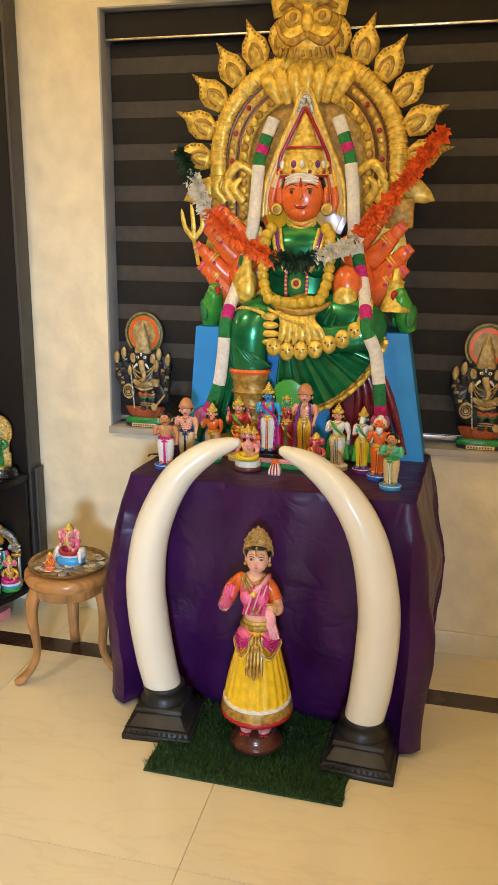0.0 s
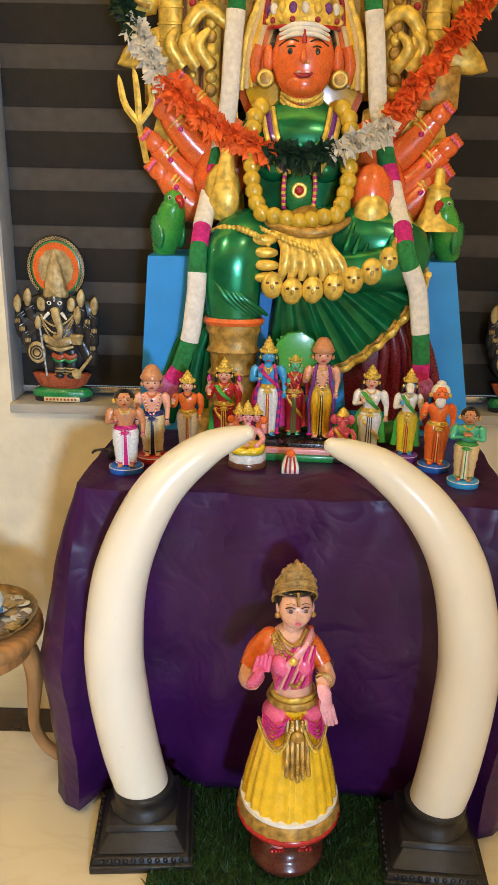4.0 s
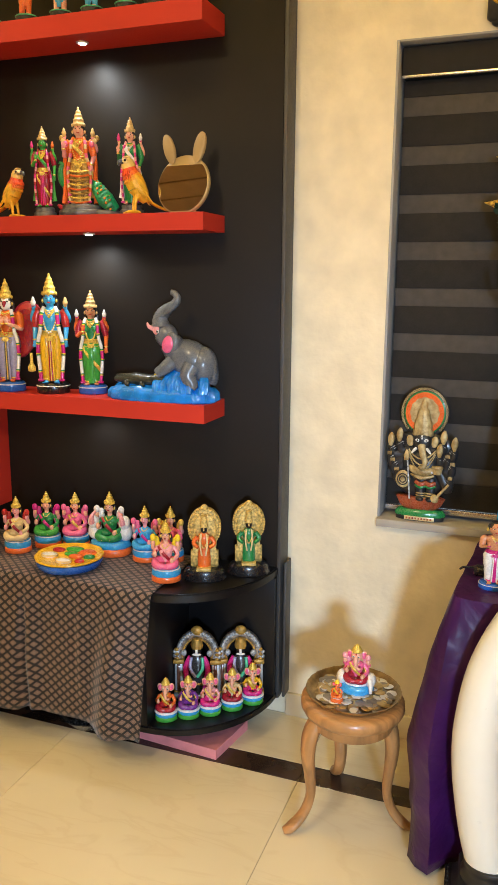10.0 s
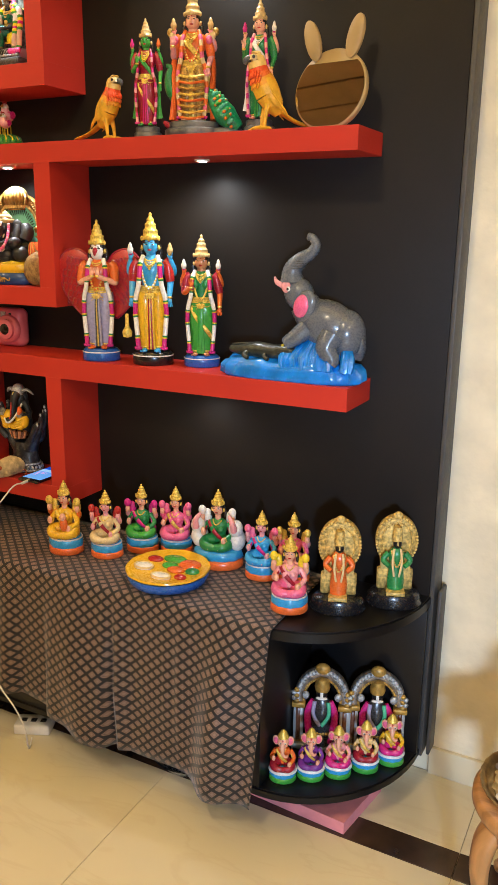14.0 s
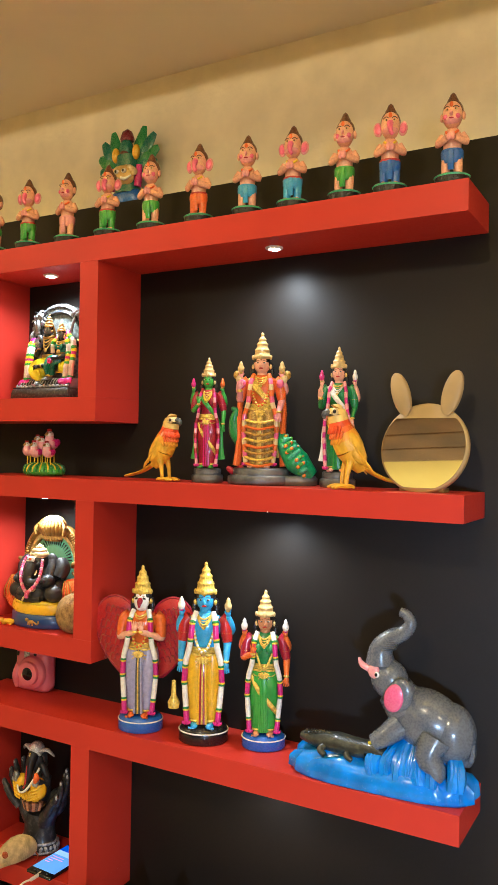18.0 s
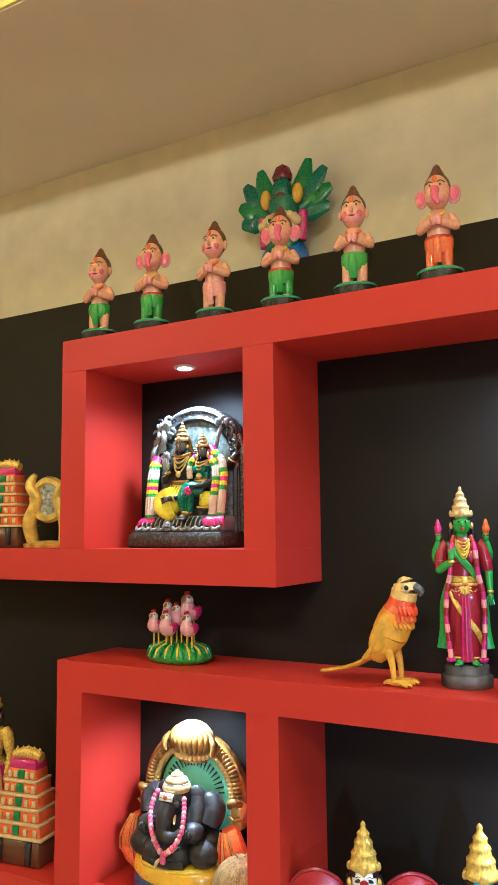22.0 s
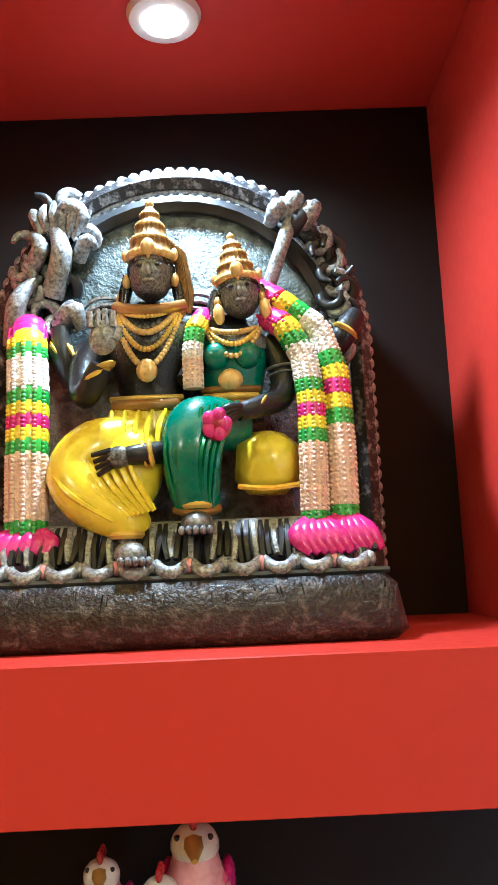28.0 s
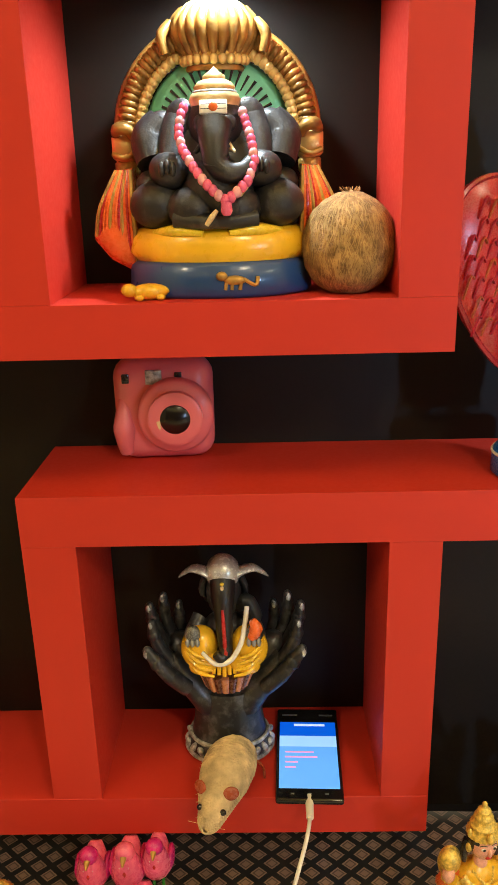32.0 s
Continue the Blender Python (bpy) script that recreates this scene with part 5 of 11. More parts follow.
def goddess():
    s = Sculpt()
    cz, yb = 0.93, 0.045

    def arc(R, a0=-8, a1=188, n=40, legs=0.19, y=0.0):
        out = [(R, y, cz - legs)] + [(R * math.cos(radians(a)), y, cz + R * math.sin(radians(a))) for a in np.linspace(0, 180, n)] + [(-R, y, cz - legs)]
        return out

    # backing of the arch
    n = 30
    rows = []
    for y, k in ((yb + 0.025, 0.31), (yb, 0.315), (yb - 0.008, 0.31)):
        rows.append([(k * math.cos(math.pi * j / n), y, cz + k * math.sin(math.pi * j / n)) for j in range(n + 1)] + [(-k, y, cz - 0.19), (k, y, cz - 0.19)])
    s.grid(rows, "oldgold")
    s.tube(arc(0.285, y=0.02), 0.027, "gold", 12)
    ribs = np.array(arc(0.285, n=56, y=0.02))
    for j in range(0, len(ribs) - 1):
        a, b = ribs[j], ribs[j + 1]
        for u in ((0.5,) if 0 < j < len(ribs) - 2 else (0.08, 0.25, 0.42, 0.58, 0.75, 0.92)):
            c = a + (b - a) * u
            th = math.degrees(math.atan2(b[2] - a[2], b[0] - a[0]))
            s.ball(c, (0.0075, 0.031, 0.031), "gold", (0, -th, 0), 10, 7)
    s.tube(arc(0.238, y=0.025), 0.017, "oldgold", 10)
    s.beads(arc(0.238, y=0.006), 0.0085, ("crimson", "gold", "gold"), 40)
    s.tube(arc(0.198, y=0.022), 0.021, "gold", 10)
    s.beads(arc(0.198, y=0.0), 0.014, ("gold", "oldgold"), 38)
    s.tube(arc(0.255, y=0.012), 0.005, "brown", 6)
    s.tube(arc(0.219, y=0.012), 0.005, "brown", 6)
    # flame leaves round the arch
    for a in (75, 60.5, 46, 31, 15.5, 0):
        for k in (-1, 1):
            th = radians(90 - k * (90 - a))
            s.m = Matrix.Translation((0.324 * math.cos(th), yb - 0.02, cz + 0.324 * math.sin(th))) @ Matrix.Rotation(-(th + k * radians(15) - math.pi / 2), 4, "Y")
            w, l = 0.044, 0.130
            o = [(-w * 0.55, -0.012), (-w, 0.03), (-w * 0.85, 0.062), (-w * 0.3, 0.09), (0.006 * k, l), (w * 0.3, 0.09), (w * 0.85, 0.062), (w, 0.03), (w * 0.55, -0.012)]
            s.blade(o, 0.022, "gold", 0.02)
            s.tube([(-0.017, -0.02, 0.0), (-0.017, -0.024, 0.03), (0, -0.025, 0.052), (0.017, -0.024, 0.03), (0.017, -0.02, 0.0)], 0.0055, "oldgold", 6, 14)
            s.tube([(-0.007, -0.02, 0.0), (-0.007, -0.023, 0.022), (0, -0.024, 0.032), (0.007, -0.023, 0.022), (0.007, -0.02, 0.0)], 0.004, "gold", 6, 10)
            s.beads([(x * 0.85, -0.018, zz * 0.9) for x, zz in o[1:8]], 0.0038, "oldgold", 15)
            s.m = Matrix.Identity(4)
    for k in (-1, 1):
        s.m = Matrix.Translation((0.345 * k, yb - 0.02, cz - 0.10)) @ Matrix.Rotation(radians(115) * k, 4, "Y")
        s.blade([(-0.03, -0.05), (-0.036, 0.0), (-0.02, 0.04), (0.0, 0.065), (0.02, 0.04), (0.036, 0.0), (0.03, -0.05)], 0.02, "gold", 0.02)
        s.m = Matrix.Identity(4)
        s.box((0.30 * k, 0.02, cz - 0.165), (0.085, 0.06, 0.09), "oldgold")
        for q in range(3):
            s.tube([(0.20 * k + 0.03 * k * q, -0.01, cz - 0.13), (0.225 * k + 0.03 * k * q, -0.03, cz - 0.09), (0.2 * k + 0.035 * k * q, -0.03, cz - 0.06)], [0.016, 0.014, 0.006], "gold", 8, 9)
        s.tube([(0.16 * k, 0.0, cz - 0.05), (0.21 * k, -0.02, cz - 0.02), (0.245 * k, -0.02, cz - 0.06), (0.22 * k, -0.03, cz - 0.10)], [0.012, 0.016, 0.016, 0.01], "gold", 8, 12)
    # lion mask at the top
    s.m = Matrix.Translation((0, 0, -0.022)) @ Matrix.Diagonal((0.96, 1, 1, 1))
    s.ball((0, 0.02, 1.325), (0.10, 0.07, 0.105), "gold")
    s.ball((0, -0.02, 1.285), (0.105, 0.045, 0.055), "gold")
    s.ball((0, -0.045, 1.325), (0.020, 0.03, 0.034), "gold")
    for k in (-1, 1):
        s.ball((0.045 * k, -0.04, 1.345), (0.032, 0.02, 0.022), "gold")
        s.ball((0.045 * k, -0.057, 1.345), (0.013, 0.008, 0.013), "oldgold", seg=10, ring=6)
        s.ring((0.045 * k, -0.046, 1.345), 0.026, 0.005, "oldgold", 1, 18, 90)
        s.tube([(0.015 * k, -0.05, 1.365), (0.05 * k, -0.055, 1.385), (0.09 * k, -0.03, 1.37)], [0.008, 0.012, 0.006], "oldgold", 8, 9)
        s.tube([(0.0, -0.06, 1.295), (0.05 * k, -0.055, 1.275), (0.085 * k, -0.035, 1.30), (0.10 * k, -0.02, 1.335)], [0.012, 0.014, 0.010, 0.006], "oldgold", 8, 12)
        s.tube([(0.085 * k, 0.01, 1.36), (0.098 * k, 0.0, 1.41), (0.09 * k, -0.02, 1.455), (0.068 * k, -0.02, 1.462)], [0.03, 0.026, 0.018, 0.008], "gold", 10, 12)
        for q in range(5):
            s.tube([(0.012 * k + 0.017 * k * q, -0.05, 1.262), (0.012 * k + 0.019 * k * q, -0.045, 1.235)], [0.009, 0.005], "oldgold", 6)
    s.blade([(-0.035, 1.37), (-0.04, 1.41), (-0.025, 1.45), (0, 1.485), (0.025, 1.45), (0.04, 1.41), (0.035, 1.37)], 0.05, "gold", 0.02)
    s.ball((0, -0.03, 1.425), (0.016, 0.01, 0.02), "oldgold")
    s.m = Matrix.Identity(4)
    # serpent hoods under the mask
    for k in range(-3, 4):
        s.tube([(0.045 * k, 0.01, 1.21 - 0.012 * abs(k)), (0.038 * k, -0.012, 1.16 - 0.006 * abs(k)), (0.028 * k, 0.0, 1.09)], [0.02, 0.024, 0.012], "gold", 10, 9)
    # flame behind the head
    rows = []
    for y, g, c in ((0.03, 1.0, "orange"), (0.0, 0.9, "yellow")):
        o = [(-0.10, 0.66), (-0.135, 0.74), (-0.125, 0.84), (-0.09, 0.93), (-0.05, 1.02), (0.0, 1.13), (0.05, 1.02), (0.09, 0.93), (0.125, 0.84), (0.135, 0.74), (0.10, 0.66)]
        s.m = Matrix.Translation((0, y, 0.85 * (1 - g))) @ Matrix.Diagonal((g, 1, g, 1))
        s.blade(o, 0.02, c, 0.01)
    s.m = Matrix.Identity(4)
    for g, c in ((0.97, "gold"), (0.89, "palegold"), (0.81, "yellow"), (0.73, "cream"), (0.65, "orange"), (0.57, "palegold")):
        s.tube([(x * g, -0.022 - 0.012 * (1 - g), 0.80 + (z - 0.80) * (0.35 + 0.65 * g) + 0.012) for x, z in o[1:-1]], [0.006, 0.009, 0.010, 0.009, 0.005, 0.009, 0.010, 0.009, 0.006], c, 8, 40)
    s.tube([(-0.024, -0.028, 1.055), (0.0, -0.030, 1.105), (0.024, -0.028, 1.055)], [0.006, 0.010, 0.006], "silver", 8, 12)
    # crown
    s.m = Matrix.Translation((0, -0.006, 0.805)) @ Matrix.Scale(0.88, 4) @ Matrix.Translation((0, 0, -0.79))
    s.lathe([(0.082, 0.868), (0.086, 0.88), (0.084, 0.905), (0.074, 0.915), (0.073, 0.925), (0.064, 0.940), (0.067, 0.945), (0.053, 0.960), (0.056, 0.966), (0.043, 0.982), (0.046, 0.988), (0.033, 1.005), (0.036, 1.010), (0.024, 1.028), (0.026, 1.033), (0.013, 1.050), (0.011, 1.06), (0.0, 1.078)], "gold", (0, -0.04, 0), 1, 0.85, 54, 26, 0.03)
    s.tube([(-0.094, -0.03, 0.875), (-0.086, -0.034, 0.93), (-0.060, -0.036, 0.985), (-0.030, -0.038, 1.043), (0, -0.04, 1.092), (0.030, -0.038, 1.043), (0.060, -0.036, 0.985), (0.086, -0.034, 0.93), (0.094, -0.03, 0.875)], 0.0062, "crimson", 8, 40)
    for z, r in ((0.866, 0.084), (0.962, 0.062)):
        s.ring((0, -0.04, z), r, 0.005, "red", 0.85, 30)
    for k in range(-4, 5):
        th = radians(-90 + 20 * k)
        s.ball((0.084 * math.cos(th), -0.04 + 0.072 * math.sin(th), 0.905), (0.010, 0.008, 0.013), ("white", "gold", "purple")[k % 3], seg=8, ring=6)
        s.ball((0.087 * math.cos(th), -0.04 + 0.075 * math.sin(th), 0.88), (0.007, 0.005, 0.007), "crimson" if k % 2 else "gold", seg=6, ring=5)
    # head
    s.ball((0, -0.035, 0.815), (0.084, 0.065, 0.095), "black")
    s.ball((0, -0.062, 0.80), (0.076, 0.066, 0.095), "flame")
    s.ball((0, -0.085, 0.745), (0.045, 0.04, 0.03), "flame")
    for k in range(3):
        s.tube([(-0.058, -0.098, 0.838 + 0.010 * k), (-0.03, -0.119, 0.847 + 0.010 * k), (0, -0.126, 0.849 + 0.010 * k), (0.03, -0.119, 0.847 + 0.010 * k), (0.058, -0.098, 0.838 + 0.010 * k)], [0.003, 0.006, 0.0062, 0.006, 0.003], "white", 8, 17)
    s.tube([(0, -0.132, 0.83), (0, -0.129, 0.858)], [0.006, 0.003], "red", 6)
    s.tube([(0, -0.122, 0.820), (0, -0.134, 0.797), (0, -0.127, 0.789)], [0.004, 0.0085, 0.0065], "flame", 10, 8)
    s.ball((0.010, -0.133, 0.787), 0.004, "gold", seg=6, ring=5)
    s.tube([(-0.024, -0.114, 0.768), (-0.010, -0.124, 0.760), (0.010, -0.124, 0.760), (0.024, -0.114, 0.768)], [0.002, 0.0052, 0.0052, 0.002], "crimson", 8, 12)
    for k in (-1, 1):
        s.ball((0.032 * k, -0.112, 0.812), (0.018, 0.006, 0.0085), "white", (0, 0, 22 * k), seg=12, ring=6)
        s.ball((0.031 * k, -0.118, 0.812), (0.008, 0.004, 0.008), "black", seg=10, ring=6)
        s.tube([(0.012 * k, -0.121, 0.818), (0.032 * k, -0.118, 0.823), (0.054 * k, -0.10, 0.815)], 0.0024, "black", 6, 9)
        s.tube([(0.013 * k, -0.122, 0.832), (0.034 * k, -0.116, 0.838), (0.058 * k, -0.097, 0.825)], 0.0019, "black", 6, 9)
        s.ball((0.011 * k, -0.1215, 0.7675), (0.006, 0.003, 0.0022), "white", seg=8, ring=5)
        s.ball((0.082 * k, -0.05, 0.80), (0.014, 0.02, 0.032), "flame", seg=10, ring=6)
        s.ball((0.090 * k, -0.07, 0.755), (0.023, 0.014, 0.023), "oldgold")
        s.ring((0.090 * k, -0.078, 0.755), 0.016, 0.004, "gold", 1, 18, 90)
        s.tube([(0.105 * k, -0.03, 0.83), (0.115 * k, -0.03, 0.79), (0.108 * k, -0.03, 0.75)], 0.014, "orange", 8, 8)
    s.tube([(0, -0.04, 0.68), (0, -0.05, 0.74)], [0.045, 0.04], "flame", 14)
    for q in range(3):
        s.beads(swag((-0.05, -0.06, 0.725 - 0.008 * q), (0.05, -0.06, 0.725 - 0.008 * q), 0.02 + 0.008 * q, 0.035), 0.006, "gold", 18)
    s.m = Matrix.Identity(4)
    # body
    s.lathe([(0.115, 0.46), (0.11, 0.52), (0.125, 0.60), (0.145, 0.66), (0.12, 0.70), (0.06, 0.725), (0.045, 0.74)], "jade", (0, -0.035, 0), 1, 0.72, 28)
    for k in (-1, 1):
        s.ball((0.055 * k, -0.105, 0.615), 0.05, "jade")
        for q, c in enumerate(("gold", "purple", "gold")):
            s.tube([(0.062 * k + 0.011 * k * q, -0.115, 0.715), (0.048 * k + 0.011 * k * q, -0.155, 0.65), (0.018 * k + 0.011 * k * q, -0.15, 0.585)], 0.0062, c, 6, 9)
    s.ball((0, -0.150, 0.545), (0.034, 0.03, 0.045), "green")
    s.ring((0, -0.180, 0.55), 0.013, 0.004, "gold", 1, 18, 90)
    s.ball((0, -0.182, 0.55), (0.009, 0.006, 0.009), "red")
    s.beads([(-0.032, -0.168, 0.585), (-0.034, -0.175, 0.55), (-0.032, -0.170, 0.512)], 0.0055, ("gold", "magenta"), 12)
    s.beads([(0.032, -0.168, 0.585), (0.034, -0.175, 0.55), (0.032, -0.170, 0.512)], 0.0055, ("gold", "magenta"), 12)
    s.ring((0, -0.05, 0.495), 0.11, 0.014, "gold", 0.95, 30)
    s.beads(swag((-0.09, -0.11, 0.51), (0.09, -0.11, 0.51), 0.02, 0.06), 0.013, "gold", 13)
    # long garland of golden fruits
    g = [(-0.085, -0.075, 0.725), (-0.108, -0.10, 0.69), (-0.110, -0.13, 0.63), (-0.108, -0.15, 0.565), (-0.090, -0.18, 0.505), (0, -0.19, 0.488), (0.090, -0.18, 0.505), (0.108, -0.15, 0.565), (0.110, -0.13, 0.63), (0.108, -0.10, 0.69), (0.085, -0.075, 0.725)]
    s.beads([(x * 0.94, y - 0.058, z) for x, y, z in g], 0.0195, material("ripe_lime_paint", (0.62, 0.41, 0.03), 0.32, 0.05, 0.25, 0.2, 40, 260, 0.05), 25, 0.95)
    # arms
    limb(s, ((-0.14, -0.02, 0.68), (-0.195, -0.08, 0.57), (-0.165, -0.17, 0.55)), 0.042, 0.034, "flame", "gold", None)
    s.tube([(-0.165, -0.17, 0.50), (-0.16, -0.185, 0.53), (-0.158, -0.19, 0.575), (-0.155, -0.185, 0.63)], [0.032, 0.034, 0.022, 0.012], "gold", 12, 10)
    s.ball((-0.158, -0.205, 0.53), (0.03, 0.02, 0.042), "gold")
    limb(s, ((0.14, -0.02, 0.68), (0.195, -0.08, 0.56), (0.155, -0.17, 0.545)), 0.044, 0.04, "flame", "flame", None)
    s.ball((0.155, -0.195, 0.505), (0.038, 0.028, 0.045), "gold")
    s.ring((0.155, -0.21, 0.50), 0.02, 0.007, "gold", 1, 18, 90)
    for k in (-1, 1):
        s.m = Matrix.Translation((0, 0.03, 0))
        wing = [(0.12 * k, 0.50), (0.27 * k, 0.47), (0.315 * k, 0.55), (0.335 * k, 0.64), (0.31 * k, 0.73), (0.24 * k, 0.77), (0.14 * k, 0.72)]
        s.blade(wing if k > 0 else wing[::-1], 0.02, "gold", 0.02)
        s.m = Matrix.Identity(4)
        for e, h2, r in (((0.215, -0.01, 0.505), (0.300, -0.06, 0.575), 0.031), ((0.225, 0.0, 0.555), (0.312, -0.065, 0.635), 0.031), ((0.205, 0.0, 0.615), (0.290, -0.06, 0.700), 0.030), ((0.175, 0.01, 0.67), (0.245, -0.04, 0.750), 0.029)):
            s.tube([(0.11 * k, 0.02, 0.64), (e[0] * k, e[1] - 0.02, e[2]), (h2[0] * k, h2[1], h2[2])], [0.045, r * 1.25, r * 0.72], "flame", 14, 14)
            d = np.array((h2[0] - e[0], 0.0, h2[2] - e[2]))
            d = d / np.linalg.norm(d)
            ang = -math.degrees(math.atan2(d[2], d[0])) if k > 0 else -math.degrees(math.atan2(d[2], -d[0]))
            s.ball(((h2[0] + 0.014 * d[0]) * k, h2[1] - 0.006, h2[2] + 0.014 * d[2]), (0.026, 0.017, 0.021), "flame", (0, ang, 0))
            up = np.array((-d[2], 0, d[0]))
            for q in range(4):
                o = np.array(h2) + d * 0.026 + up * (0.010 - 0.0072 * q)
                p1 = o + d * 0.014 + np.array((0, -0.012, 0.0))
                p2 = o + d * 0.004 + np.array((0, -0.026, 0.002))
                s.tube([(p[0] * k, p[1], p[2]) for p in (o, p1, p2)], [0.0058, 0.0055, 0.004], "flame", 7, 7)
                s.ball((p2[0] * k, p2[1], p2[2]), 0.0048, "pink", seg=8, ring=6)
            for u, rr2 in ((0.72, 0.9), (0.80, 0.82)):
                c = np.array(e) + (np.array(h2) - np.array(e)) * u
                s.ball((c[0] * k, c[1] - 0.004, c[2]), (0.0065, r * rr2 * 1.12, r * rr2 * 1.12), "gold", (0, ang, 0))
            s.ball(((e[0] * 0.35 + h2[0] * 0.65) * k, h2[1] - 0.02, e[2] * 0.35 + h2[2] * 0.65), 0.006, "magenta", seg=8, ring=6)
    s.tube([(-0.335, -0.08, 0.60), (-0.35, -0.085, 0.68)], 0.007, "gold", 6)
    for dx, top in ((-0.028, 0.775), (0.0, 0.79), (0.028, 0.765)):
        s.tube([(-0.35, -0.085, 0.68), (-0.35 + dx, -0.085, 0.715), (-0.355 + dx * 1.15, -0.085, top - 0.02), (-0.36 + dx * 1.1, -0.085, top)], [0.008, 0.008, 0.007, 0.001], "gold", 6, 8)
    s.lathe([(0.052, 0.0), (0.046, 0.015), (0.03, 0.05), (0.024, 0.085), (0.028, 0.09), (0.012, 0.10), (0.010, 0.13), (0, 0.135)], "gold", (0.305, -0.115, 0.47), seg=24)
    # legs
    s.tube([(-0.05, -0.05, 0.425), (-0.10, -0.16, 0.438), (-0.135, -0.235, 0.412), (-0.14, -0.25, 0.35), (-0.135, -0.245, 0.28)], [0.082, 0.076, 0.070, 0.063, 0.057], "jade", 22, 20)
    s.beads([(-0.195, -0.20, 0.458), (-0.16, -0.262, 0.474), (-0.11, -0.275, 0.470), (-0.06, -0.27, 0.44)], 0.0066, "gold", 18)
    for q in range(5):
        s.tube([(-0.196 + 0.012 * q, -0.270 - 0.008 * q, 0.400 - 0.012 * q), (-0.160 + 0.014 * q, -0.308, 0.340 - 0.004 * q), (-0.110 + 0.012 * q, -0.296 + 0.004 * q, 0.292)], [0.002, 0.0075, 0.004], "jade", 8, 14)
    s.ring((-0.135, -0.245, 0.275), 0.06, 0.009, "flame", 1, 22)
    s.lathe([(0.057, 0.10), (0.052, 0.13), (0.05, 0.15), (0.058, 0.158), (0.05, 0.168), (0.052, 0.2), (0.06, 0.208), (0.053, 0.22), (0.055, 0.245), (0.062, 0.255), (0.058, 0.272)], "oldgold", (-0.135, -0.245, 0), seg=26)
    s.ball((-0.135, -0.27, 0.085), (0.055, 0.085, 0.045), "oldgold")
    s.lathe([(0.12, 0.0), (0.125, 0.02), (0.115, 0.05), (0.1, 0.06), (0, 0.06)], "oldgold", (-0.13, -0.24, 0.0), 1, 0.8, 28, 14, 0.04)
    s.tube([(0.03, -0.06, 0.43), (0.13, -0.15, 0.445), (0.225, -0.19, 0.43), (0.20, -0.235, 0.395), (0.05, -0.235, 0.38)], [0.085, 0.08, 0.066, 0.05, 0.04], "jade", 18, 18)
    for q in range(6):
        s.tube([(0.10 + 0.022 * q, -0.10, 0.505 - 0.004 * q), (0.12 + 0.02 * q, -0.2, 0.495 - 0.01 * q), (0.10 + 0.018 * q, -0.262, 0.43 - 0.008 * q)], 0.0055, "jade", 6, 9)
    # golden belt cloth on the lap
    s.tube([(0.0, -0.17, 0.485), (0.02, -0.235, 0.45), (0.025, -0.265, 0.375)], [0.05, 0.05, 0.04], "oldgold", 14, 12, 0.6, (0, -1, 0))
    for q in range(7):
        x0 = -0.075 + 0.026 * q
        s.tube([(x0, -0.185 - 0.01 * math.sin(q), 0.488), (x0 * 0.55 + 0.012, -0.262, 0.448), (x0 * 0.75 + 0.03, -0.286, 0.405), (x0 * 0.9 + 0.03, -0.285, 0.368)], [0.010, 0.014, 0.013, 0.007], "gold", 8, 12, 0.7, (0, -1, 0))
    s.tube([(-0.09, -0.2, 0.492), (-0.01, -0.262, 0.468), (0.06, -0.262, 0.47), (0.11, -0.2, 0.492)], [0.008, 0.011, 0.011, 0.008], "oldgold", 8, 14)
    s.beads([(-0.10, -0.225, 0.48), (-0.03, -0.282, 0.452), (0.03, -0.29, 0.43), (0.06, -0.285, 0.39)], 0.006, "gold", 22)
    for q in range(4):
        s.ball((-0.075 + 0.004 * q, -0.265 - 0.006 * q, 0.45 - 0.026 * q), (0.03, 0.02, 0.012), "gold")
    s.beads([(-0.13, -0.29, 0.475), (-0.09, -0.285, 0.46), (-0.06, -0.27, 0.44)], 0.007, "gold", 9)
    # skirt fan with pleats
    nu, nv = 61, 9
    rows = []
    for b in range(nv):
        v = b / (nv - 1)
        row = []
        for a in range(nu):
            u = a / (nu - 1)
            th = radians(-96 + 88 * u)
            r = 0.03 + (0.235 - 0.03 * u) * v
            cx, czz = -0.035 + 0.09 * u, 0.385 + 0.03 * u
            ple = 0.011 * math.sin(2 * math.pi * u * 11) * (0.3 + v)
            row.append((cx + r * math.cos(th), -0.245 + 0.03 * v * u - ple, czz + r * math.sin(th)))
        rows.append(row)
    back = [[(x, -0.10, z) for x, y, z in row] for row in rows]
    s.grid(rows, "jade", False)
    s.grid([rows[-1], back[-1]], "jade", False)
    s.tube(rows[-1], 0.008, "gold", 6)
    s.tube([(x * 0.985 - 0.001, y - 0.004, z + 0.012) for x, y, z in rows[-1]], 0.005, "oldgold", 6)
    # garland of little golden heads
    sk = [(-0.07, -0.295, 0.362), (0.0, -0.31, 0.345), (0.08, -0.305, 0.358), (0.15, -0.285, 0.385), (0.205, -0.265, 0.42), (0.235, -0.235, 0.46)]
    p = np.array(sk)
    d = np.r_[0, np.cumsum(np.linalg.norm(np.diff(p, axis=0), axis=1))]
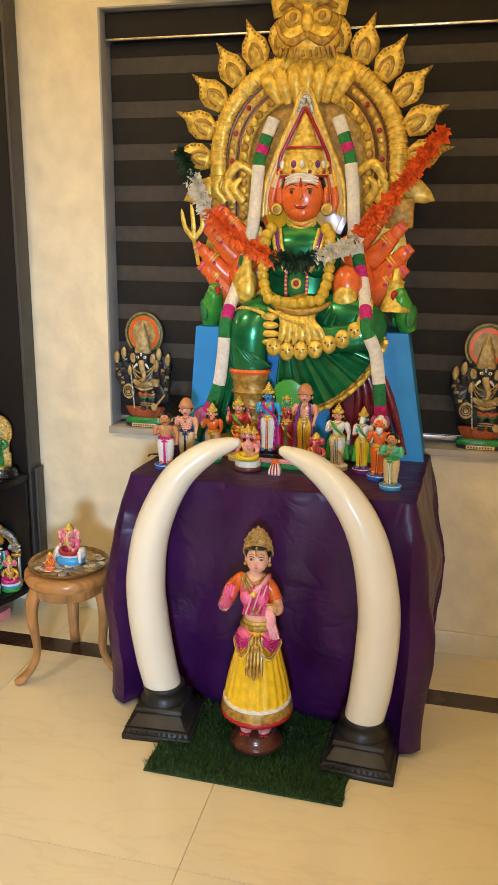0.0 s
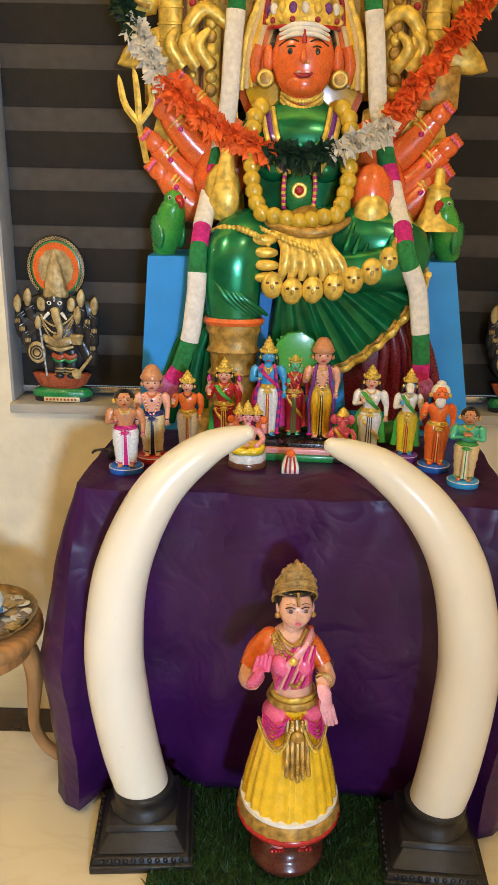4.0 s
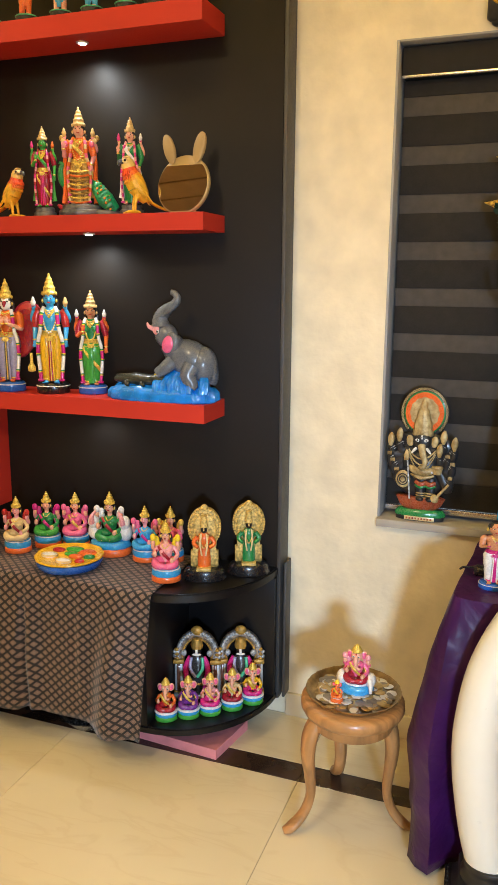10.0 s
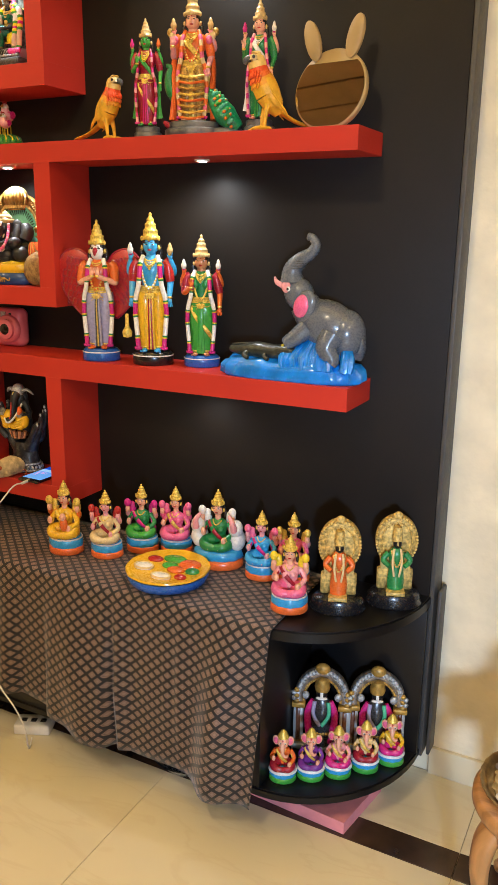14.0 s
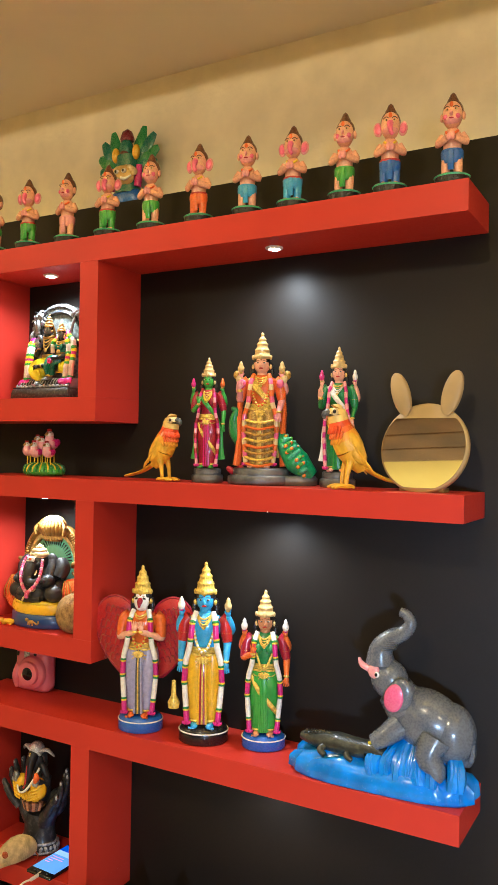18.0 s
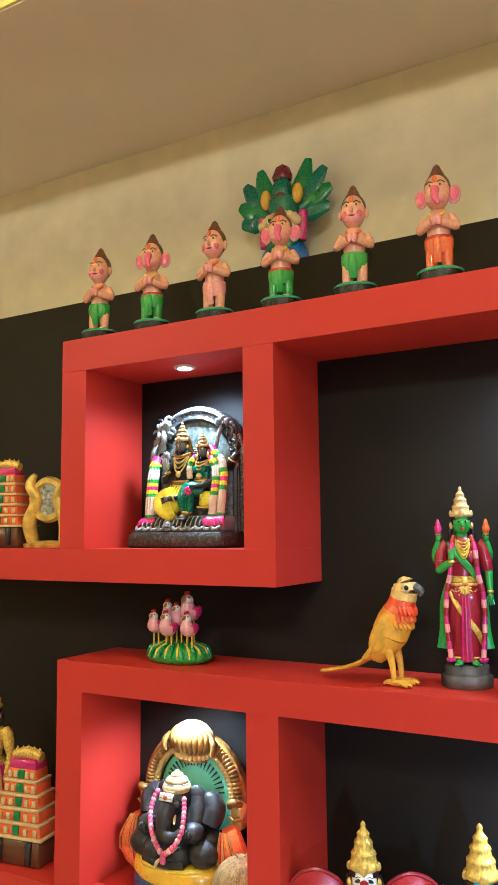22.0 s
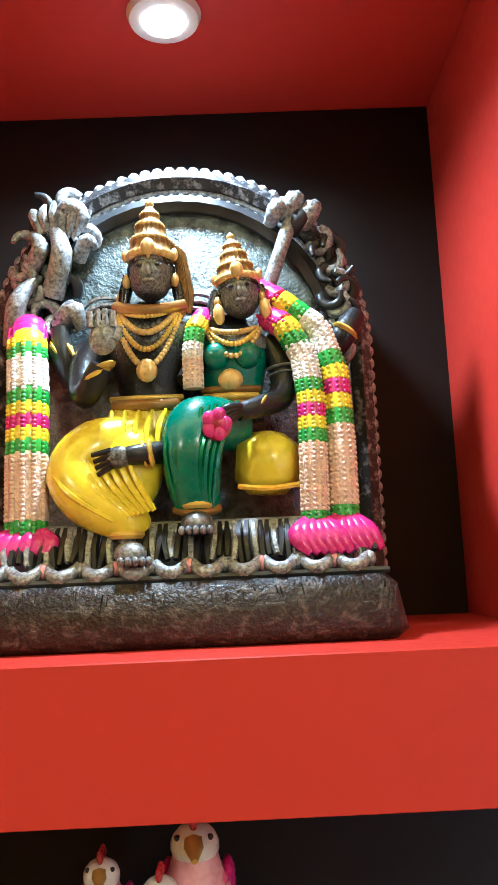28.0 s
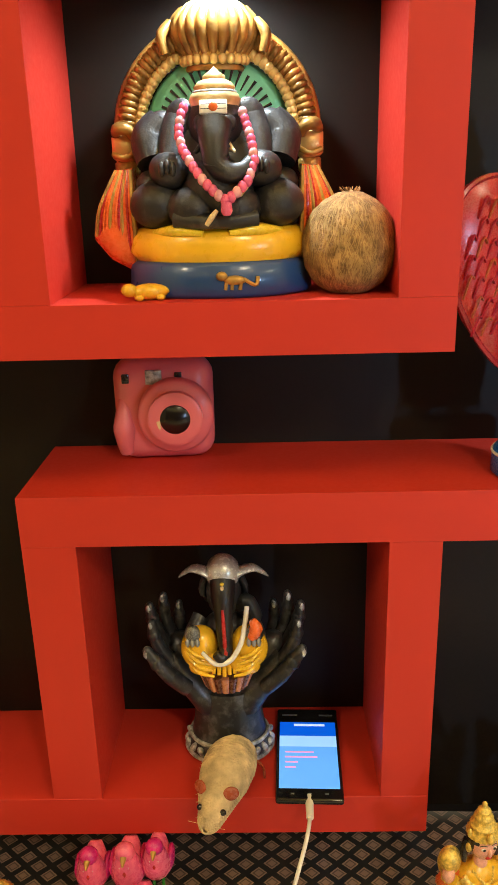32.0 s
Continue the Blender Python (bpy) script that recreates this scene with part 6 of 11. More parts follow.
    for j in range(8):
        c = [np.interp(d[-1] * (j + 0.4) / 8, d, p[:, q]) for q in range(3)]
        s.ball(c, (0.0235, 0.022, 0.029), "gold")
        s.ball((c[0], c[1] - 0.022, c[2] - 0.002), (0.004, 0.005, 0.006), "oldgold", seg=6, ring=4)
        for k in (-1, 1):
            s.ball((c[0] + 0.009 * k, c[1] - 0.018, c[2] + 0.006), (0.005, 0.004, 0.003), "brown", seg=6, ring=4)
    s.beads([(0.235, -0.235, 0.46), (0.23, -0.20, 0.50), (0.20, -0.18, 0.515)], 0.013, "gold", 6)
    # hanging cloths at the sides
    for k, c, o in ((-1, "jade", [(-0.06, 0.42), (-0.20, 0.40), (-0.27, 0.28), (-0.32, 0.12), (-0.34, 0.0), (-0.15, 0.0), (-0.1, 0.1)]), (1, "maroon", [(0.12, 0.33), (0.26, 0.36), (0.31, 0.25), (0.35, 0.10), (0.37, 0.0), (0.08, 0.0), (0.06, 0.15)])):
        s.m = Matrix.Translation((0, -0.115, 0))
        s.blade(o, 0.05, c, 0.02)
        for q in range(5):
            x = o[1][0] + (o[4][0] - o[1][0]) * 0.9
            s.tube([(o[1][0] * 0.9 - 0.012 * q * k, -0.045, 0.36 - 0.02 * q), ((o[1][0] + x) / 2 - 0.025 * q * k, -0.055, 0.2), (x - 0.04 * q * k, -0.045, 0.02)], [0.01, 0.014, 0.012], c, 8, 9)
        s.m = Matrix.Identity(4)
    s.box((0.02, -0.17, 0.02), (0.5, 0.18, 0.04), "green", bev=0.3)
    # long flower ropes of white, green and pink
    WOOL = material("knitted_white_flowers", (0.86, 0.84, 0.80), 0.8, 0, 0, 0.1, 90, 420, 0.6)
    for k in (-1, 1):
        rope = [(-0.10, -0.02, 1.045), (-0.118, -0.025, 1.0), (-0.142, -0.03, 0.93), (-0.15, -0.035, 0.84), (-0.155, -0.055, 0.73), (-0.175, -0.10, 0.62), (-0.195, -0.15, 0.53), (-0.205, -0.235, 0.475), (-0.212, -0.285, 0.42), (-0.215, -0.29, 0.34), (-0.228, -0.285, 0.24), (-0.255, -0.275, 0.165), (-0.285, -0.27, 0.12)]
        if k > 0:
            rope = [(-x if x > -0.15 else -x + 0.02 * min(1, (1 - z) * 1.6), y, z) for x, y, z in rope]
            rope[-4:] = [(0.262, -0.27, 0.35), (0.275, -0.27, 0.26), (0.283, -0.268, 0.19), (0.285, -0.265, 0.135)]
        p = np.array(rope)
        d = np.r_[0, np.cumsum(np.linalg.norm(np.diff(p, axis=0), axis=1))]
        marks = ((0.0, 0.05, WOOL), (0.05, 0.08, "green"), (0.08, 0.105, "magenta"), (0.105, 0.14, "green"), (0.14, 0.42, WOOL), (0.42, 0.46, "green"), (0.46, 0.50, "magenta"), (0.50, 0.63, WOOL), (0.63, 0.68, "magenta"), (0.68, 0.735, "green"), (0.735, 0.88, WOOL), (0.88, 0.945, "green"), (0.945, 1.0, "magenta"))
        for a, b, c in marks:
            us = np.linspace(a, b, 7) * d[-1]
            line = [[np.interp(u, d, p[:, q]) for q in range(3)] for u in us]
            s.tube(line, 0.0195 if c is not WOOL else 0.0205, c if not isinstance(c, str) else material("knitted_" + c, PAINTS[c], 0.85, 0, 0, 0.3, 90, 420, 0.6), 12)
        s.ball(rope[-1], (0.032, 0.028, 0.03), material("knitted_rose", (0.45, 0.12, 0.33), 0.8, 0, 0, 0.3, 90, 300, 0.8))
    return s


FLAT = Matrix.Diagonal((1, 0.6, 1, 1))
goddess().done("seated_goddess_statue", pose(GX, GY, GZ) @ FLAT, "large seated goddess statue in green with a golden arch", "statue")


def petal_garland(name, line, spans, width, n, seed, label):
    """A rope of loose petals, its colours changing along it."""
    s = Sculpt()
    rr = random.Random(seed)
    p = np.array(line, float)
    d = np.r_[0, np.cumsum(np.linalg.norm(np.diff(p, axis=0), axis=1))]
    for j in range(n):
        u = (j + rr.random()) / n
        col = [c for a, b, c in spans if a <= u <= b]
        if not col:
            continue
        c = np.array([np.interp(u * d[-1], d, p[:, q]) for q in range(3)])
        a, b = rr.uniform(0, 6.28), rr.uniform(-1.2, 1.2)
        o = np.array((math.cos(a) * math.cos(b), -abs(math.sin(a)) * math.cos(b) - 0.3, math.sin(b)))
        o = o / np.linalg.norm(o)
        w = np.cross(o, (rr.random(), rr.random(), rr.random() + 0.1))
        w = w / np.linalg.norm(w)
        l, h = width * rr.uniform(0.8, 1.25), width * rr.uniform(0.25, 0.42)
        m = c + o * l * 0.55
        t = c + o * l + np.array((0, 0, rr.uniform(-0.3, 0.1) * l))
        nn = np.cross(o, w) * h * 0.35
        s.add([c - w * h * 0.3, c + w * h * 0.3, m + w * h + nn, m - nn, m - w * h + nn, t], [(0, 1, 2, 3), (0, 3, 4), (3, 2, 5), (4, 3, 5)], col[0])
    s.tube(line, width * 0.3, spans[0][2], 8)
    return s.done(name, pose(GX, GY, GZ) @ FLAT, label, "flower garland")


ORANGE = material("orange_cloth_petals", (0.92, 0.145, 0.02), 0.6, 0, 0, 0.2, 40, 200, 0.1)
WPET = material("white_cloth_petals", (0.78, 0.72, 0.60), 0.6, 0, 0, 0.1, 40, 200, 0.1)
DLEAF = material("dark_green_cloth_leaves", (0.008, 0.035, 0.015), 0.6, 0, 0, 0.3, 40, 200, 0.1)
petal_garland("flower_garland", [(-0.40, -0.03, 0.945), (-0.375, -0.05, 0.90), (-0.335, -0.07, 0.83), (-0.30, -0.10, 0.77), (-0.24, -0.14, 0.715), (-0.16, -0.17, 0.66), (-0.07, -0.205, 0.625), (0.02, -0.215, 0.615), (0.10, -0.205, 0.64), (0.17, -0.18, 0.675),
              (0.215, -0.13, 0.735), (0.27, -0.09, 0.80), (0.33, -0.06, 0.88), (0.38, -0.045, 0.95), (0.415, -0.04, 1.0)],
              [(0, 0.075, DLEAF), (0.075, 0.19, WPET), (0.19, 0.43, ORANGE), (0.43, 0.54, DLEAF), (0.54, 0.645, WPET), (0.66, 1.0, ORANGE)], 0.036, 1500, 3, "orange and white cloth flower garland hung across the goddess")


# ---- little figures on the table ----
def put_standing(name, x, y, z, h, rz, label, group, wide=1.0, **kw):
    s = Sculpt()
    small = h < 0.24
    wide *= 1.16 if small else 1.0
    standing(s, childlike=small, **kw)
    return s.done(name, pose(x, y, z, 0, 0, rz) @ Matrix.Diagonal((h * wide, h * wide, h, 1)), label, "figurine", group)


def put_seated(name, x, y, z, h, rz, label, group, **kw):
    s = Sculpt()
    seated(s, **kw)
    return s.done(name, pose(x, y, z, 0, 0, rz) @ Matrix.Diagonal((h, h, h, 1)), label, "figurine", group)


TG = "clay figurines on the purple table"
TZ = 0.7575
plank = holder("striped_plank", 2.295, -0.232, TZ, -3)
tagged(plank, "small striped wooden platform under three figurines", "platform")
for nm, z0, z1, y0, c in (("lower_step", 0.0, 0.014, -0.062, "green"), ("middle_step", 0.014, 0.026, -0.055, "rose"), ("upper_step", 0.026, 0.036, -0.045, "black")):
    part(nm, bbox(-0.12, 0.115, y0, 0.05, z0, z1, 0.002), paint(c), plank)
PZ = TZ + 0.0365
put_standing("krishna_figurine", 2.236, -0.222, PZ, 0.222, 0, "blue-skinned deity figurine in white robe and purple shawl", TG, skin="sky", lower="white", upper="sky", base="black", sash="magenta", neck=("gold", "gold"), arms="hold", stripe="red", side=("magenta", "purple"), tall=2.6, baseh=0.02, baser=0.12)
s = Sculpt()
standing(s, skin="mint", lower="crimson", upper="crimson", base="black", sash="red", garl=("yellow", "magenta"), female=True, arms="hold", stripe="green", tall=1.6, baseh=0.02, baser=0.11, childlike=True)
s.blade([(-0.2, 0.72), (-0.24, 0.86), (-0.2, 1.02), (-0.09, 1.12), (0.06, 1.14), (0.19, 1.06), (0.25, 0.92), (0.22, 0.76), (0.1, 0.68), (-0.1, 0.66)], 0.02, "leaf", 0.09)
rq = random.Random(6)
for k in range(70):
    a, r = rq.uniform(0, 6.28), 0.24 * math.sqrt(rq.random())
    s.ball((r * math.cos(a), 0.072, 0.90 + 0.92 * r * math.sin(a)), (0.026, 0.016, 0.022), ("leaf", "green", "leaf", "mint")[k % 4], (0, rq.uniform(0, 180), 0), seg=8, ring=5)
s.done("radha_figurine", pose(2.294, -0.216, PZ) @ Matrix.Diagonal((0.2, 0.2, 0.2, 1)), "green-skinned goddess figurine before a green peacock fan", "figurine", TG)
put_standing("saint_figurine", 2.352, -0.226, PZ, 0.225, 0, "saint figurine in yellow robe with purple shawl", TG, skin="peach", lower="yellow", upper="peach", crown="tan", base="black", sash=None, garl=("white", "magenta", "leaf"), hat="turban", arms="bless", stripe="black", side=("purple", "purple"), baseh=0.02, baser=0.12)
put_standing("bearded_man_figurine", 1.951, -0.375, TZ, 0.19, 8, "bare-chested man figurine in white loincloth", TG, skin="tan", lower="white", upper="tan", base="blue", hat="none", arms="hold", stripe="magenta", neck=("gold", "cream"), trim="magenta", wide=1.15)
put_standing("soldier_saint_figurine", 1.997, -0.312, TZ, 0.213, 5, "saint figurine with orange cap and flower garland", TG, skin="peach", lower="cream", upper="peach", crown="tan", base="red", hat="turban", arms="down", stripe="black", garl=("white", "yellow", "magenta"), neck=("orange",), trim="navy")
put_standing("orange_deity_figurine", 2.066, -0.262, TZ, 0.195, 0, "orange-robed deity figurine with a gold crown", TG, skin="peach", lower="white", upper="orange", base="green", arms="bless", stripe="red", neck=("brown",))
put_standing("red_goddess_figurine", 2.142, -0.225, TZ, 0.215, 0, "goddess figurine in a red saree holding lotus buds", TG, skin="peach", lower="crimson", upper="red", base="gold", sash="leaf", female=True, arms="bless", stripe="gold", extra=("peach", "magenta", "magenta"))
s = Sculpt()
seated(s, "rose", "lemon", "rose", base="white", rim="brown", crown="gold", extra=("rose", "orange"))
for k in (-1, 1):
    head(s, (0.115 * k, 0.02, 0.72), 0.075, "rose", "gold", "black", 2.3)
s.done("three_headed_figurine", pose(2.196, -0.325, TZ) @ Matrix.Diagonal((0.155, 0.155, 0.15, 1)), "pink three-headed seated figurine with yellow cloth", "figurine", TG)
put_seated("pink_ganesha_figurine", 2.397, -0.275, TZ, 0.13, -4, "pink elephant-headed seated figurine with a gold crown", TG, skin="pink", cloth="yellow", upper="pink", base="brown", rim="black", elephant=True, female=False)
s = Sculpt()
s.box((0, 0, 0.008), (0.036, 0.034, 0.016), "white", taper=0.95)
s.box((0, 0, 0.026), (0.033, 0.031, 0.024), "white", taper=0.55)
s.lathe([(0.011, 0.034), (0.009, 0.042), (0.003, 0.048), (0, 0.0485)], "orange", seg=14)
for k in (-1, 0, 1):
    s.box((0.0095 * k, -0.0168, 0.009), (0.0045, 0.002, 0.015), "red")
    s.tube([(0.0095 * k, -0.0172, 0.016), (0.006 * k, -0.010, 0.036)], 0.0022, "red", 6)
s.done("camphor_box", pose(2.286, -0.352, TZ), "tiny white and red striped pyramid box with orange tip", "box")
put_standing("veena_goddess_figurine", 2.457, -0.245, TZ, 0.213, -6, "white-robed goddess figurine holding a lute", TG, skin="peach", lower="white", upper="white", base="white", sash="leaf", female=True, arms="hold", stripe="slate")
s = Sculpt()
standing(s, skin="sky", lower="lemon", upper="white", crown="gold", base="purple", sash="leaf", arms="hold", stripe="red", childlike=True)
s.tube([(0, -0.04, 0.80), (0, -0.10, 0.765), (0, -0.13, 0.735)], [0.045, 0.038, 0.03], "white", 10, 8)
s.done("horse_headed_figurine", pose(2.535, -0.265, TZ, 0, 0, -8) @ Matrix.Diagonal((0.205, 0.205, 0.212, 1)), "horse-headed deity figurine in yellow and white", "figurine", TG)
put_standing("white_beard_figurine", 2.588, -0.318, TZ, 0.205, -6, "old man figurine with white beard and orange robe", TG, skin="flame", lower="orange", upper="flame", hair="white", hat="bun", base="blue", beard="white", arms="bless", stripe="red", neck=("brown",))
put_standing("green_coat_figurine", 2.630, -0.402, TZ, 0.178, -14, "man figurine in a green coat and white trousers", TG, skin="tan", lower="cream", upper="mint", hat="none", base="sky", arms="pray", stripe="white", trim="leaf", neck=("yellow",), wide=1.1)
s = Sculpt()
s.box((0, 0, 0.012), (0.05, 0.03, 0.024), "black", bev=0.3)
s.tube([(-0.02, 0, 0.02), (-0.05, -0.005, 0.018), (-0.06, 0.0, 0.01)], 0.003, "black", 6, 8)
s.done("black_clip_lamp", pose(1.925, -0.30, TZ), "small black clip resting on the purple cloth", "clip")

# ---- many-armed ganesha reliefs on the sill, plaque above the window ----
BLK = material("black_lacquer_relief", (0.02, 0.02, 0.022), 0.35, 0, 0.2, 0.3, 60, 300, 0.1)


def sill_ganesha(x, rz):
    s = Sculpt()
    GP = mottled("dry_brushed_gold", (0.30, 0.19, 0.06), (0.66, 0.52, 0.25), 45, 0.38, 0.66, 0.42, 0.2)
    # oval green foot with a name plate, lotus above it
    s.lathe([(0.056, 0.0), (0.057, 0.010), (0.0, 0.010)], BLK, sy=0.62, seg=36)
    s.lathe([(0.058, 0.009), (0.059, 0.016), (0.052, 0.023), (0.0, 0.025)], "green", sy=0.62, seg=36, pleat=9, amp=0.03)
    s.box((0.002, -0.0350, 0.006), (0.070, 0.004, 0.0085), "cream", bev=0.2)
    for k in range(9):
        s.box((-0.027 + 0.0070 * k, -0.0372, 0.006), (0.0042, 0.001, 0.0040), "brick")
    s.lathe([(0.034, 0.022), (0.046, 0.032), (0.056, 0.050), (0.052, 0.052), (0.0, 0.050)], "brick", sy=0.55, seg=64, pleat=13, amp=0.05)
    # body: back plate, belly, legs
    s.ball((0, 0.010, 0.118), (0.070, 0.022, 0.074), BLK, seg=28, ring=18)
    s.ball((0, 0.008, 0.160), (0.076, 0.020, 0.034), BLK, seg=28, ring=14)
    s.ball((0.003, -0.012, 0.122), (0.036, 0.028, 0.034), BLK, seg=24, ring=16)
    for k in (-1, 1):
        x0 = 0.012 + 0.0105 * k
        s.tube([(x0, -0.016, 0.092), (x0 + 0.002 * k, -0.022, 0.070), (x0, -0.022, 0.050)], [0.0125, 0.0105, 0.0095], BLK, 12, 10)
        s.ball((x0 + 0.001 * k, -0.030, 0.050), (0.0095, 0.014, 0.0055), BLK, seg=12, ring=7)
        for q in range(3):
            s.ring((x0, -0.022, 0.0525 + 0.0052 * q), 0.0106, 0.0016, GP, 1, 16)
        s.tube([(x0 - 0.012, -0.030, 0.088), (x0, -0.037, 0.083), (x0 + 0.012, -0.030, 0.087)], [0.0045, 0.0055, 0.0045], "brick", 8, 9)
        s.tube([(x0 - 0.012, -0.030, 0.081), (x0, -0.037, 0.077), (x0 + 0.012, -0.030, 0.080)], [0.003, 0.004, 0.003], "green", 8, 9)
    s.tube([(-0.026, -0.030, 0.119), (-0.008, -0.041, 0.112), (0.014, -0.041, 0.111), (0.032, -0.030, 0.118)], [0.006, 0.0085, 0.0085, 0.006], GP, 10, 14)
    s.tube([(-0.022, -0.034, 0.104), (0.004, -0.044, 0.098), (0.030, -0.034, 0.103)], [0.0025, 0.004, 0.0025], GP, 8, 11)
    for q in range(6):
        s.ball((-0.020 + 0.0092 * q, -0.042, 0.1125 - 0.001 * (q % 2)), (0.0036, 0.003, 0.0030), "silver" if q % 2 else GP, seg=8, ring=5)
    for q in range(3):
        s.beads(swag((-0.030, -0.026, 0.158 - 0.004 * q), (0.032, -0.026, 0.158 - 0.004 * q), 0.018 + 0.009 * q, 0.018), 0.0020, GP, 24)
    # head with three eyes, tusks and a pale trunk
    s.ball((0, -0.024, 0.176), (0.0215, 0.021, 0.022), BLK, seg=20, ring=14)
    for k in (-1, 1):
        s.ball((0.0285 * k, -0.022, 0.176), (0.0085, 0.005, 0.0125), GP, (0, 8 * k, 0), 12, 9)
        s.ball((0.0100 * k, -0.0425, 0.1800), (0.0052, 0.0022, 0.0034), "white", (0, -14 * k, 0), seg=10, ring=6)
        s.ball((0.0100 * k, -0.0445, 0.1800), (0.0022, 0.0012, 0.0022), "black", seg=8, ring=5)
        s.tube([(0.0125 * k, -0.040, 0.162), (0.0170 * k, -0.045, 0.158), (0.0220 * k, -0.046, 0.152)], [0.0034, 0.0032, 0.0016], "white", 8, 8)
    s.ball((0, -0.0445, 0.1870), (0.0026, 0.0020, 0.0048), "white", seg=8, ring=6)
    s.ball((0, -0.0460, 0.1870), (0.0012, 0.0012, 0.0022), "black", seg=6, ring=5)
    s.tube([(0, -0.042, 0.168), (0.003, -0.050, 0.156), (0.008, -0.053, 0.142), (0.010, -0.054, 0.130), (0.004, -0.056, 0.121), (-0.004, -0.056, 0.124)], [0.0090, 0.0082, 0.0070, 0.0060, 0.0048, 0.0036], GP, 12, 20)
    s.lathe([(0.0215, 0.188), (0.0235, 0.191), (0.0225, 0.199), (0.0195, 0.203), (0.0205, 0.208), (0.0185, 0.220), (0.0140, 0.227), (0.0150, 0.232), (0.0115, 0.243), (0.0075, 0.248), (0.0080, 0.254), (0.0030, 0.264), (0, 0.268)], GP, (0, -0.016, 0), seg=40, pleat=12, amp=0.05)
    s.ball((0, -0.040, 0.197), (0.0050, 0.003, 0.0060), GP, seg=10, ring=7)
    # fan of arms, each hand with its attribute
    for tx, tz, kind in ((-0.072, 0.173, "conch"), (-0.052, 0.184, "conch"), (-0.066, 0.138, "fist"), (-0.074, 0.152, "fist"), (-0.034, 0.150, "fist"), (-0.056, 0.118, "fist"),
                         (0.049, 0.184, "conch"), (0.074, 0.171, "conch"), (0.072, 0.137, "fist"), (0.060, 0.153, "fist"), (0.041, 0.155, "conch"), (0.068, 0.106, "fist")):
        e = (tx * 0.80 + 0.006 * (1 if tx > 0 else -1), -0.014, tz - 0.030)
        s.tube([(0.022 * (1 if tx > 0 else -1), -0.006, 0.150), e, (tx, -0.026, tz - 0.010)], [0.0130, 0.0110, 0.0075], BLK, 12, 12)
        s.ball((tx, -0.030, tz - 0.006), (0.0070, 0.0060, 0.0075), BLK, seg=10, ring=7)
        for w in (0.55, 0.78):
            c = [e[i] + ((tx, -0.026, tz - 0.010)[i] - e[i]) * w for i in range(3)]
            s.ball(c, (0.0094, 0.0094, 0.0018), "silver", (0, 30 if tx > 0 else -30, 0), seg=12, ring=5)
        if kind == "conch":
            s.tube([(tx, -0.034, tz - 0.010), (tx, -0.036, tz + 0.002), (tx + 0.001, -0.036, tz + 0.012), (tx + 0.002, -0.035, tz + 0.020)], [0.0030, 0.0082, 0.0070, 0.0015], GP, 12, 12)
        else:
            for q in range(4):
                s.ball((tx - 0.004 + 0.0027 * q, -0.036, tz - 0.005), (0.0015, 0.0025, 0.0042), GP, seg=6, ring=5)
    # trident staff, shield, bowl and mace
    s.tube([(-0.031, -0.044, 0.140), (-0.022, -0.046, 0.050)], 0.0020, "silver", 8)
    s.tube([(-0.033, -0.044, 0.136), (-0.033, -0.045, 0.146), (-0.033, -0.044, 0.158)], [0.0055, 0.0072, 0.0016], GP, 10, 9)
    s.ball((-0.040, -0.036, 0.092), (0.0175, 0.0070, 0.0195), GP, seg=20, ring=12)
    for w in (0.012, 0.007):
        s.ring((-0.040, -0.0425, 0.092), w, 0.0014, "soot", 1, 20, 90)
    s.tube([(0.066, -0.040, 0.088), (0.040, -0.044, 0.058)], [0.0026, 0.0034], GP, 8)
    s.ball((0.036, -0.044, 0.055), (0.0100, 0.0075, 0.0095), GP, (0, 40, 0), 14, 10)
    s.lathe([(0.010, 0.0), (0.0125, 0.012), (0.0140, 0.014), (0.0120, 0.018), (0, 0.019)], GP, (0.038, -0.038, 0.108), seg=18)
    for r, c, tt in ((0.0555, BLK, 0.010), (0.0485, "green", 0.012), (0.0455, "flame", 0.014), (0.0345, GP, 0.016)):
        s.m = Matrix.Translation((0, 0.014, 0.236)) @ Matrix.Rotation(radians(90), 4, "X")
        s.lathe([(0.0, tt), (r * 0.95, tt), (r, tt * 0.7), (r, 0)], c, seg=48, pleat=12 if c is GP else 0, amp=0.03 if c is GP else 0)
    s.m = Matrix.Identity(4)
    for a in np.linspace(-0.75, math.pi + 0.75, 40):
        s.ring((0.0515 * math.cos(a), 0.002, 0.236 + 0.0515 * math.sin(a)), 0.0022, 0.0010, GP, 1, 8, 90)
    for a in np.linspace(0, 2 * math.pi, 45):
        s.tube([(0.036 * math.cos(a), -0.0005, 0.236 + 0.036 * math.sin(a)), (0.044 * math.cos(a), 0.0, 0.236 + 0.044 * math.sin(a))], 0.0009, "orange", 5)
    s.done("ganesha_relief", pose(x, 0.120, WZ0 + 0.0015, 0, 0, rz) @ Matrix.Diagonal((1.33, 0.74, 1.45, 1)), "black and gold many-armed elephant deity relief on the sill", "statue", "pair of reliefs on the window sill")


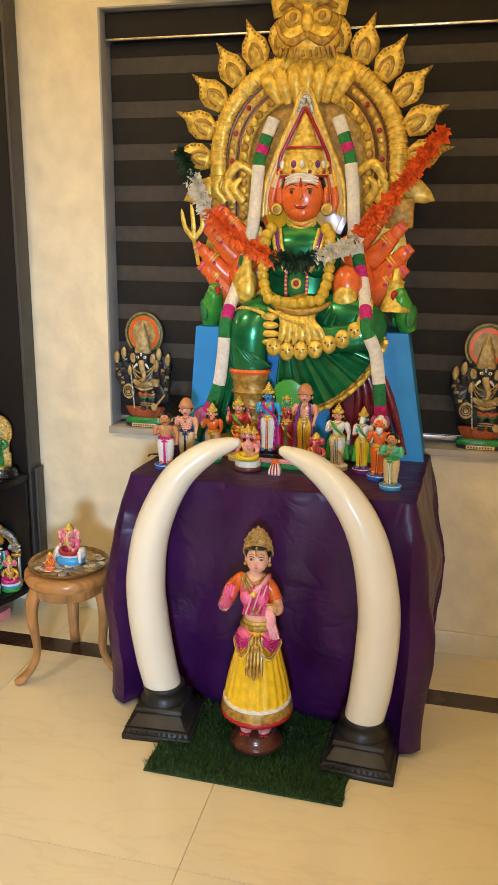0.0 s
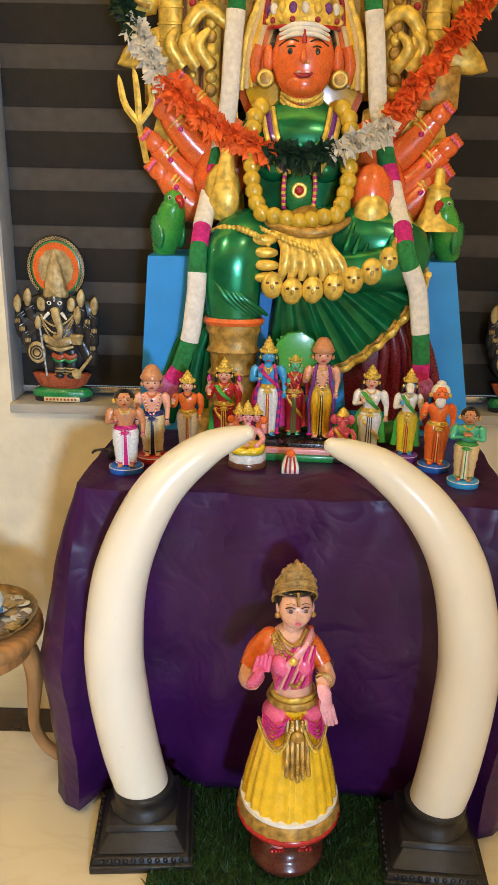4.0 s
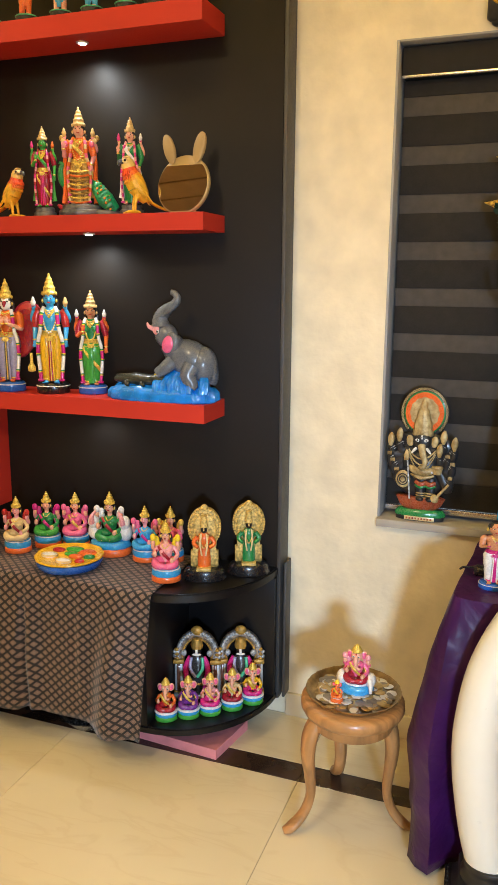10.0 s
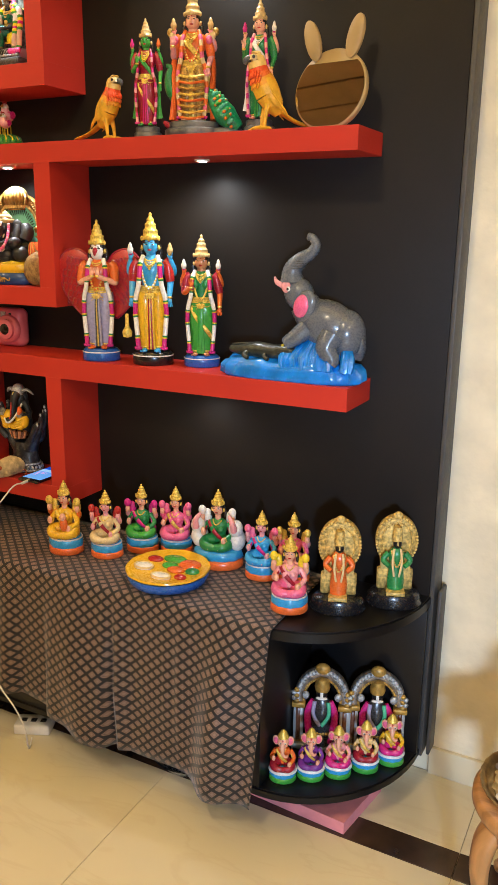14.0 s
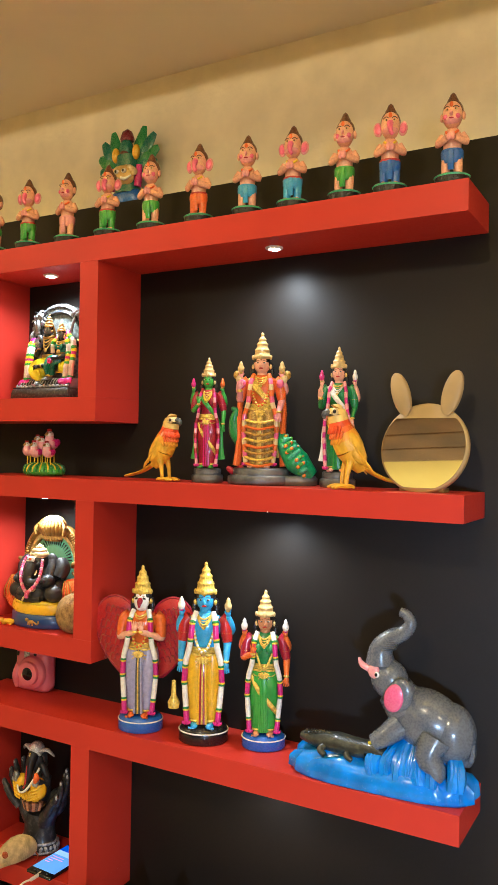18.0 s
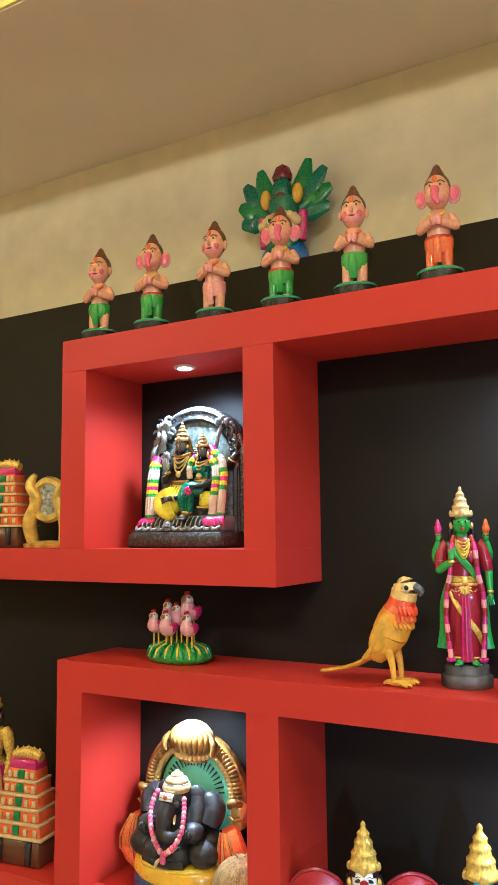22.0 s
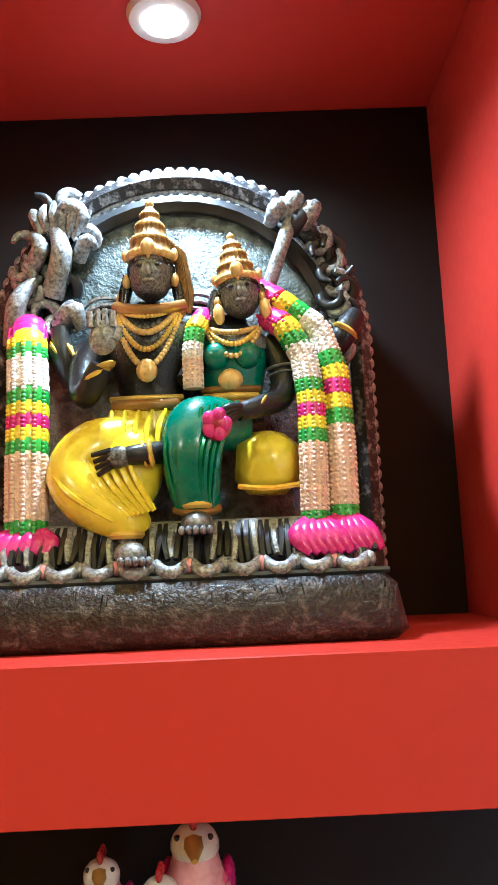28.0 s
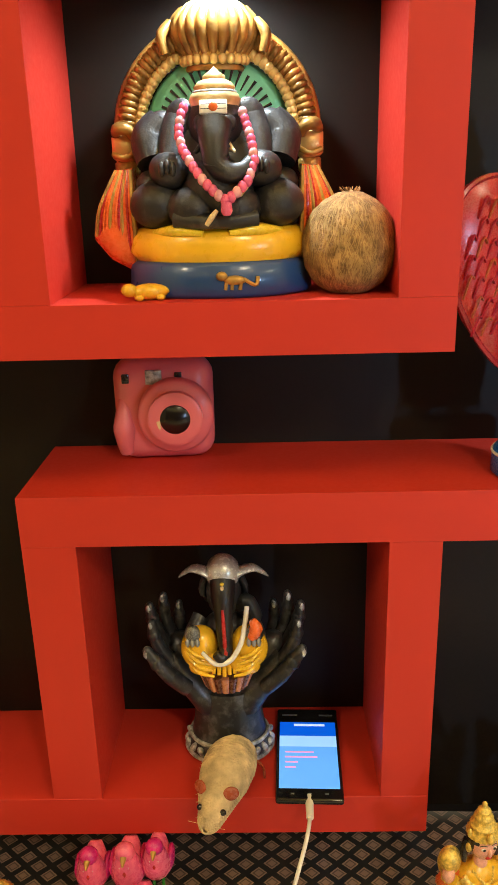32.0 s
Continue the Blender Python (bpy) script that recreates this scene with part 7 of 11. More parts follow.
sill_ganesha(1.697, 0)
sill_ganesha(2.895, 0)
s = Sculpt()
s.box((0, 0, 0.14), (0.30, 0.03, 0.28), BLK, taper=0.8, bev=0.5)
for k in (-1, 1):
    s.box((0.125 * k, -0.005, 0.06), (0.075, 0.035, 0.10), BLK, bev=0.5)
    s.ball((0.128 * k, -0.022, 0.082), (0.031, 0.012, 0.034), "yellow" if k < 0 else "white")
    s.ring((0.128 * k, -0.032, 0.082), 0.016, 0.004, "oldgold", 1, 16, 90)
    s.tube([(0.128 * k, 0.0, 0.11), (0.128 * k, 0.0, 0.14)], [0.02, 0.004], BLK, 8)
    for q in range(3):
        s.ball((0.06 * k + 0.032 * k * q, -0.02, 0.02), (0.009, 0.007, 0.009), "yellow", seg=8, ring=5)
s.beads(swag((-0.085, -0.02, 0.06), (0.085, -0.02, 0.06), 0.012, 0.008), 0.013, "crimson", 10)
s.beads(swag((-0.085, -0.022, 0.045), (0.085, -0.022, 0.045), 0.02, 0.004), 0.007, "yellow", 18)
s.ball((0, -0.018, 0.16), (0.06, 0.02, 0.06), BLK)
s.box((0, -0.026, 0.17), (0.05, 0.008, 0.05), "white")
s.box((0, -0.032, 0.17), (0.008, 0.004, 0.05), "red")
s.done("deity_wall_plaque", pose(1.975, WALL_Y - 0.016, WZ1 + 0.006), "black and yellow deity plaque hung above the window", "plaque")

# ---- stool with a plate of coins ----
STOOLWOOD = material("varnished_teak", (0.42, 0.20, 0.065), 0.33, 0, 0.3, 0.3, 9, 160, 0.06)
nt = STOOLWOOD.node_tree
mp = nt.nodes.new("ShaderNodeMapping")
mp.inputs["Scale"].default_value = (1.0, 9.0, 1.0)
tcn = [n for n in nt.nodes if n.type == "TEX_COORD"][0]
nz1 = [n for n in nt.nodes if n.type == "TEX_NOISE"][0]
nt.links.new(tcn.outputs["Object"], mp.inputs["Vector"])
nt.links.new(mp.outputs["Vector"], nz1.inputs["Vector"])
SC = (1.612, -0.385)
stool = holder("wooden_stool", SC[0], SC[1], 0, 0)
tagged(stool, "small round teak stool with curved legs", "stool")
s = Sculpt()
s.lathe([(0.0, 0.352), (0.118, 0.352), (0.134, 0.358), (0.141, 0.372), (0.140, 0.388), (0.130, 0.396), (0.0, 0.397)], STOOLWOOD, seg=48)
s.done("seat", pose(0, 0, 0), parent=stool)
s = Sculpt()
s.lathe([(0.105, 0.315), (0.112, 0.320), (0.112, 0.352), (0.100, 0.353)], STOOLWOOD, seg=36)
s.done("apron", pose(0, 0, 0), parent=stool)
for fx, fy in ((1.446, -0.494), (1.787, -0.345), (1.510, -0.150)):
    dx, dy = fx - SC[0], fy - SC[1]
    L = math.hypot(dx, dy)
    dx, dy = dx / L, dy / L
    s = Sculpt()
    line = [(0.095, 0.345), (0.118, 0.30), (0.125, 0.24), (0.118, 0.17), (0.115, 0.11), (0.135, 0.055), (0.170, 0.018), (0.192, 0.010)]
    s.tube([(dx * q * L / 0.2, dy * q * L / 0.2, z) for q, z in line], [0.029, 0.030, 0.026, 0.020, 0.0175, 0.0175, 0.019, 0.011], STOOLWOOD, 10, 26, 0.75)
    s.done("leg", pose(0, 0, 0), parent=stool)
plate = holder("coin_plate", SC[0], SC[1] + 0.005, 0.3975)
plate.scale = (1.1, 1.1, 1.1)
tagged(plate, "dark brass plate heaped with coins on the stool", "plate")
s = Sculpt()
s.lathe([(0.0, 0.0), (0.098, 0.0), (0.110, 0.006), (0.117, 0.014), (0.1175, 0.017), (0.114, 0.017), (0.106, 0.009), (0.096, 0.005), (0.0, 0.005)], "brass", seg=56, pleat=28, amp=0.006)
s.done("dish", pose(0, 0, 0), parent=plate)
rr = random.Random(11)
COINS = [material("coin_silver", (0.78, 0.75, 0.70), 0.4, 0.45), material("coin_brass", (0.55, 0.40, 0.18), 0.35, 0.7), material("coin_dull", (0.30, 0.26, 0.22), 0.45, 0.6)]
coin_meshes = []
for cm in COINS:
    s = Sculpt()
    s.lathe([(0.0, 0.0), (0.0122, 0.0), (0.0134, 0.0006), (0.0134, 0.0014), (0.0124, 0.0020), (0.0, 0.0018)], cm, seg=14)
    o = s.done("coin", pose(0, 0, 0), parent=plate)
    coin_meshes.append(o.data)
    bpy.data.objects.remove(o)
for k in range(150):
    a, r = rr.uniform(0, 6.283), 0.095 * math.sqrt(rr.random())
    o = new("coin", rr.choice(coin_meshes))
    o.parent = plate
    o.matrix_basis = pose(r * math.cos(a), r * math.sin(a), 0.0055 + 0.0022 * rr.randint(0, 4) * (1 - r / 0.13), rr.uniform(-9, 9), rr.uniform(-9, 9), rr.uniform(0, 360))
s = Sculpt()
seated(s, "peach", "crimson", "pink", base="white", rim="blue", elephant=True, female=False, sash="gold", extra=("pink", "rose"))
for k in (-1, 1):
    s.ball((0.27 * k, -0.02, 0.25), (0.10, 0.16, 0.13), "white")
    s.tube([(0.27 * k, -0.14, 0.3), (0.3 * k, -0.22, 0.2), (0.3 * k, -0.22, 0.1)], [0.06, 0.04, 0.03], "white", 8, 8)
s.lathe([(0.3, 0.02), (0.33, 0.05), (0.32, 0.14), (0.28, 0.18)], "sky", sy=0.85, seg=26, pleat=13, amp=0.03)
s.done("ganesha_figurine", pose(SC[0] + 0.005, SC[1] + 0.012, 0.408, 0, 0, 4) @ Matrix.Diagonal((0.145, 0.145, 0.15, 1)), "pink elephant-headed figurine on a white and blue base", "figurine")
s = Sculpt()
seated(s, "flame", "orange", "flame", base="flame", rim="orange", crown="lemon", elephant=True, female=False, sash="lemon")
s.done("small_ganesha_figurine", pose(SC[0] - 0.03, SC[1] - 0.062, 0.407, 0, 0, 4) @ Matrix.Diagonal((0.065, 0.065, 0.07, 1)), "tiny orange elephant-headed figurine among the coins", "figurine")

# ---- patterned cloth on the cabinet ----
BROCADE = bpy.data.materials.new("black_brocade_with_diamonds")
BROCADE.use_nodes = True
nt = BROCADE.node_tree
bs = nt.nodes["Principled BSDF"]
uvn = nt.nodes.new("ShaderNodeUVMap")
sep = nt.nodes.new("ShaderNodeSeparateXYZ")
nt.links.new(uvn.outputs["UV"], sep.inputs[0])


def mnode(op, a, b=None, c=None):
    n = nt.nodes.new("ShaderNodeMath")
    n.operation = op
    for i, v in enumerate((a, b, c)):
        if v is None:
            continue
        if isinstance(v, (int, float)):
            n.inputs[i].default_value = v
        else:
            nt.links.new(v, n.inputs[i])
    return n.outputs[0]


def diamonds(shift):
    """Distance from the middle of each diamond of the lattice."""
    u = mnode("ADD", mnode("DIVIDE", sep.outputs[0], 0.034), shift)
    v = mnode("ADD", mnode("DIVIDE", sep.outputs[1], 0.029), shift)
    du = mnode("ABSOLUTE", mnode("SUBTRACT", mnode("FRACT", u), 0.5))
    dv = mnode("ABSOLUTE", mnode("SUBTRACT", mnode("FRACT", v), 0.5))
    return mnode("ADD", du, dv), du, dv


d1, a1, b1 = diamonds(0.0)
d2, a2, b2 = diamonds(0.5)
dm = mnode("MINIMUM", d1, d2)
field = mnode("LESS_THAN", dm, 0.325)
line = mnode("MULTIPLY", mnode("LESS_THAN", dm, 0.245), mnode("GREATER_THAN", dm, 0.17))
fac = mnode("MULTIPLY", field, mnode("SUBTRACT", 1.0, mnode("MULTIPLY", line, 0.55)))
mxn = nt.nodes.new("ShaderNodeMix")
mxn.data_type = "RGBA"
mxn.inputs["A"].default_value, mxn.inputs["B"].default_value = (0.005, 0.004, 0.004, 1), (0.25, 0.160, 0.118, 1)
nt.links.new(fac, mxn.inputs["Factor"])
nt.links.new(mxn.outputs["Result"], bs.inputs["Base Color"])
bs.inputs["Roughness"].default_value = 0.62
bs.inputs["Sheen Weight"].default_value = 0.2
bmp = nt.nodes.new("ShaderNodeBump")
bmp.inputs["Strength"].default_value, bmp.inputs["Distance"].default_value = 0.25, 0.001
nt.links.new(fac, bmp.inputs["Height"])
nt.links.new(bmp.outputs["Normal"], bs.inputs["Normal"])

nx, cv, cf, uvs = 260, [], [], []
prof = [(-0.004, 0.0)] + [(-0.03 * k, 0.0) for k in range(1, 11)] + [(CAB_Y - 0.002, -0.001), (CAB_Y - 0.010, -0.006), (CAB_Y - 0.013, -0.018)]
for a in range(nx + 1):
    x = -1.45 + (2.43) * a / nx
    hem = 0.20 - 0.115 * min(1, max(0, (x + 0.2) / 1.1)) + 0.012 * math.sin(9 * x)
    drop = CAB_Z - hem
    line = list(prof) + [(CAB_Y - 0.014, -0.018 - (drop - 0.018) * k / 16) for k in range(1, 17)]
    run = 0.0
    for j, (y, dz) in enumerate(line):
        if j:
            run += math.hypot(y - line[j - 1][0], dz - line[j - 1][1])
        v = max(0.0, -dz / drop)
        fold = 0.048 * math.sin(15 * x + 1.0 + 0.5 * math.sin(4 * x)) ** 3 + 0.016 * math.sin(37 * x + 0.6 + 1.5 * v)
        seam = -0.036 * sum(math.exp(-((x - q) / 0.011) ** 2) for q in (0.05, 0.28, 0.52, 0.71))
        yy = y - (max(0, fold + seam + 0.020) * min(1, 1.6 * v) if dz < -0.005 else 0.0) + 0.002 * noise.noise((x * 9, run * 9, 0)) * (v > 0)
        zz = CAB_Z + 0.0025 + dz + (0.0022 * (1 + noise.noise((x * 14, y * 14, 3))) if dz > -0.001 else 0.0)
        skew = -0.035 * v * max(0, (x - 0.6) / 0.4)
        cv.append((x + skew, yy, zz))
        uvs.append((x, run))
m1 = len(line)
for a in range(nx):
    for j in range(m1 - 1):
        cf.append((a * m1 + j, (a + 1) * m1 + j, (a + 1) * m1 + j + 1, a * m1 + j + 1))
drape = mesh_object("cabinet_cloth", cv, cf, [BROCADE])
lay = drape.data.uv_layers.new(name="UVMap")
for lp in drape.data.loops:
    lay.data[lp.index].uv = uvs[lp.vertex_index]
sol = drape.modifiers.new("thickness", "SOLIDIFY")
sol.thickness, sol.offset = 0.0015, 0
tagged(drape, "black cloth with brown diamond pattern covering the cabinet", "cloth")
CT = CAB_Z + 0.0075


# ---- upper niche: couple relief ----
def couple_relief():
    s = Sculpt()
    field = mottled("worn_silver_green", (0.055, 0.068, 0.066), (0.26, 0.31, 0.30), 120, 0.36, 0.66, 0.38, 0.35, 0.35)
    base = mottled("worn_black_base", (0.030, 0.026, 0.024), (0.17, 0.16, 0.15), 150, 0.50, 0.72, 0.42, 0.2, 0.4)
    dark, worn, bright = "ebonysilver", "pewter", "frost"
    rr = random.Random(5)
    # slab foot with a sloping front and a scratched face
    s.box((0.002, -0.011, 0.0135), (0.198, 0.100, 0.027), base, taper=0.965, bev=0.3)
    for k in range(60):
        x = -0.094 + 0.19 * rr.random()
        z = rr.uniform(0.004, 0.022)
        s.tube([(x, -0.0605 + 0.05 * z, z), (x + rr.uniform(-0.001, 0.001), -0.0603 + 0.05 * z, z + rr.uniform(0.002, 0.005))], 0.00035, worn, 4)
    # arched slab, its rim of pearls, inner cord and saw-tooth band
    s.m = Matrix.Translation((0.004, 0, 0))
    rimmat = mottled("rim_black_silver", (0.025, 0.025, 0.026), (0.30, 0.31, 0.32), 240, 0.50, 0.68, 0.4, 0.3)
    line = arch_plate(s, 0.100, 0.2215, rimmat, rimmat, y=0.014, t=0.026, z0=0.027)
    s.beads([(x * 0.985, 0.010, 0.027 + (z - 0.027) * 0.99) for x, z in line], 0.0040, bright, 84)
    s.tube([(x * 0.925, 0.010, 0.027 + (z - 0.027) * 0.962) for x, z in line], 0.0026, worn, 8)
    s.tube([(x * 0.885, 0.010, 0.027 + (z - 0.027) * 0.944) for x, z in line], 0.0018, bright, 8)
    s.beads([(x * 0.855, 0.010, 0.027 + (z - 0.027) * 0.930) for x, z in line], 0.0021, worn, 96)
    arch_plate(s, 0.0865, 0.2065, field, worn, y=0.012, t=0.006, z0=0.027)
    s.m = Matrix.Identity(4)
    # scrolling leaves and hands holding the deer, on the dark side of the slab
    for q in range(26):
        z = 0.150 + 0.0031 * q + rr.uniform(-0.003, 0.003)
        x = -0.066 - 0.012 * math.sin(q * 1.9) + (0.010 if q > 18 else 0)
        th = rr.uniform(0, 6)
        s.tube([(x + 0.0055 * math.cos(th + a), 0.006 - 0.0022 * a, z + 0.0055 * math.sin(th + a)) for a in (0, 0.9, 1.8, 2.7, 3.6, 4.5)], [0.0026, 0.0033, 0.0032, 0.0028, 0.0022, 0.0012], bright if q % 3 else worn, 7, 13)
    for pts, r0 in ((((-0.062, 0.176), (-0.055, 0.196), (-0.060, 0.214)), 0.0062), (((-0.060, 0.214), (-0.050, 0.222), (-0.042, 0.216)), 0.0052), (((-0.048, 0.196), (-0.042, 0.203), (-0.038, 0.200)), 0.0042), (((-0.082, 0.150), (-0.078, 0.170), (-0.070, 0.184)), 0.0055),
                    (((-0.058, 0.160), (-0.049, 0.166), (-0.046, 0.156)), 0.0056), (((-0.074, 0.190), (-0.066, 0.200), (-0.071, 0.209)), 0.0048)):
        s.tube([(pts[0][0], 0.002, pts[0][1]), (pts[1][0], -0.006, pts[1][1]), (pts[2][0], -0.002, pts[2][1])], [r0, r0 * 0.95, r0 * 0.45], bright, 9, 10)
    for q in range(6):
        s.tube([(-0.066 + 0.0035 * q, -0.002, 0.208), (-0.070 + 0.0052 * q, -0.006, 0.218), (-0.069 + 0.0048 * q, -0.003, 0.227 - 0.0006 * (q - 3) ** 2)], [0.0022, 0.0026, 0.001], bright, 6, 7)
    # axe and scrolls on the other side
    s.tube([(0.066, 0.002, 0.216), (0.059, -0.002, 0.196), (0.050, 0.002, 0.172)], [0.0042, 0.0038, 0.0040], bright, 9, 9)
    for x, z, r0 in ((0.058, 0.2185, 0.0052), (0.067, 0.2215, 0.0062), (0.076, 0.2165, 0.0058), (0.070, 0.2125, 0.0046)):
        s.tube([(x - 0.004, 0.004, z - 0.006), (x, -0.004, z), (x + 0.004, 0.002, z + 0.004)], [r0 * 0.7, r0, r0 * 0.4], bright if z > 0.216 else worn, 8, 8)
    for q in range(16):
        z = 0.142 + 0.0040 * q
        x = 0.088 - 0.0045 * math.sin(q * 2.1) - max(0.0, z - 0.185) * 0.45
        th = rr.uniform(0, 6)
        s.tube([(x + 0.0052 * math.cos(th + a), 0.006 - 0.002 * a, z + 0.0052 * math.sin(th + a)) for a in (0, 0.9, 1.8, 2.7, 3.6, 4.5)], [0.0024, 0.0031, 0.003, 0.0026, 0.002, 0.0012], worn if q % 3 else bright, 7, 13)
    s.tube([(0.080, 0.0, 0.136), (0.088, -0.008, 0.146), (0.096, -0.004, 0.158)], [0.006, 0.0068, 0.005], dark, 10, 10)
    s.ball((0.089, -0.009, 0.148), (0.0075, 0.0078, 0.0022), "gold", (0, 35, 0), 12, 6)
    # bench under the couple with a fluted, scalloped valance
    s.box((0.004, -0.008, 0.040), (0.166, 0.060, 0.028), dark, bev=0.3)
    for k in range(54):
        x = -0.072 + 0.00305 * k
        w = 0.0028 * math.sin(k * 0.85)
        s.tube([(x, -0.034, 0.052), (x + rr.uniform(-0.001, 0.001), -0.0425, 0.044), (x + rr.uniform(-0.0015, 0.0015), -0.0475, 0.0345 + w)], [0.0016, 0.0021, 0.0014], bright if k % 3 == 0 else dark, 6, 7)
    for k in range(11):
        x = -0.078 + 0.0158 * k
        s.tube([(x - 0.008, -0.044, 0.0375), (x - 0.0045, -0.0500, 0.0325), (x, -0.0525, 0.0305), (x + 0.0045, -0.0500, 0.0325), (x + 0.008, -0.044, 0.0375)], [0.0015, 0.0028, 0.0036, 0.0028, 0.0015], bright, 8, 12)
        s.ball((x + 0.008, -0.048, 0.0335), (0.0026, 0.0026, 0.0034), "rose" if k % 2 else bright, seg=8, ring=6)
    s.tube([(-0.092, -0.053, 0.0285), (0.095, -0.053, 0.0285)], 0.0016, worn, 6)
    # long flower ropes
    WH = material("knitted_white_flowers", (0.78, 0.74, 0.68), 0.8, 0, 0, 0.1, 90, 420, 0.6)
    CRM = material("cream_knitted_flowers", (0.80, 0.60, 0.48), 0.8, 0, 0, 0.1, 90, 420, 0.6)
    full = ["magenta", "magenta", "canary", "leaf", WH, WH, WH, "leaf", "canary", "magenta", "canary", "leaf", CRM, CRM, CRM, CRM, CRM, "leaf"]
    for p, r0, cols in ((((-0.073, 0.000, 0.158), (-0.071, -0.010, 0.146), (-0.068, -0.020, 0.118), (-0.067, -0.026, 0.085), (-0.066, -0.030, 0.050)), 0.0098, full), (((0.046, -0.006, 0.172), (0.056, -0.014, 0.163), (0.074, -0.016, 0.148), (0.081, -0.020, 0.124), (0.081, -0.028, 0.085), (0.080, -0.032, 0.050)), 0.0068, full),
                        (((0.050, -0.012, 0.156), (0.058, -0.020, 0.148), (0.066, -0.022, 0.132), (0.068, -0.026, 0.110), (0.067, -0.032, 0.080), (0.066, -0.035, 0.049)), 0.0068, full), (((0.018, -0.012, 0.158), (0.0135, -0.021, 0.148), (0.012, -0.023, 0.136), (0.012, -0.022, 0.118)), 0.0052, ["magenta", "canary", "leaf", WH, CRM, CRM])):
        p = np.array(p)
        d = np.r_[0, np.cumsum(np.linalg.norm(np.diff(p, axis=0), axis=1))]
        for j, c in enumerate(cols):
            us = np.linspace(j / len(cols), (j + 1) / len(cols), 4) * d[-1]
            s.tube([[np.interp(u, d, p[:, i]) for i in range(3)] for u in us], [r0 * 0.96, r0, r0, r0 * 0.96], c, 14)
            for u in us[:3]:
                o = [np.interp(u + 0.001, d, p[:, i]) for i in range(3)]
                for a in (-2.6, -2.1, -1.57, -1.05, -0.55):
                    s.ball((o[0] + r0 * math.cos(a), o[1] + r0 * math.sin(a), o[2]), 0.0012 * r0 / 0.008, c, seg=6, ring=4)
        if len(cols) > 8:
            e = p[-1]
            for k in range(6):
                w = (k - 2.5) * r0 / 0.0085
                s.tube([(e[0] + 0.002 * w, e[1] - 0.002, e[2] + 0.001), (e[0] + 0.0045 * w, e[1] - 0.010, e[2] - 0.005), (e[0] + 0.0044 * w + math.copysign(0.005, e[0]), e[1] - 0.014, e[2] - 0.0125)], [0.0042, 0.0050, 0.0016], "magenta", 8, 8)
    # the god: bare chest, long face, tall matted crown falling to one shoulder
    s.lathe([(0.0165, 0.106), (0.0155, 0.116), (0.019, 0.132), (0.0225, 0.146), (0.0205, 0.154), (0.011, 0.160), (0.0078, 0.166)], dark, (-0.010, -0.008, 0), 1, 0.72, 26)
    head(s, (-0.008, -0.0165, 0.1785), 0.0122, dark, "rubbed", "black", 3.1, "rubbed")
    for q in range(7):
        s.tube([(0.001 + 0.0012 * q, -0.017, 0.196 - 0.001 * q), (0.0065 + 0.0008 * q, -0.014, 0.182 - 0.002 * q), (0.0045 + 0.0010 * q, -0.013, 0.165 - 0.001 * q)], [0.0016, 0.0021, 0.0012], "rubbed", 6, 9)
    for k in (-1, 1):
        s.tube([(-0.008 + 0.0125 * k, -0.010, 0.176), (-0.008 + 0.0155 * k, -0.011, 0.166), (-0.008 + 0.013 * k, -0.015, 0.157)], [0.0028, 0.0036, 0.0028], "rubbed", 7, 9)
        s.tube([(-0.010 + 0.012 * k, 0.000, 0.168), (-0.010 + 0.026 * k, 0.002, 0.167), (-0.010 + 0.040 * k, 0.004, 0.161)], [0.0050, 0.0046, 0.0020], worn, 8, 9)
        for q in range(3):
            s.tube([(-0.010 + 0.014 * k, -0.004, 0.171 - 0.003 * q), (-0.010 + 0.028 * k, -0.003, 0.172 - 0.004 * q), (-0.010 + 0.041 * k, 0.002, 0.164 - 0.004 * q)], 0.0012, bright, 5, 8)
    for q in range(4):
        s.beads(swag((-0.010 - 0.013 - 0.001 * q, -0.016, 0.1605 - 0.001 * q), (-0.010 + 0.013 + 0.001 * q, -0.016, 0.1605 - 0.001 * q), 0.006 + 0.0075 * q, 0.010), 0.0015 + 0.0002 * (q % 2), "rubbed" if q % 2 else "gold", 20 + 4 * q)
    s.tube([(-0.026, -0.015, 0.163), (-0.010, -0.026, 0.157), (0.008, -0.015, 0.163)], 0.0030, "rubbed", 8, 11)
    s.ball((-0.010, -0.0265, 0.127), (0.0052, 0.003, 0.006), "rubbed", seg=10, ring=7)
    s.tube([(-0.027, -0.018, 0.112), (-0.011, -0.0245, 0.1105), (0.004, -0.018, 0.112)], 0.0030, "rubbed", 8, 9)
    s.tube([(-0.029, -0.016, 0.1155), (-0.011, -0.0225, 0.1145), (0.006, -0.016, 0.1155)], 0.0016, "gold", 7, 9)
    # his arms: one raised in blessing, one resting on the knee, two behind
    for pts, rad, c in ((((-0.030, -0.006, 0.152), (-0.042, -0.012, 0.134), (-0.040, -0.024, 0.117), (-0.031, -0.030, 0.129)), [0.0078, 0.0078, 0.0070, 0.0056], dark), (((-0.032, 0.000, 0.152), (-0.050, -0.004, 0.140), (-0.062, -0.004, 0.146)), [0.0072, 0.0066, 0.0050], dark),
                        (((-0.050, 0.000, 0.128), (-0.054, -0.006, 0.140), (-0.056, -0.006, 0.156)), [0.0066, 0.0060, 0.0050], worn), (((0.008, -0.006, 0.150), (0.014, -0.012, 0.136), (0.008, -0.020, 0.122)), [0.0072, 0.0066, 0.0050], dark)):
        s.tube(pts, rad, c, 12, 16)
    s.ball((-0.029, -0.035, 0.1415), (0.0070, 0.0042, 0.0085), bright, (0, 8, 0))
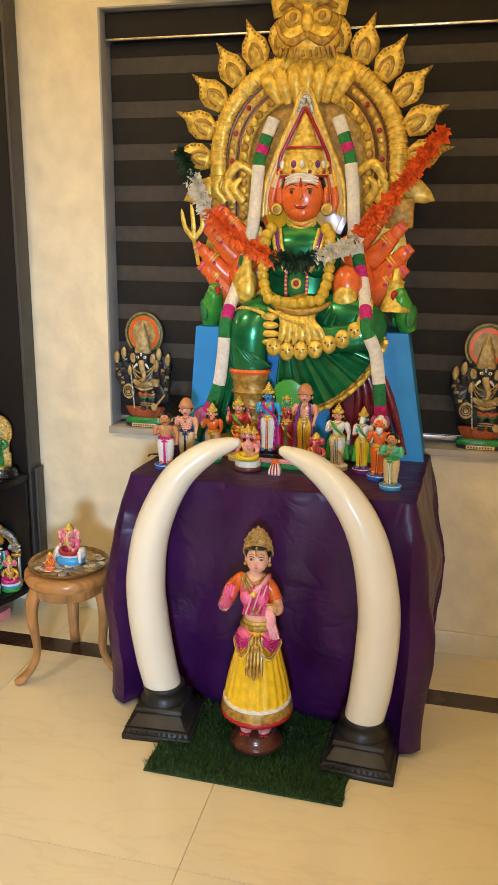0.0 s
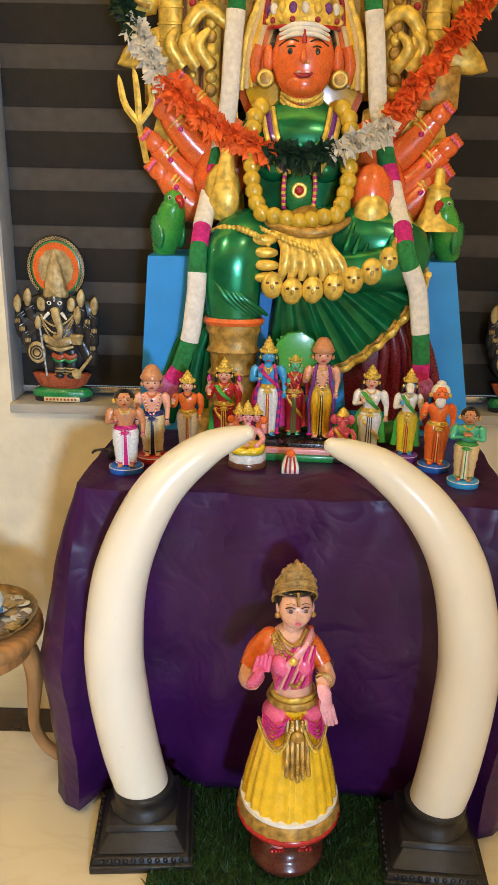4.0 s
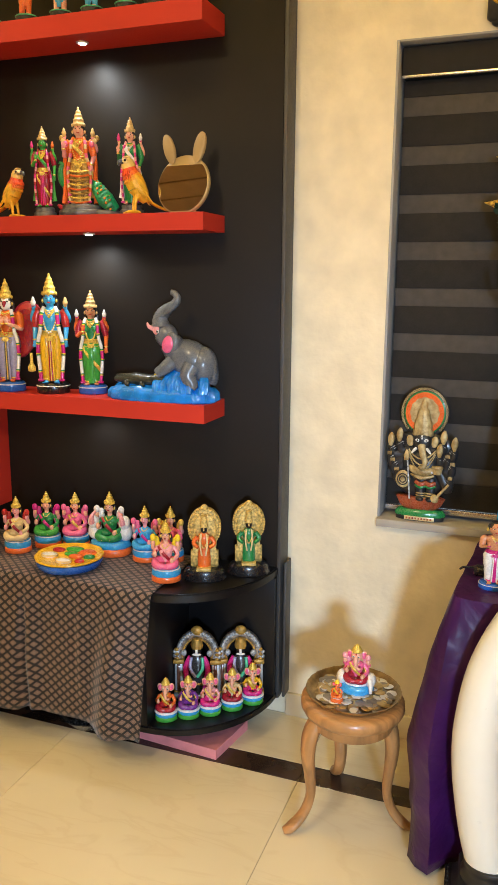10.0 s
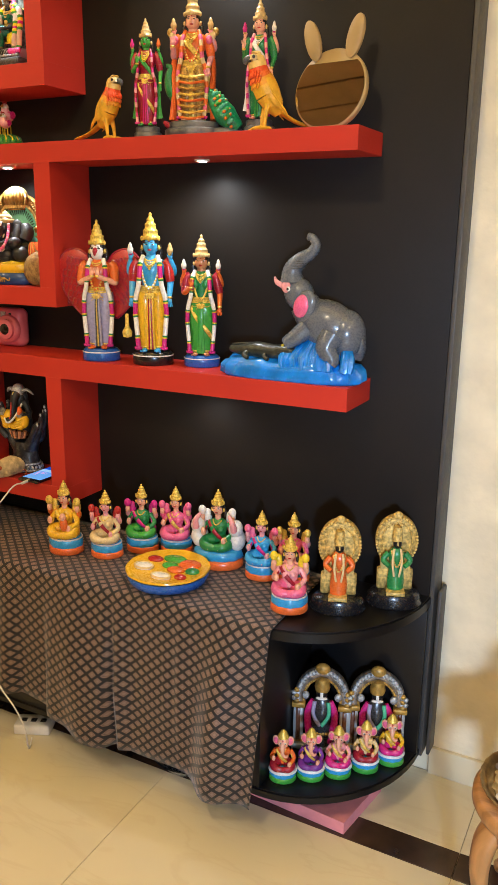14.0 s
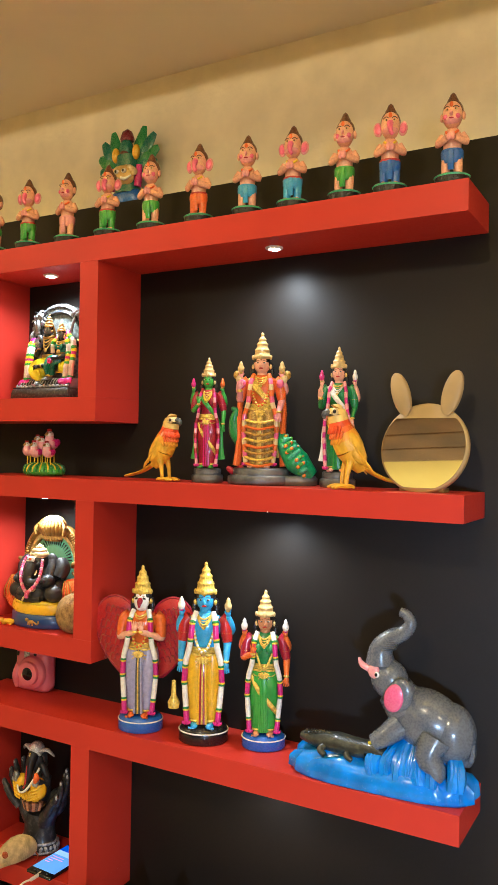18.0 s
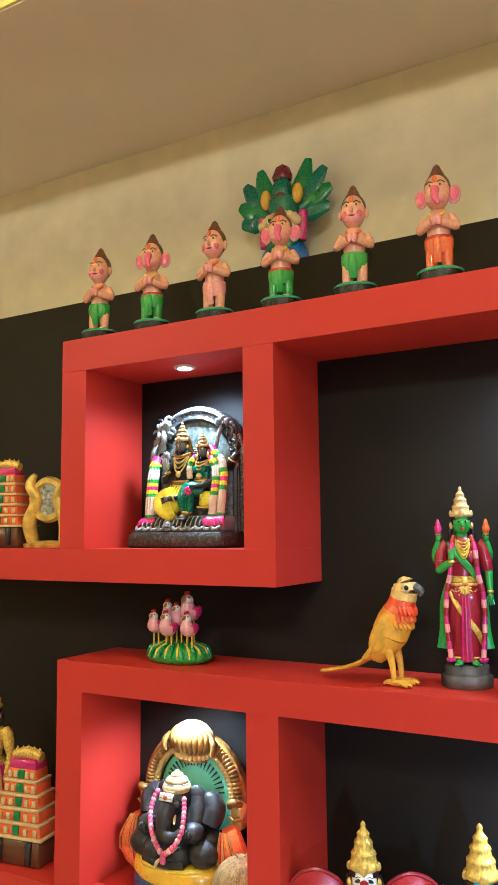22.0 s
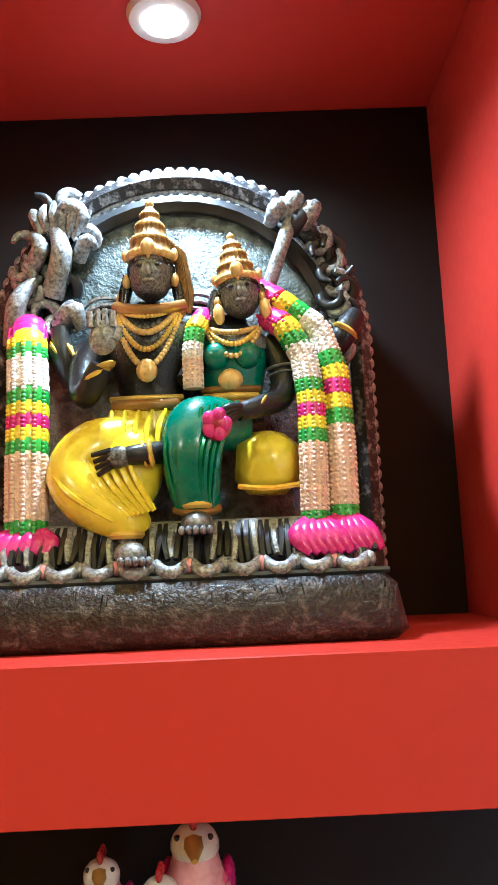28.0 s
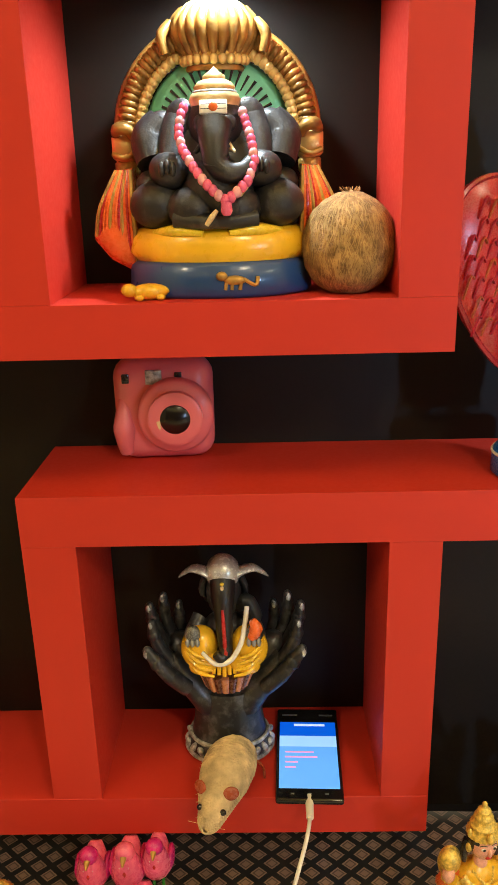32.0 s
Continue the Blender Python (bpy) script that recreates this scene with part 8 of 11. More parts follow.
    for q in range(4):
        s.tube([(-0.0345 + 0.0034 * q, -0.037, 0.146), (-0.0350 + 0.0036 * q, -0.0375, 0.1555 - 0.0011 * abs(q - 1.5))], [0.0019, 0.0013], bright, 6)
    s.tube([(-0.023, -0.037, 0.140), (-0.0205, -0.038, 0.146)], [0.0022, 0.0014], bright, 6)
    for x, y, z, a in ((-0.0335, -0.029, 0.1245, -25), (-0.031, -0.028, 0.1285, -25), (-0.050, -0.005, 0.1435, 60), (-0.0575, -0.005, 0.1435, 60), (-0.0655, -0.004, 0.1455, 70)):
        s.ball((x, y, z), (0.0072, 0.0072, 0.0019), "gold", (0, a, 0), 14, 6)
    # yellow loincloth: gathered waist, folded leg and hanging pleats
    s.lathe([(0.0185, 0.080), (0.0195, 0.092), (0.0180, 0.104), (0.0165, 0.110)], "canary", (-0.0135, -0.012, 0), 1, 0.72, 44, 13, 0.05)
    s.tube([(-0.014, -0.016, 0.094), (-0.034, -0.026, 0.0895), (-0.0435, -0.031, 0.0785), (-0.0365, -0.035, 0.0665), (-0.0215, -0.036, 0.0565), (-0.0155, -0.034, 0.0485)], [0.0135, 0.0145, 0.0135, 0.0135, 0.0120, 0.0080], "canary", 20, 26)
    s.ball((-0.0210, -0.027, 0.077), (0.0175, 0.0150, 0.0230), "canary", (0, 20, 0), 20, 14)
    for q in range(9):
        u = q / 8
        s.tube([(-0.0535 + 0.034 * u, -0.039 - 0.002 * u, 0.0800 + 0.006 * u), (-0.0430 + 0.030 * u, -0.0468 + 0.001 * u, 0.0670 + 0.004 * u), (-0.0240 + 0.018 * u, -0.0470 + 0.002 * u, 0.0545 + 0.004 * u)], [0.0010, 0.0017, 0.0012], "canary", 6, 10)
    for q in range(5):
        s.tube([(-0.0275 + 0.0065 * q, -0.0245, 0.1080), (-0.0265 + 0.0055 * q, -0.0330, 0.0980), (-0.0245 + 0.0050 * q, -0.0370, 0.0885)], [0.0009, 0.0015, 0.0008], "canary", 6, 8)
    s.tube([(-0.002, -0.030, 0.0865), (-0.010, -0.0415, 0.0845), (-0.018, -0.0445, 0.0835)], [0.0060, 0.0052, 0.0042], dark, 10, 9)
    s.ball((-0.0215, -0.0450, 0.0830), (0.0062, 0.0036, 0.0050), dark, (0, -10, 0), 12, 8)
    for q in range(4):
        s.tube([(-0.0245, -0.0462, 0.0858 - 0.0022 * q), (-0.0335 + 0.0009 * q, -0.0452, 0.0842 - 0.0030 * q)], [0.0017, 0.0011], dark, 6)
    for x, r0 in ((-0.0075, 0.0068), (-0.0105, 0.0064)):
        s.ball((x, -0.0405, 0.0848), (0.0018, r0, r0), "gold", (0, -8, 0), 14, 7)
    # cushion she sits on
    s.box((0.0460, -0.0150, 0.0810), (0.0310, 0.0300, 0.0300), "canary", (0, 3, 0), 0.96, 0.45)
    s.tube([(0.0315, -0.0302, 0.0690), (0.046, -0.0312, 0.0675), (0.0605, -0.0302, 0.0690)], 0.0014, "sun", 6, 8)
    # the goddess: green bodice, ornaments, tilted head
    s.lathe([(0.0150, 0.104), (0.0140, 0.114), (0.0165, 0.127), (0.0185, 0.136), (0.0170, 0.143)], "teal", (0.031, -0.008, 0), 1, 0.74, 24)
    s.lathe([(0.0168, 0.139), (0.0178, 0.144), (0.0130, 0.149), (0.0070, 0.153), (0.0060, 0.158)], dark, (0.033, -0.008, 0), 1, 0.74, 24)
    for k in (-1, 1):
        s.ball((0.031 + 0.0075 * k, -0.0195, 0.1345), (0.0070, 0.0062, 0.0068), "teal")
    s.m = Matrix.Translation((0.036, -0.0165, 0.1665)) @ Matrix.Rotation(radians(-6), 4, "Y")
    head(s, (0, 0, 0), 0.0112, dark, "rubbed", "black", 2.75, "rubbed")
    for k in (-1, 1):
        s.tube([(0.0105 * k, 0.004, 0.004), (0.0140 * k, 0.003, -0.008), (0.0150 * k, 0.003, -0.020)], [0.0035, 0.0045, 0.0028], "black", 8, 9)
        s.ball((0.0115 * k, -0.004, -0.010), (0.0030, 0.0028, 0.0055), "rubbed", seg=8, ring=6)
    s.m = Matrix.Identity(4)
    for q in range(3):
        s.beads(swag((0.032 - 0.012 - 0.001 * q, -0.0145, 0.1500), (0.032 + 0.012 + 0.001 * q, -0.0145, 0.1500), 0.005 + 0.0060 * q, 0.010), 0.0015, "gold" if q % 2 else "rubbed", 20)
    for q in range(3):
        s.tube([(0.016 + 0.001 * q, -0.0150, 0.1185 - 0.0035 * q), (0.030, -0.0215, 0.1175 - 0.0035 * q), (0.044 - 0.001 * q, -0.0150, 0.1185 - 0.0035 * q)], 0.0019, "rubbed" if q != 1 else "gold", 7, 9)
    s.ball((0.030, -0.0220, 0.1220), (0.0062, 0.0030, 0.0055), "rubbed", seg=10, ring=7)
    s.tube([(0.050, -0.006, 0.1440), (0.0560, -0.012, 0.1290), (0.0540, -0.020, 0.1130), (0.0420, -0.031, 0.1060), (0.0330, -0.036, 0.1030)], [0.0070, 0.0072, 0.0064, 0.0050, 0.0042], dark, 12, 20)
    for x, z, r0 in ((0.0555, 0.1290, 0.0080), (0.0557, 0.1255, 0.0079), (0.0560, 0.1215, 0.0078), (0.0440, 0.1070, 0.0062), (0.0415, 0.1058, 0.0060)):
        s.ball((x, -0.014 if z > 0.11 else -0.0295, z), (r0, r0, 0.0013), worn if z > 0.11 else "gold", (0, -8 if z > 0.11 else -58, 0), 12, 6)
    # her folded green skirt with the flower held upon it
    s.tube([(0.033, -0.014, 0.100), (0.014, -0.027, 0.0985), (0.0105, -0.0320, 0.0830), (0.0125, -0.0300, 0.0595)], [0.0120, 0.0145, 0.0145, 0.0105], "teal", 22, 22)
    for q in range(10):
        u = q / 9
        s.tube([(0.0330 - 0.030 * u, -0.0320 - 0.008 * math.sin(u * 3.0), 0.1090 - 0.007 * u), (0.0235 - 0.024 * u, -0.0450 + 0.010 * (u - 0.45) ** 2, 0.0840), (0.0195 - 0.015 * u, -0.0395 + 0.012 * (u - 0.45) ** 2, 0.0590)], [0.0009, 0.0015, 0.0010], "jade" if q % 2 else "teal", 6, 11)
    s.tube([(0.0025, -0.0330, 0.0592), (0.0125, -0.0405, 0.0565), (0.0225, -0.0330, 0.0592)], 0.0021, "rubbed", 7, 9)
    s.ball((0.0230, -0.0430, 0.0960), (0.0068, 0.0050, 0.0075), "crimson", (0, 15, 0), 14, 10)
    for q in range(5):
        a = 2 * math.pi * q / 5
        s.ball((0.0230 + 0.0040 * math.cos(a), -0.0465, 0.0960 + 0.0044 * math.sin(a)), (0.0032, 0.0022, 0.0036), "magenta", seg=8, ring=6)
    for q in range(4):
        s.tube([(0.0340, -0.0385, 0.1050 - 0.0008 * q), (0.0285, -0.0435, 0.1040 - 0.0022 * q), (0.0240 + 0.0006 * q, -0.0440, 0.1015 - 0.0028 * q)], [0.0021, 0.0019, 0.0012], dark, 7, 8)
    # feet
    for x, y, z, rz, c in ((-0.0165, -0.0470, 0.0375, 18, bright), (0.0125, -0.0420, 0.0500, 0, dark)):
        s.m = Matrix.Translation((x, y, z)) @ Matrix.Rotation(radians(rz), 4, "Z")
        s.ball((0, 0.002, 0.002), (0.0074, 0.0120, 0.0060), c)
        s.ball((0, 0.009, 0.0075), (0.0062, 0.0060, 0.0070), c)
        s.ring((0, 0.008, 0.0105), 0.0068, 0.0018, "gold", 1, 16)
        for q in range(5):
            s.ball((-0.0062 + 0.0031 * q, -0.0098 + 0.0006 * abs(q - 1.5), -0.0012), (0.0016, 0.0042, 0.0021), c, seg=8, ring=5)
        s.m = Matrix.Identity(4)
    return s


couple_relief().done("divine_couple_relief", pose(0.0, -0.055, NB1 + 0.0005), "black and silver arched relief of a seated divine couple", "statue")


# ---- middle niche: black ganesha under a golden arch ----
def niche_ganesha():
    s = Sculpt()
    DARK = mottled("dusty_black_clay", (0.017, 0.016, 0.017), (0.085, 0.085, 0.088), 55, 0.52, 0.80, 0.46, 0.0, 0.1)
    s.lathe([(0.088, 0.0), (0.092, 0.004), (0.090, 0.030), (0.084, 0.034), (0.0, 0.034)], material("slate_blue_gloss", (0.02, 0.065, 0.22), 0.3, 0, 0.3), (0, -0.012, 0), 1, 0.66, 40)
    s.lathe([(0.084, 0.033), (0.091, 0.042), (0.088, 0.056), (0.080, 0.064), (0.0, 0.064)], material("bright_yellow_enamel", (0.86, 0.50, 0.008), 0.28, 0, 0.3), (0, -0.012, 0), 1, 0.66, 40)
    # highlights on the yellow cushion, painted as lemon strokes
    for k in (-1, 1):
        s.tube([(0.012 * k, -0.068, 0.060), (0.040 * k, -0.060, 0.0625), (0.062 * k, -0.044, 0.060)], [0.003, 0.006, 0.003], "lemon", 8, 9)
    s.ball((0.016, -0.071, 0.017), (0.011, 0.004, 0.0045), "oldgold")
    s.ball((0.004, -0.073, 0.021), (0.0055, 0.004, 0.0045), "oldgold")
    for x in (0.008, 0.014, 0.022):
        s.tube([(x, -0.0715, 0.015), (x - 0.001, -0.072, 0.008)], 0.0018, "oldgold", 6)
    s.tube([(0.025, -0.072, 0.018), (0.036, -0.07, 0.012), (0.038, -0.068, 0.02)], 0.002, "oldgold", 6, 8)
    # golden arch with green field
    cz, R = 0.153, 0.083
    n = 26
    rows = []
    for y, q in ((0.045, 0.07), (0.03, 0.072), (0.026, 0.068)):
        rows.append([(q * math.cos(math.pi * j / n), y, cz + q * math.sin(math.pi * j / n)) for j in range(n + 1)] + [(-q, y, 0.10), (q, y, 0.10)])
    s.grid(rows, material("pale_mint_paint", (0.24, 0.70, 0.46), 0.5, 0, 0, 0.1, 40, 260, 0.05))
    for j in range(1, 22):
        a = math.pi * j / 22
        s.tube([(0.044 * math.cos(a), 0.024, cz + 0.044 * math.sin(a)), (0.060 * math.cos(a), 0.024, cz + 0.060 * math.sin(a))], [0.0006, 0.0016], DARK, 5)
    arc = [(R * math.cos(math.radians(a)), 0.03, cz + R * math.sin(math.radians(a))) for a in range(-8, 190, 6)]
    s.tube([(x * 1.08, 0.034, cz + (z - cz) * 1.08) for x, y, z in arc], 0.012, "rubbed", 10)
    s.tube(arc, 0.009, "oldgold", 8)
    s.beads([(x * 0.93, 0.02, cz + (z - cz) * 0.93) for x, y, z in arc], 0.006, "rubbed", 40)
    for a in range(-6, 189, 4):
        th = radians(a)
        o = np.array((math.cos(th), 0, math.sin(th)))
        s.tube([np.array((0, 0.026, cz)) + o * 0.080, np.array((0, 0.013, cz)) + o * 0.090, np.array((0, 0.022, cz)) + o * 0.098], [0.0034, 0.0042, 0.0034], "rubbed", 7, 6)
    s.tube([(x * 1.19, 0.024, cz + (z - cz) * 1.19) for x, y, z in arc], 0.0052, "rubbed", 8)
    s.lathe([(0.024, 0.214), (0.031, 0.222), (0.0365, 0.234), (0.0380, 0.246), (0.0340, 0.257), (0.0255, 0.2665), (0.013, 0.2725), (0.0, 0.2735)], "rubbed", (0, 0.020, 0), 1, 0.62, 144, 18, 0.07)
    for q in range(11):
        a = radians(192 + 15.6 * q)
        c, sn = math.cos(a), math.sin(a)
        s.tube([(0.030 * c, 0.020 + 0.020 * sn, 0.222), (0.0375 * c, 0.020 + 0.026 * sn, 0.236), (0.0385 * c, 0.020 + 0.0265 * sn, 0.249), (0.031 * c, 0.020 + 0.022 * sn, 0.262)], [0.0035, 0.0062, 0.0060, 0.0025], "rubbed", 8, 11)
        s.ball((0.031 * c, 0.020 + 0.022 * sn, 0.2165), (0.0044, 0.0040, 0.0050), "rubbed", seg=8, ring=6)
    s.ring((0, 0.020, 0.2215), 0.031, 0.0026, "oldgold", 0.66, 28)
    s.ring((0, 0.020, 0.2100), 0.026, 0.0030, "rubbed", 0.66, 28)
    for k in (-1, 1):
        s.tube([(0.041 * k, 0.012, 0.250), (0.050 * k, 0.006, 0.238), (0.047 * k, 0.006, 0.222)], [0.0045, 0.0055, 0.0040], "rubbed", 8, 8)
        s.box((0.092 * k, 0.022, 0.140), (0.026, 0.034, 0.028), "rubbed", bev=0.35)
        s.tube([(0.100 * k, 0.010, 0.152), (0.096 * k, 0.000, 0.157), (0.086 * k, 0.000, 0.155), (0.082 * k, 0.004, 0.147)], [0.005, 0.0065, 0.0060, 0.004], "rubbed", 10, 12)
        s.tube([(0.082 * k, 0.002, 0.134), (0.092 * k, -0.001, 0.130), (0.103 * k, 0.002, 0.134)], 0.0028, "oldgold", 8, 9)
        s.box((0.092 * k, 0.022, 0.120), (0.022, 0.03, 0.016), "oldgold", bev=0.35)
        # orange scarves with gold threads
        o = [(0.082 * k, 0.120), (0.097 * k, 0.118), (0.112 * k, 0.088), (0.124 * k, 0.054), (0.108 * k, 0.034), (0.082 * k, 0.020), (0.078 * k, 0.05)]
        s.m = Matrix.Translation((0, -0.012, 0))
        s.blade(o if k > 0 else o[::-1], 0.02, "flame", 0.02)
        for q in range(13):
            s.tube([((0.083 + 0.0011 * q) * k, -0.014, 0.118), ((0.082 + 0.0026 * q) * k, -0.021, 0.085), ((0.081 + 0.0033 * q) * k, -0.014, 0.024 + 0.0028 * q)], 0.0017 if q % 4 else 0.0021, "oldgold" if q % 4 == 0 else ("flame", "orange", "red")[q % 3], 6, 9)
        s.m = Matrix.Identity(4)
    # body: broad belly, folded legs and four rounded arms
    s.ball((0, -0.016, 0.112), (0.052, 0.036, 0.050), DARK, seg=26, ring=18)
    s.ball((0.002, -0.044, 0.098), (0.034, 0.028, 0.030), DARK, seg=22, ring=14)
    for k in (-1, 1):
        s.tube([(0.052 * k, -0.008, 0.162), (0.064 * k, -0.012, 0.146), (0.060 * k, -0.022, 0.124)], [0.0150, 0.0185, 0.0165], DARK, 14, 12)
        s.ball((0.052 * k, -0.008, 0.160), (0.0150, 0.0140, 0.0120), DARK)
        s.tube([(0.036 * k, -0.018, 0.164), (0.040 * k, -0.024, 0.146), (0.041 * k, -0.034, 0.126)], [0.0120, 0.0140, 0.0130], DARK, 14, 12)
        s.ball((0.043 * k, -0.046, 0.1165), (0.0195, 0.0190, 0.0165), DARK, (0, -10 * k, 0), 18, 12)
        s.ball((0.0575 * k, -0.036, 0.0860), (0.0265, 0.0270, 0.0225), DARK, (0, 8 * k, 0), 20, 14)
        s.ball((0.0640 * k, -0.020, 0.1040), (0.0150, 0.0200, 0.0140), DARK, (0, 0, 0), 16, 10)
        s.ball((0.0205 * k - 0.002, -0.053, 0.0820), (0.0240, 0.0210, 0.0205), DARK, (0, -6 * k, 0), 20, 14)
        s.tube([(0.038 * k, -0.062, 0.0735), (0.016 * k, -0.068, 0.0710), (-0.004 * k, -0.070, 0.0700)], [0.0085, 0.0075, 0.0060], DARK, 10, 9)
        s.ball((0.0335 * k, -0.018, 0.160), (0.0170, 0.0075, 0.0215), DARK, (0, -12 * k, 18 * k))
        for q in range(3):
            s.ball((0.0430 * k + 0.0050 * (q - 1), -0.0640, 0.1195 - 0.002 * abs(q - 1)), (0.0034, 0.0050, 0.0068), DARK, seg=8, ring=6)
    s.ball((0.001, -0.030, 0.157), (0.0255, 0.0270, 0.0295), DARK, seg=22, ring=16)
    for k in (-1, 1):
        s.ball((0.001 + 0.0115 * k, -0.0505, 0.1560), (0.0095, 0.0060, 0.0085), DARK, (0, 0, 20 * k), 12, 8)
        s.tube([(0.001 + 0.0070 * k, -0.0570, 0.1615), (0.001 + 0.0130 * k, -0.0545, 0.1590), (0.001 + 0.0185 * k, -0.0480, 0.1570)], 0.0009, "maroon", 5, 8)
        s.ball((0.001 + 0.0120 * k, -0.0560, 0.1545), (0.0036, 0.0016, 0.0018), "maroon", seg=8, ring=5)
        s.tube([(0.001 + 0.0110 * k, -0.0520, 0.1400), (0.001 + 0.0160 * k, -0.0600, 0.1330), (0.001 + 0.0185 * k, -0.0640, 0.1310)], [0.0030, 0.0024, 0.0012], "cream" if k > 0 else DARK, 8, 8)
    s.tube([(0.001, -0.054, 0.154), (0.001, -0.0655, 0.1370), (0.003, -0.0705, 0.1210), (0.014, -0.0720, 0.1130), (0.027, -0.0690, 0.1150), (0.034, -0.0640, 0.1230)], [0.0165, 0.0135, 0.0110, 0.0095, 0.0080, 0.0065], DARK, 14, 20)
    for q in range(6):
        s.ring((0.001 + 0.0003 * q, -0.0610 - 0.0019 * q, 0.1440 - 0.0042 * q), 0.0143 - 0.0006 * q, 0.0007, DARK, 1, 16, 22)
    s.m = Matrix.Translation((0.001, -0.0600, 0.1690)) @ Matrix.Rotation(radians(-22), 4, "X")
    s.box((0, 0, 0), (0.025, 0.004, 0.0125), "white", bev=0.3)
    for q in (-1, 1):
        s.tube([(-0.0115, -0.0022, 0.0022 * q), (0.0115, -0.0022, 0.0022 * q)], 0.0004, "slate", 4)
    s.m = Matrix.Identity(4)
    s.ball((0.001, -0.0628, 0.1692), (0.0042, 0.002, 0.0042), "orange", seg=10, ring=6)
    s.m = Matrix.Translation((0.001, 0, 0.1735)) @ Matrix.Diagonal((1, 1, 0.74, 1)) @ Matrix.Translation((0, 0, -0.184))
    s.lathe([(0.0225, 0.182), (0.0245, 0.189), (0.022, 0.196), (0.0185, 0.199), (0.0195, 0.204), (0.0155, 0.210), (0.0105, 0.213), (0.0105, 0.217), (0.005, 0.222), (0.0, 0.228)], material("pale_gold_crown", (0.62, 0.45, 0.20), 0.4, 0.4, 0.1, 0.3, 60, 300, 0.1), (0, -0.030, 0), seg=28)
    s.ring((0, -0.030, 0.1985), 0.0192, 0.0018, "silver", 1, 20)
    s.m = Matrix.Identity(4)
    s.tube([(0.022, -0.074, 0.094), (0.030, -0.072, 0.101)], [0.0036, 0.0022], "cream", 7, 6)
    s.tube([(0.002, -0.078, 0.081), (-0.003, -0.079, 0.075), (-0.008, -0.078, 0.068)], [0.0020, 0.0030, 0.0022], "cream", 7, 7)
    bead = [(-0.026, -0.044, 0.1730), (-0.0300, -0.050, 0.1620), (-0.0320, -0.056, 0.1475), (-0.0280, -0.064, 0.1340), (-0.0200, -0.072, 0.1210), (-0.0090, -0.078, 0.1060), (0.0030, -0.081, 0.0945), (0.0110, -0.082, 0.0890), (0.0190, -0.081, 0.0945), (0.0310, -0.077, 0.1060), (0.0370, -0.068, 0.1230), (0.0350, -0.060, 0.1390), (0.0310, -0.052, 0.1520), (0.0260, -0.045, 0.1680)]
    s.beads(bead, 0.0046, ("pink", "pink", "blush"), 30, 1.2)
    s.tube([(0.011, -0.083, 0.088), (0.0112, -0.083, 0.080), (0.0112, -0.083, 0.076)], [0.0048, 0.0056, 0.0030], "pink", 10, 8)
    return s


niche_ganesha().done("black_ganesha_statue", pose(-0.006, -0.062, NB2 + 0.0005), "black elephant-headed statue with pink beads under a golden arch", "statue")
s = Sculpt()
HUSK = material("coconut_husk", (0.34, 0.19, 0.065), 0.9, 0, 0, 0.4, 90, 420, 0.7)
FIBRE = material("coconut_fibre", (0.46, 0.28, 0.09), 0.8, 0, 0, 0.3, 90, 300, 0.0)
prof = [(0.0, 0.0), (0.020, 0.002), (0.034, 0.011), (0.0425, 0.027), (0.0455, 0.044), (0.043, 0.062), (0.036, 0.078), (0.024, 0.089), (0.012, 0.095), (0.0, 0.097)]
s.lathe(prof, HUSK, seg=40)
rr = random.Random(8)
pz = [z for r, z in prof]
pr = [r for r, z in prof]
for k in range(2200):
    z0 = rr.uniform(0.010, 0.096)
    a = rr.uniform(0, 6.283)
    da = rr.uniform(-0.3, 0.3)
    l = rr.uniform(0.012, 0.028)
    pts = []
    for u in (0.0, 0.5, 1.0):
        z = max(0.004, z0 - l * u)
        r = np.interp(z, pz, pr) + 0.0005 + 0.0018 * u * rr.random()
        pts.append(np.array((r * math.cos(a + da * u), r * math.sin(a + da * u), z)))
    w = np.array((-math.sin(a), math.cos(a), 0)) * 0.00055
    s.add([pts[0] - w, pts[0] + w, pts[1] + w, pts[1] - w, pts[2]], [(0, 1, 2, 3), (3, 2, 4)], FIBRE if k % 3 else HUSK)
for k in range(40):
    a, l = rr.uniform(0, 6.283), rr.uniform(0.004, 0.010)
    s.tube([(0.004 * math.cos(a), 0.004 * math.sin(a), 0.094), (0.010 * math.cos(a), 0.010 * math.sin(a), 0.0945 + 0.6 * l)], [0.0006, 0.0003], HUSK, 4)
s.done("coconut", pose(0.121, -0.098, NB2 - 0.0015), "hairy brown coconut resting beside the black statue", "coconut")
s = Sculpt()
s.ball((0, 0, 0.008), (0.019, 0.009, 0.0078), "yellow")
s.ball((-0.019, -0.002, 0.010), (0.008, 0.006, 0.0065), "yellow")
s.tube([(0.016, 0, 0.008), (0.024, 0.003, 0.006), (0.026, 0.004, 0.003)], 0.0022, "yellow", 6, 6)
for x in (-0.010, 0.010):
    for y in (-0.006, 0.006):
        s.ball((x, y, 0.003), (0.005, 0.004, 0.003), "yellow", seg=8, ring=5)
s.done("yellow_mouse_figure", pose(-0.072, -0.128, NB2 + 0.0002, 0, 0, 10), "tiny yellow mouse figure on the red shelf", "figurine")

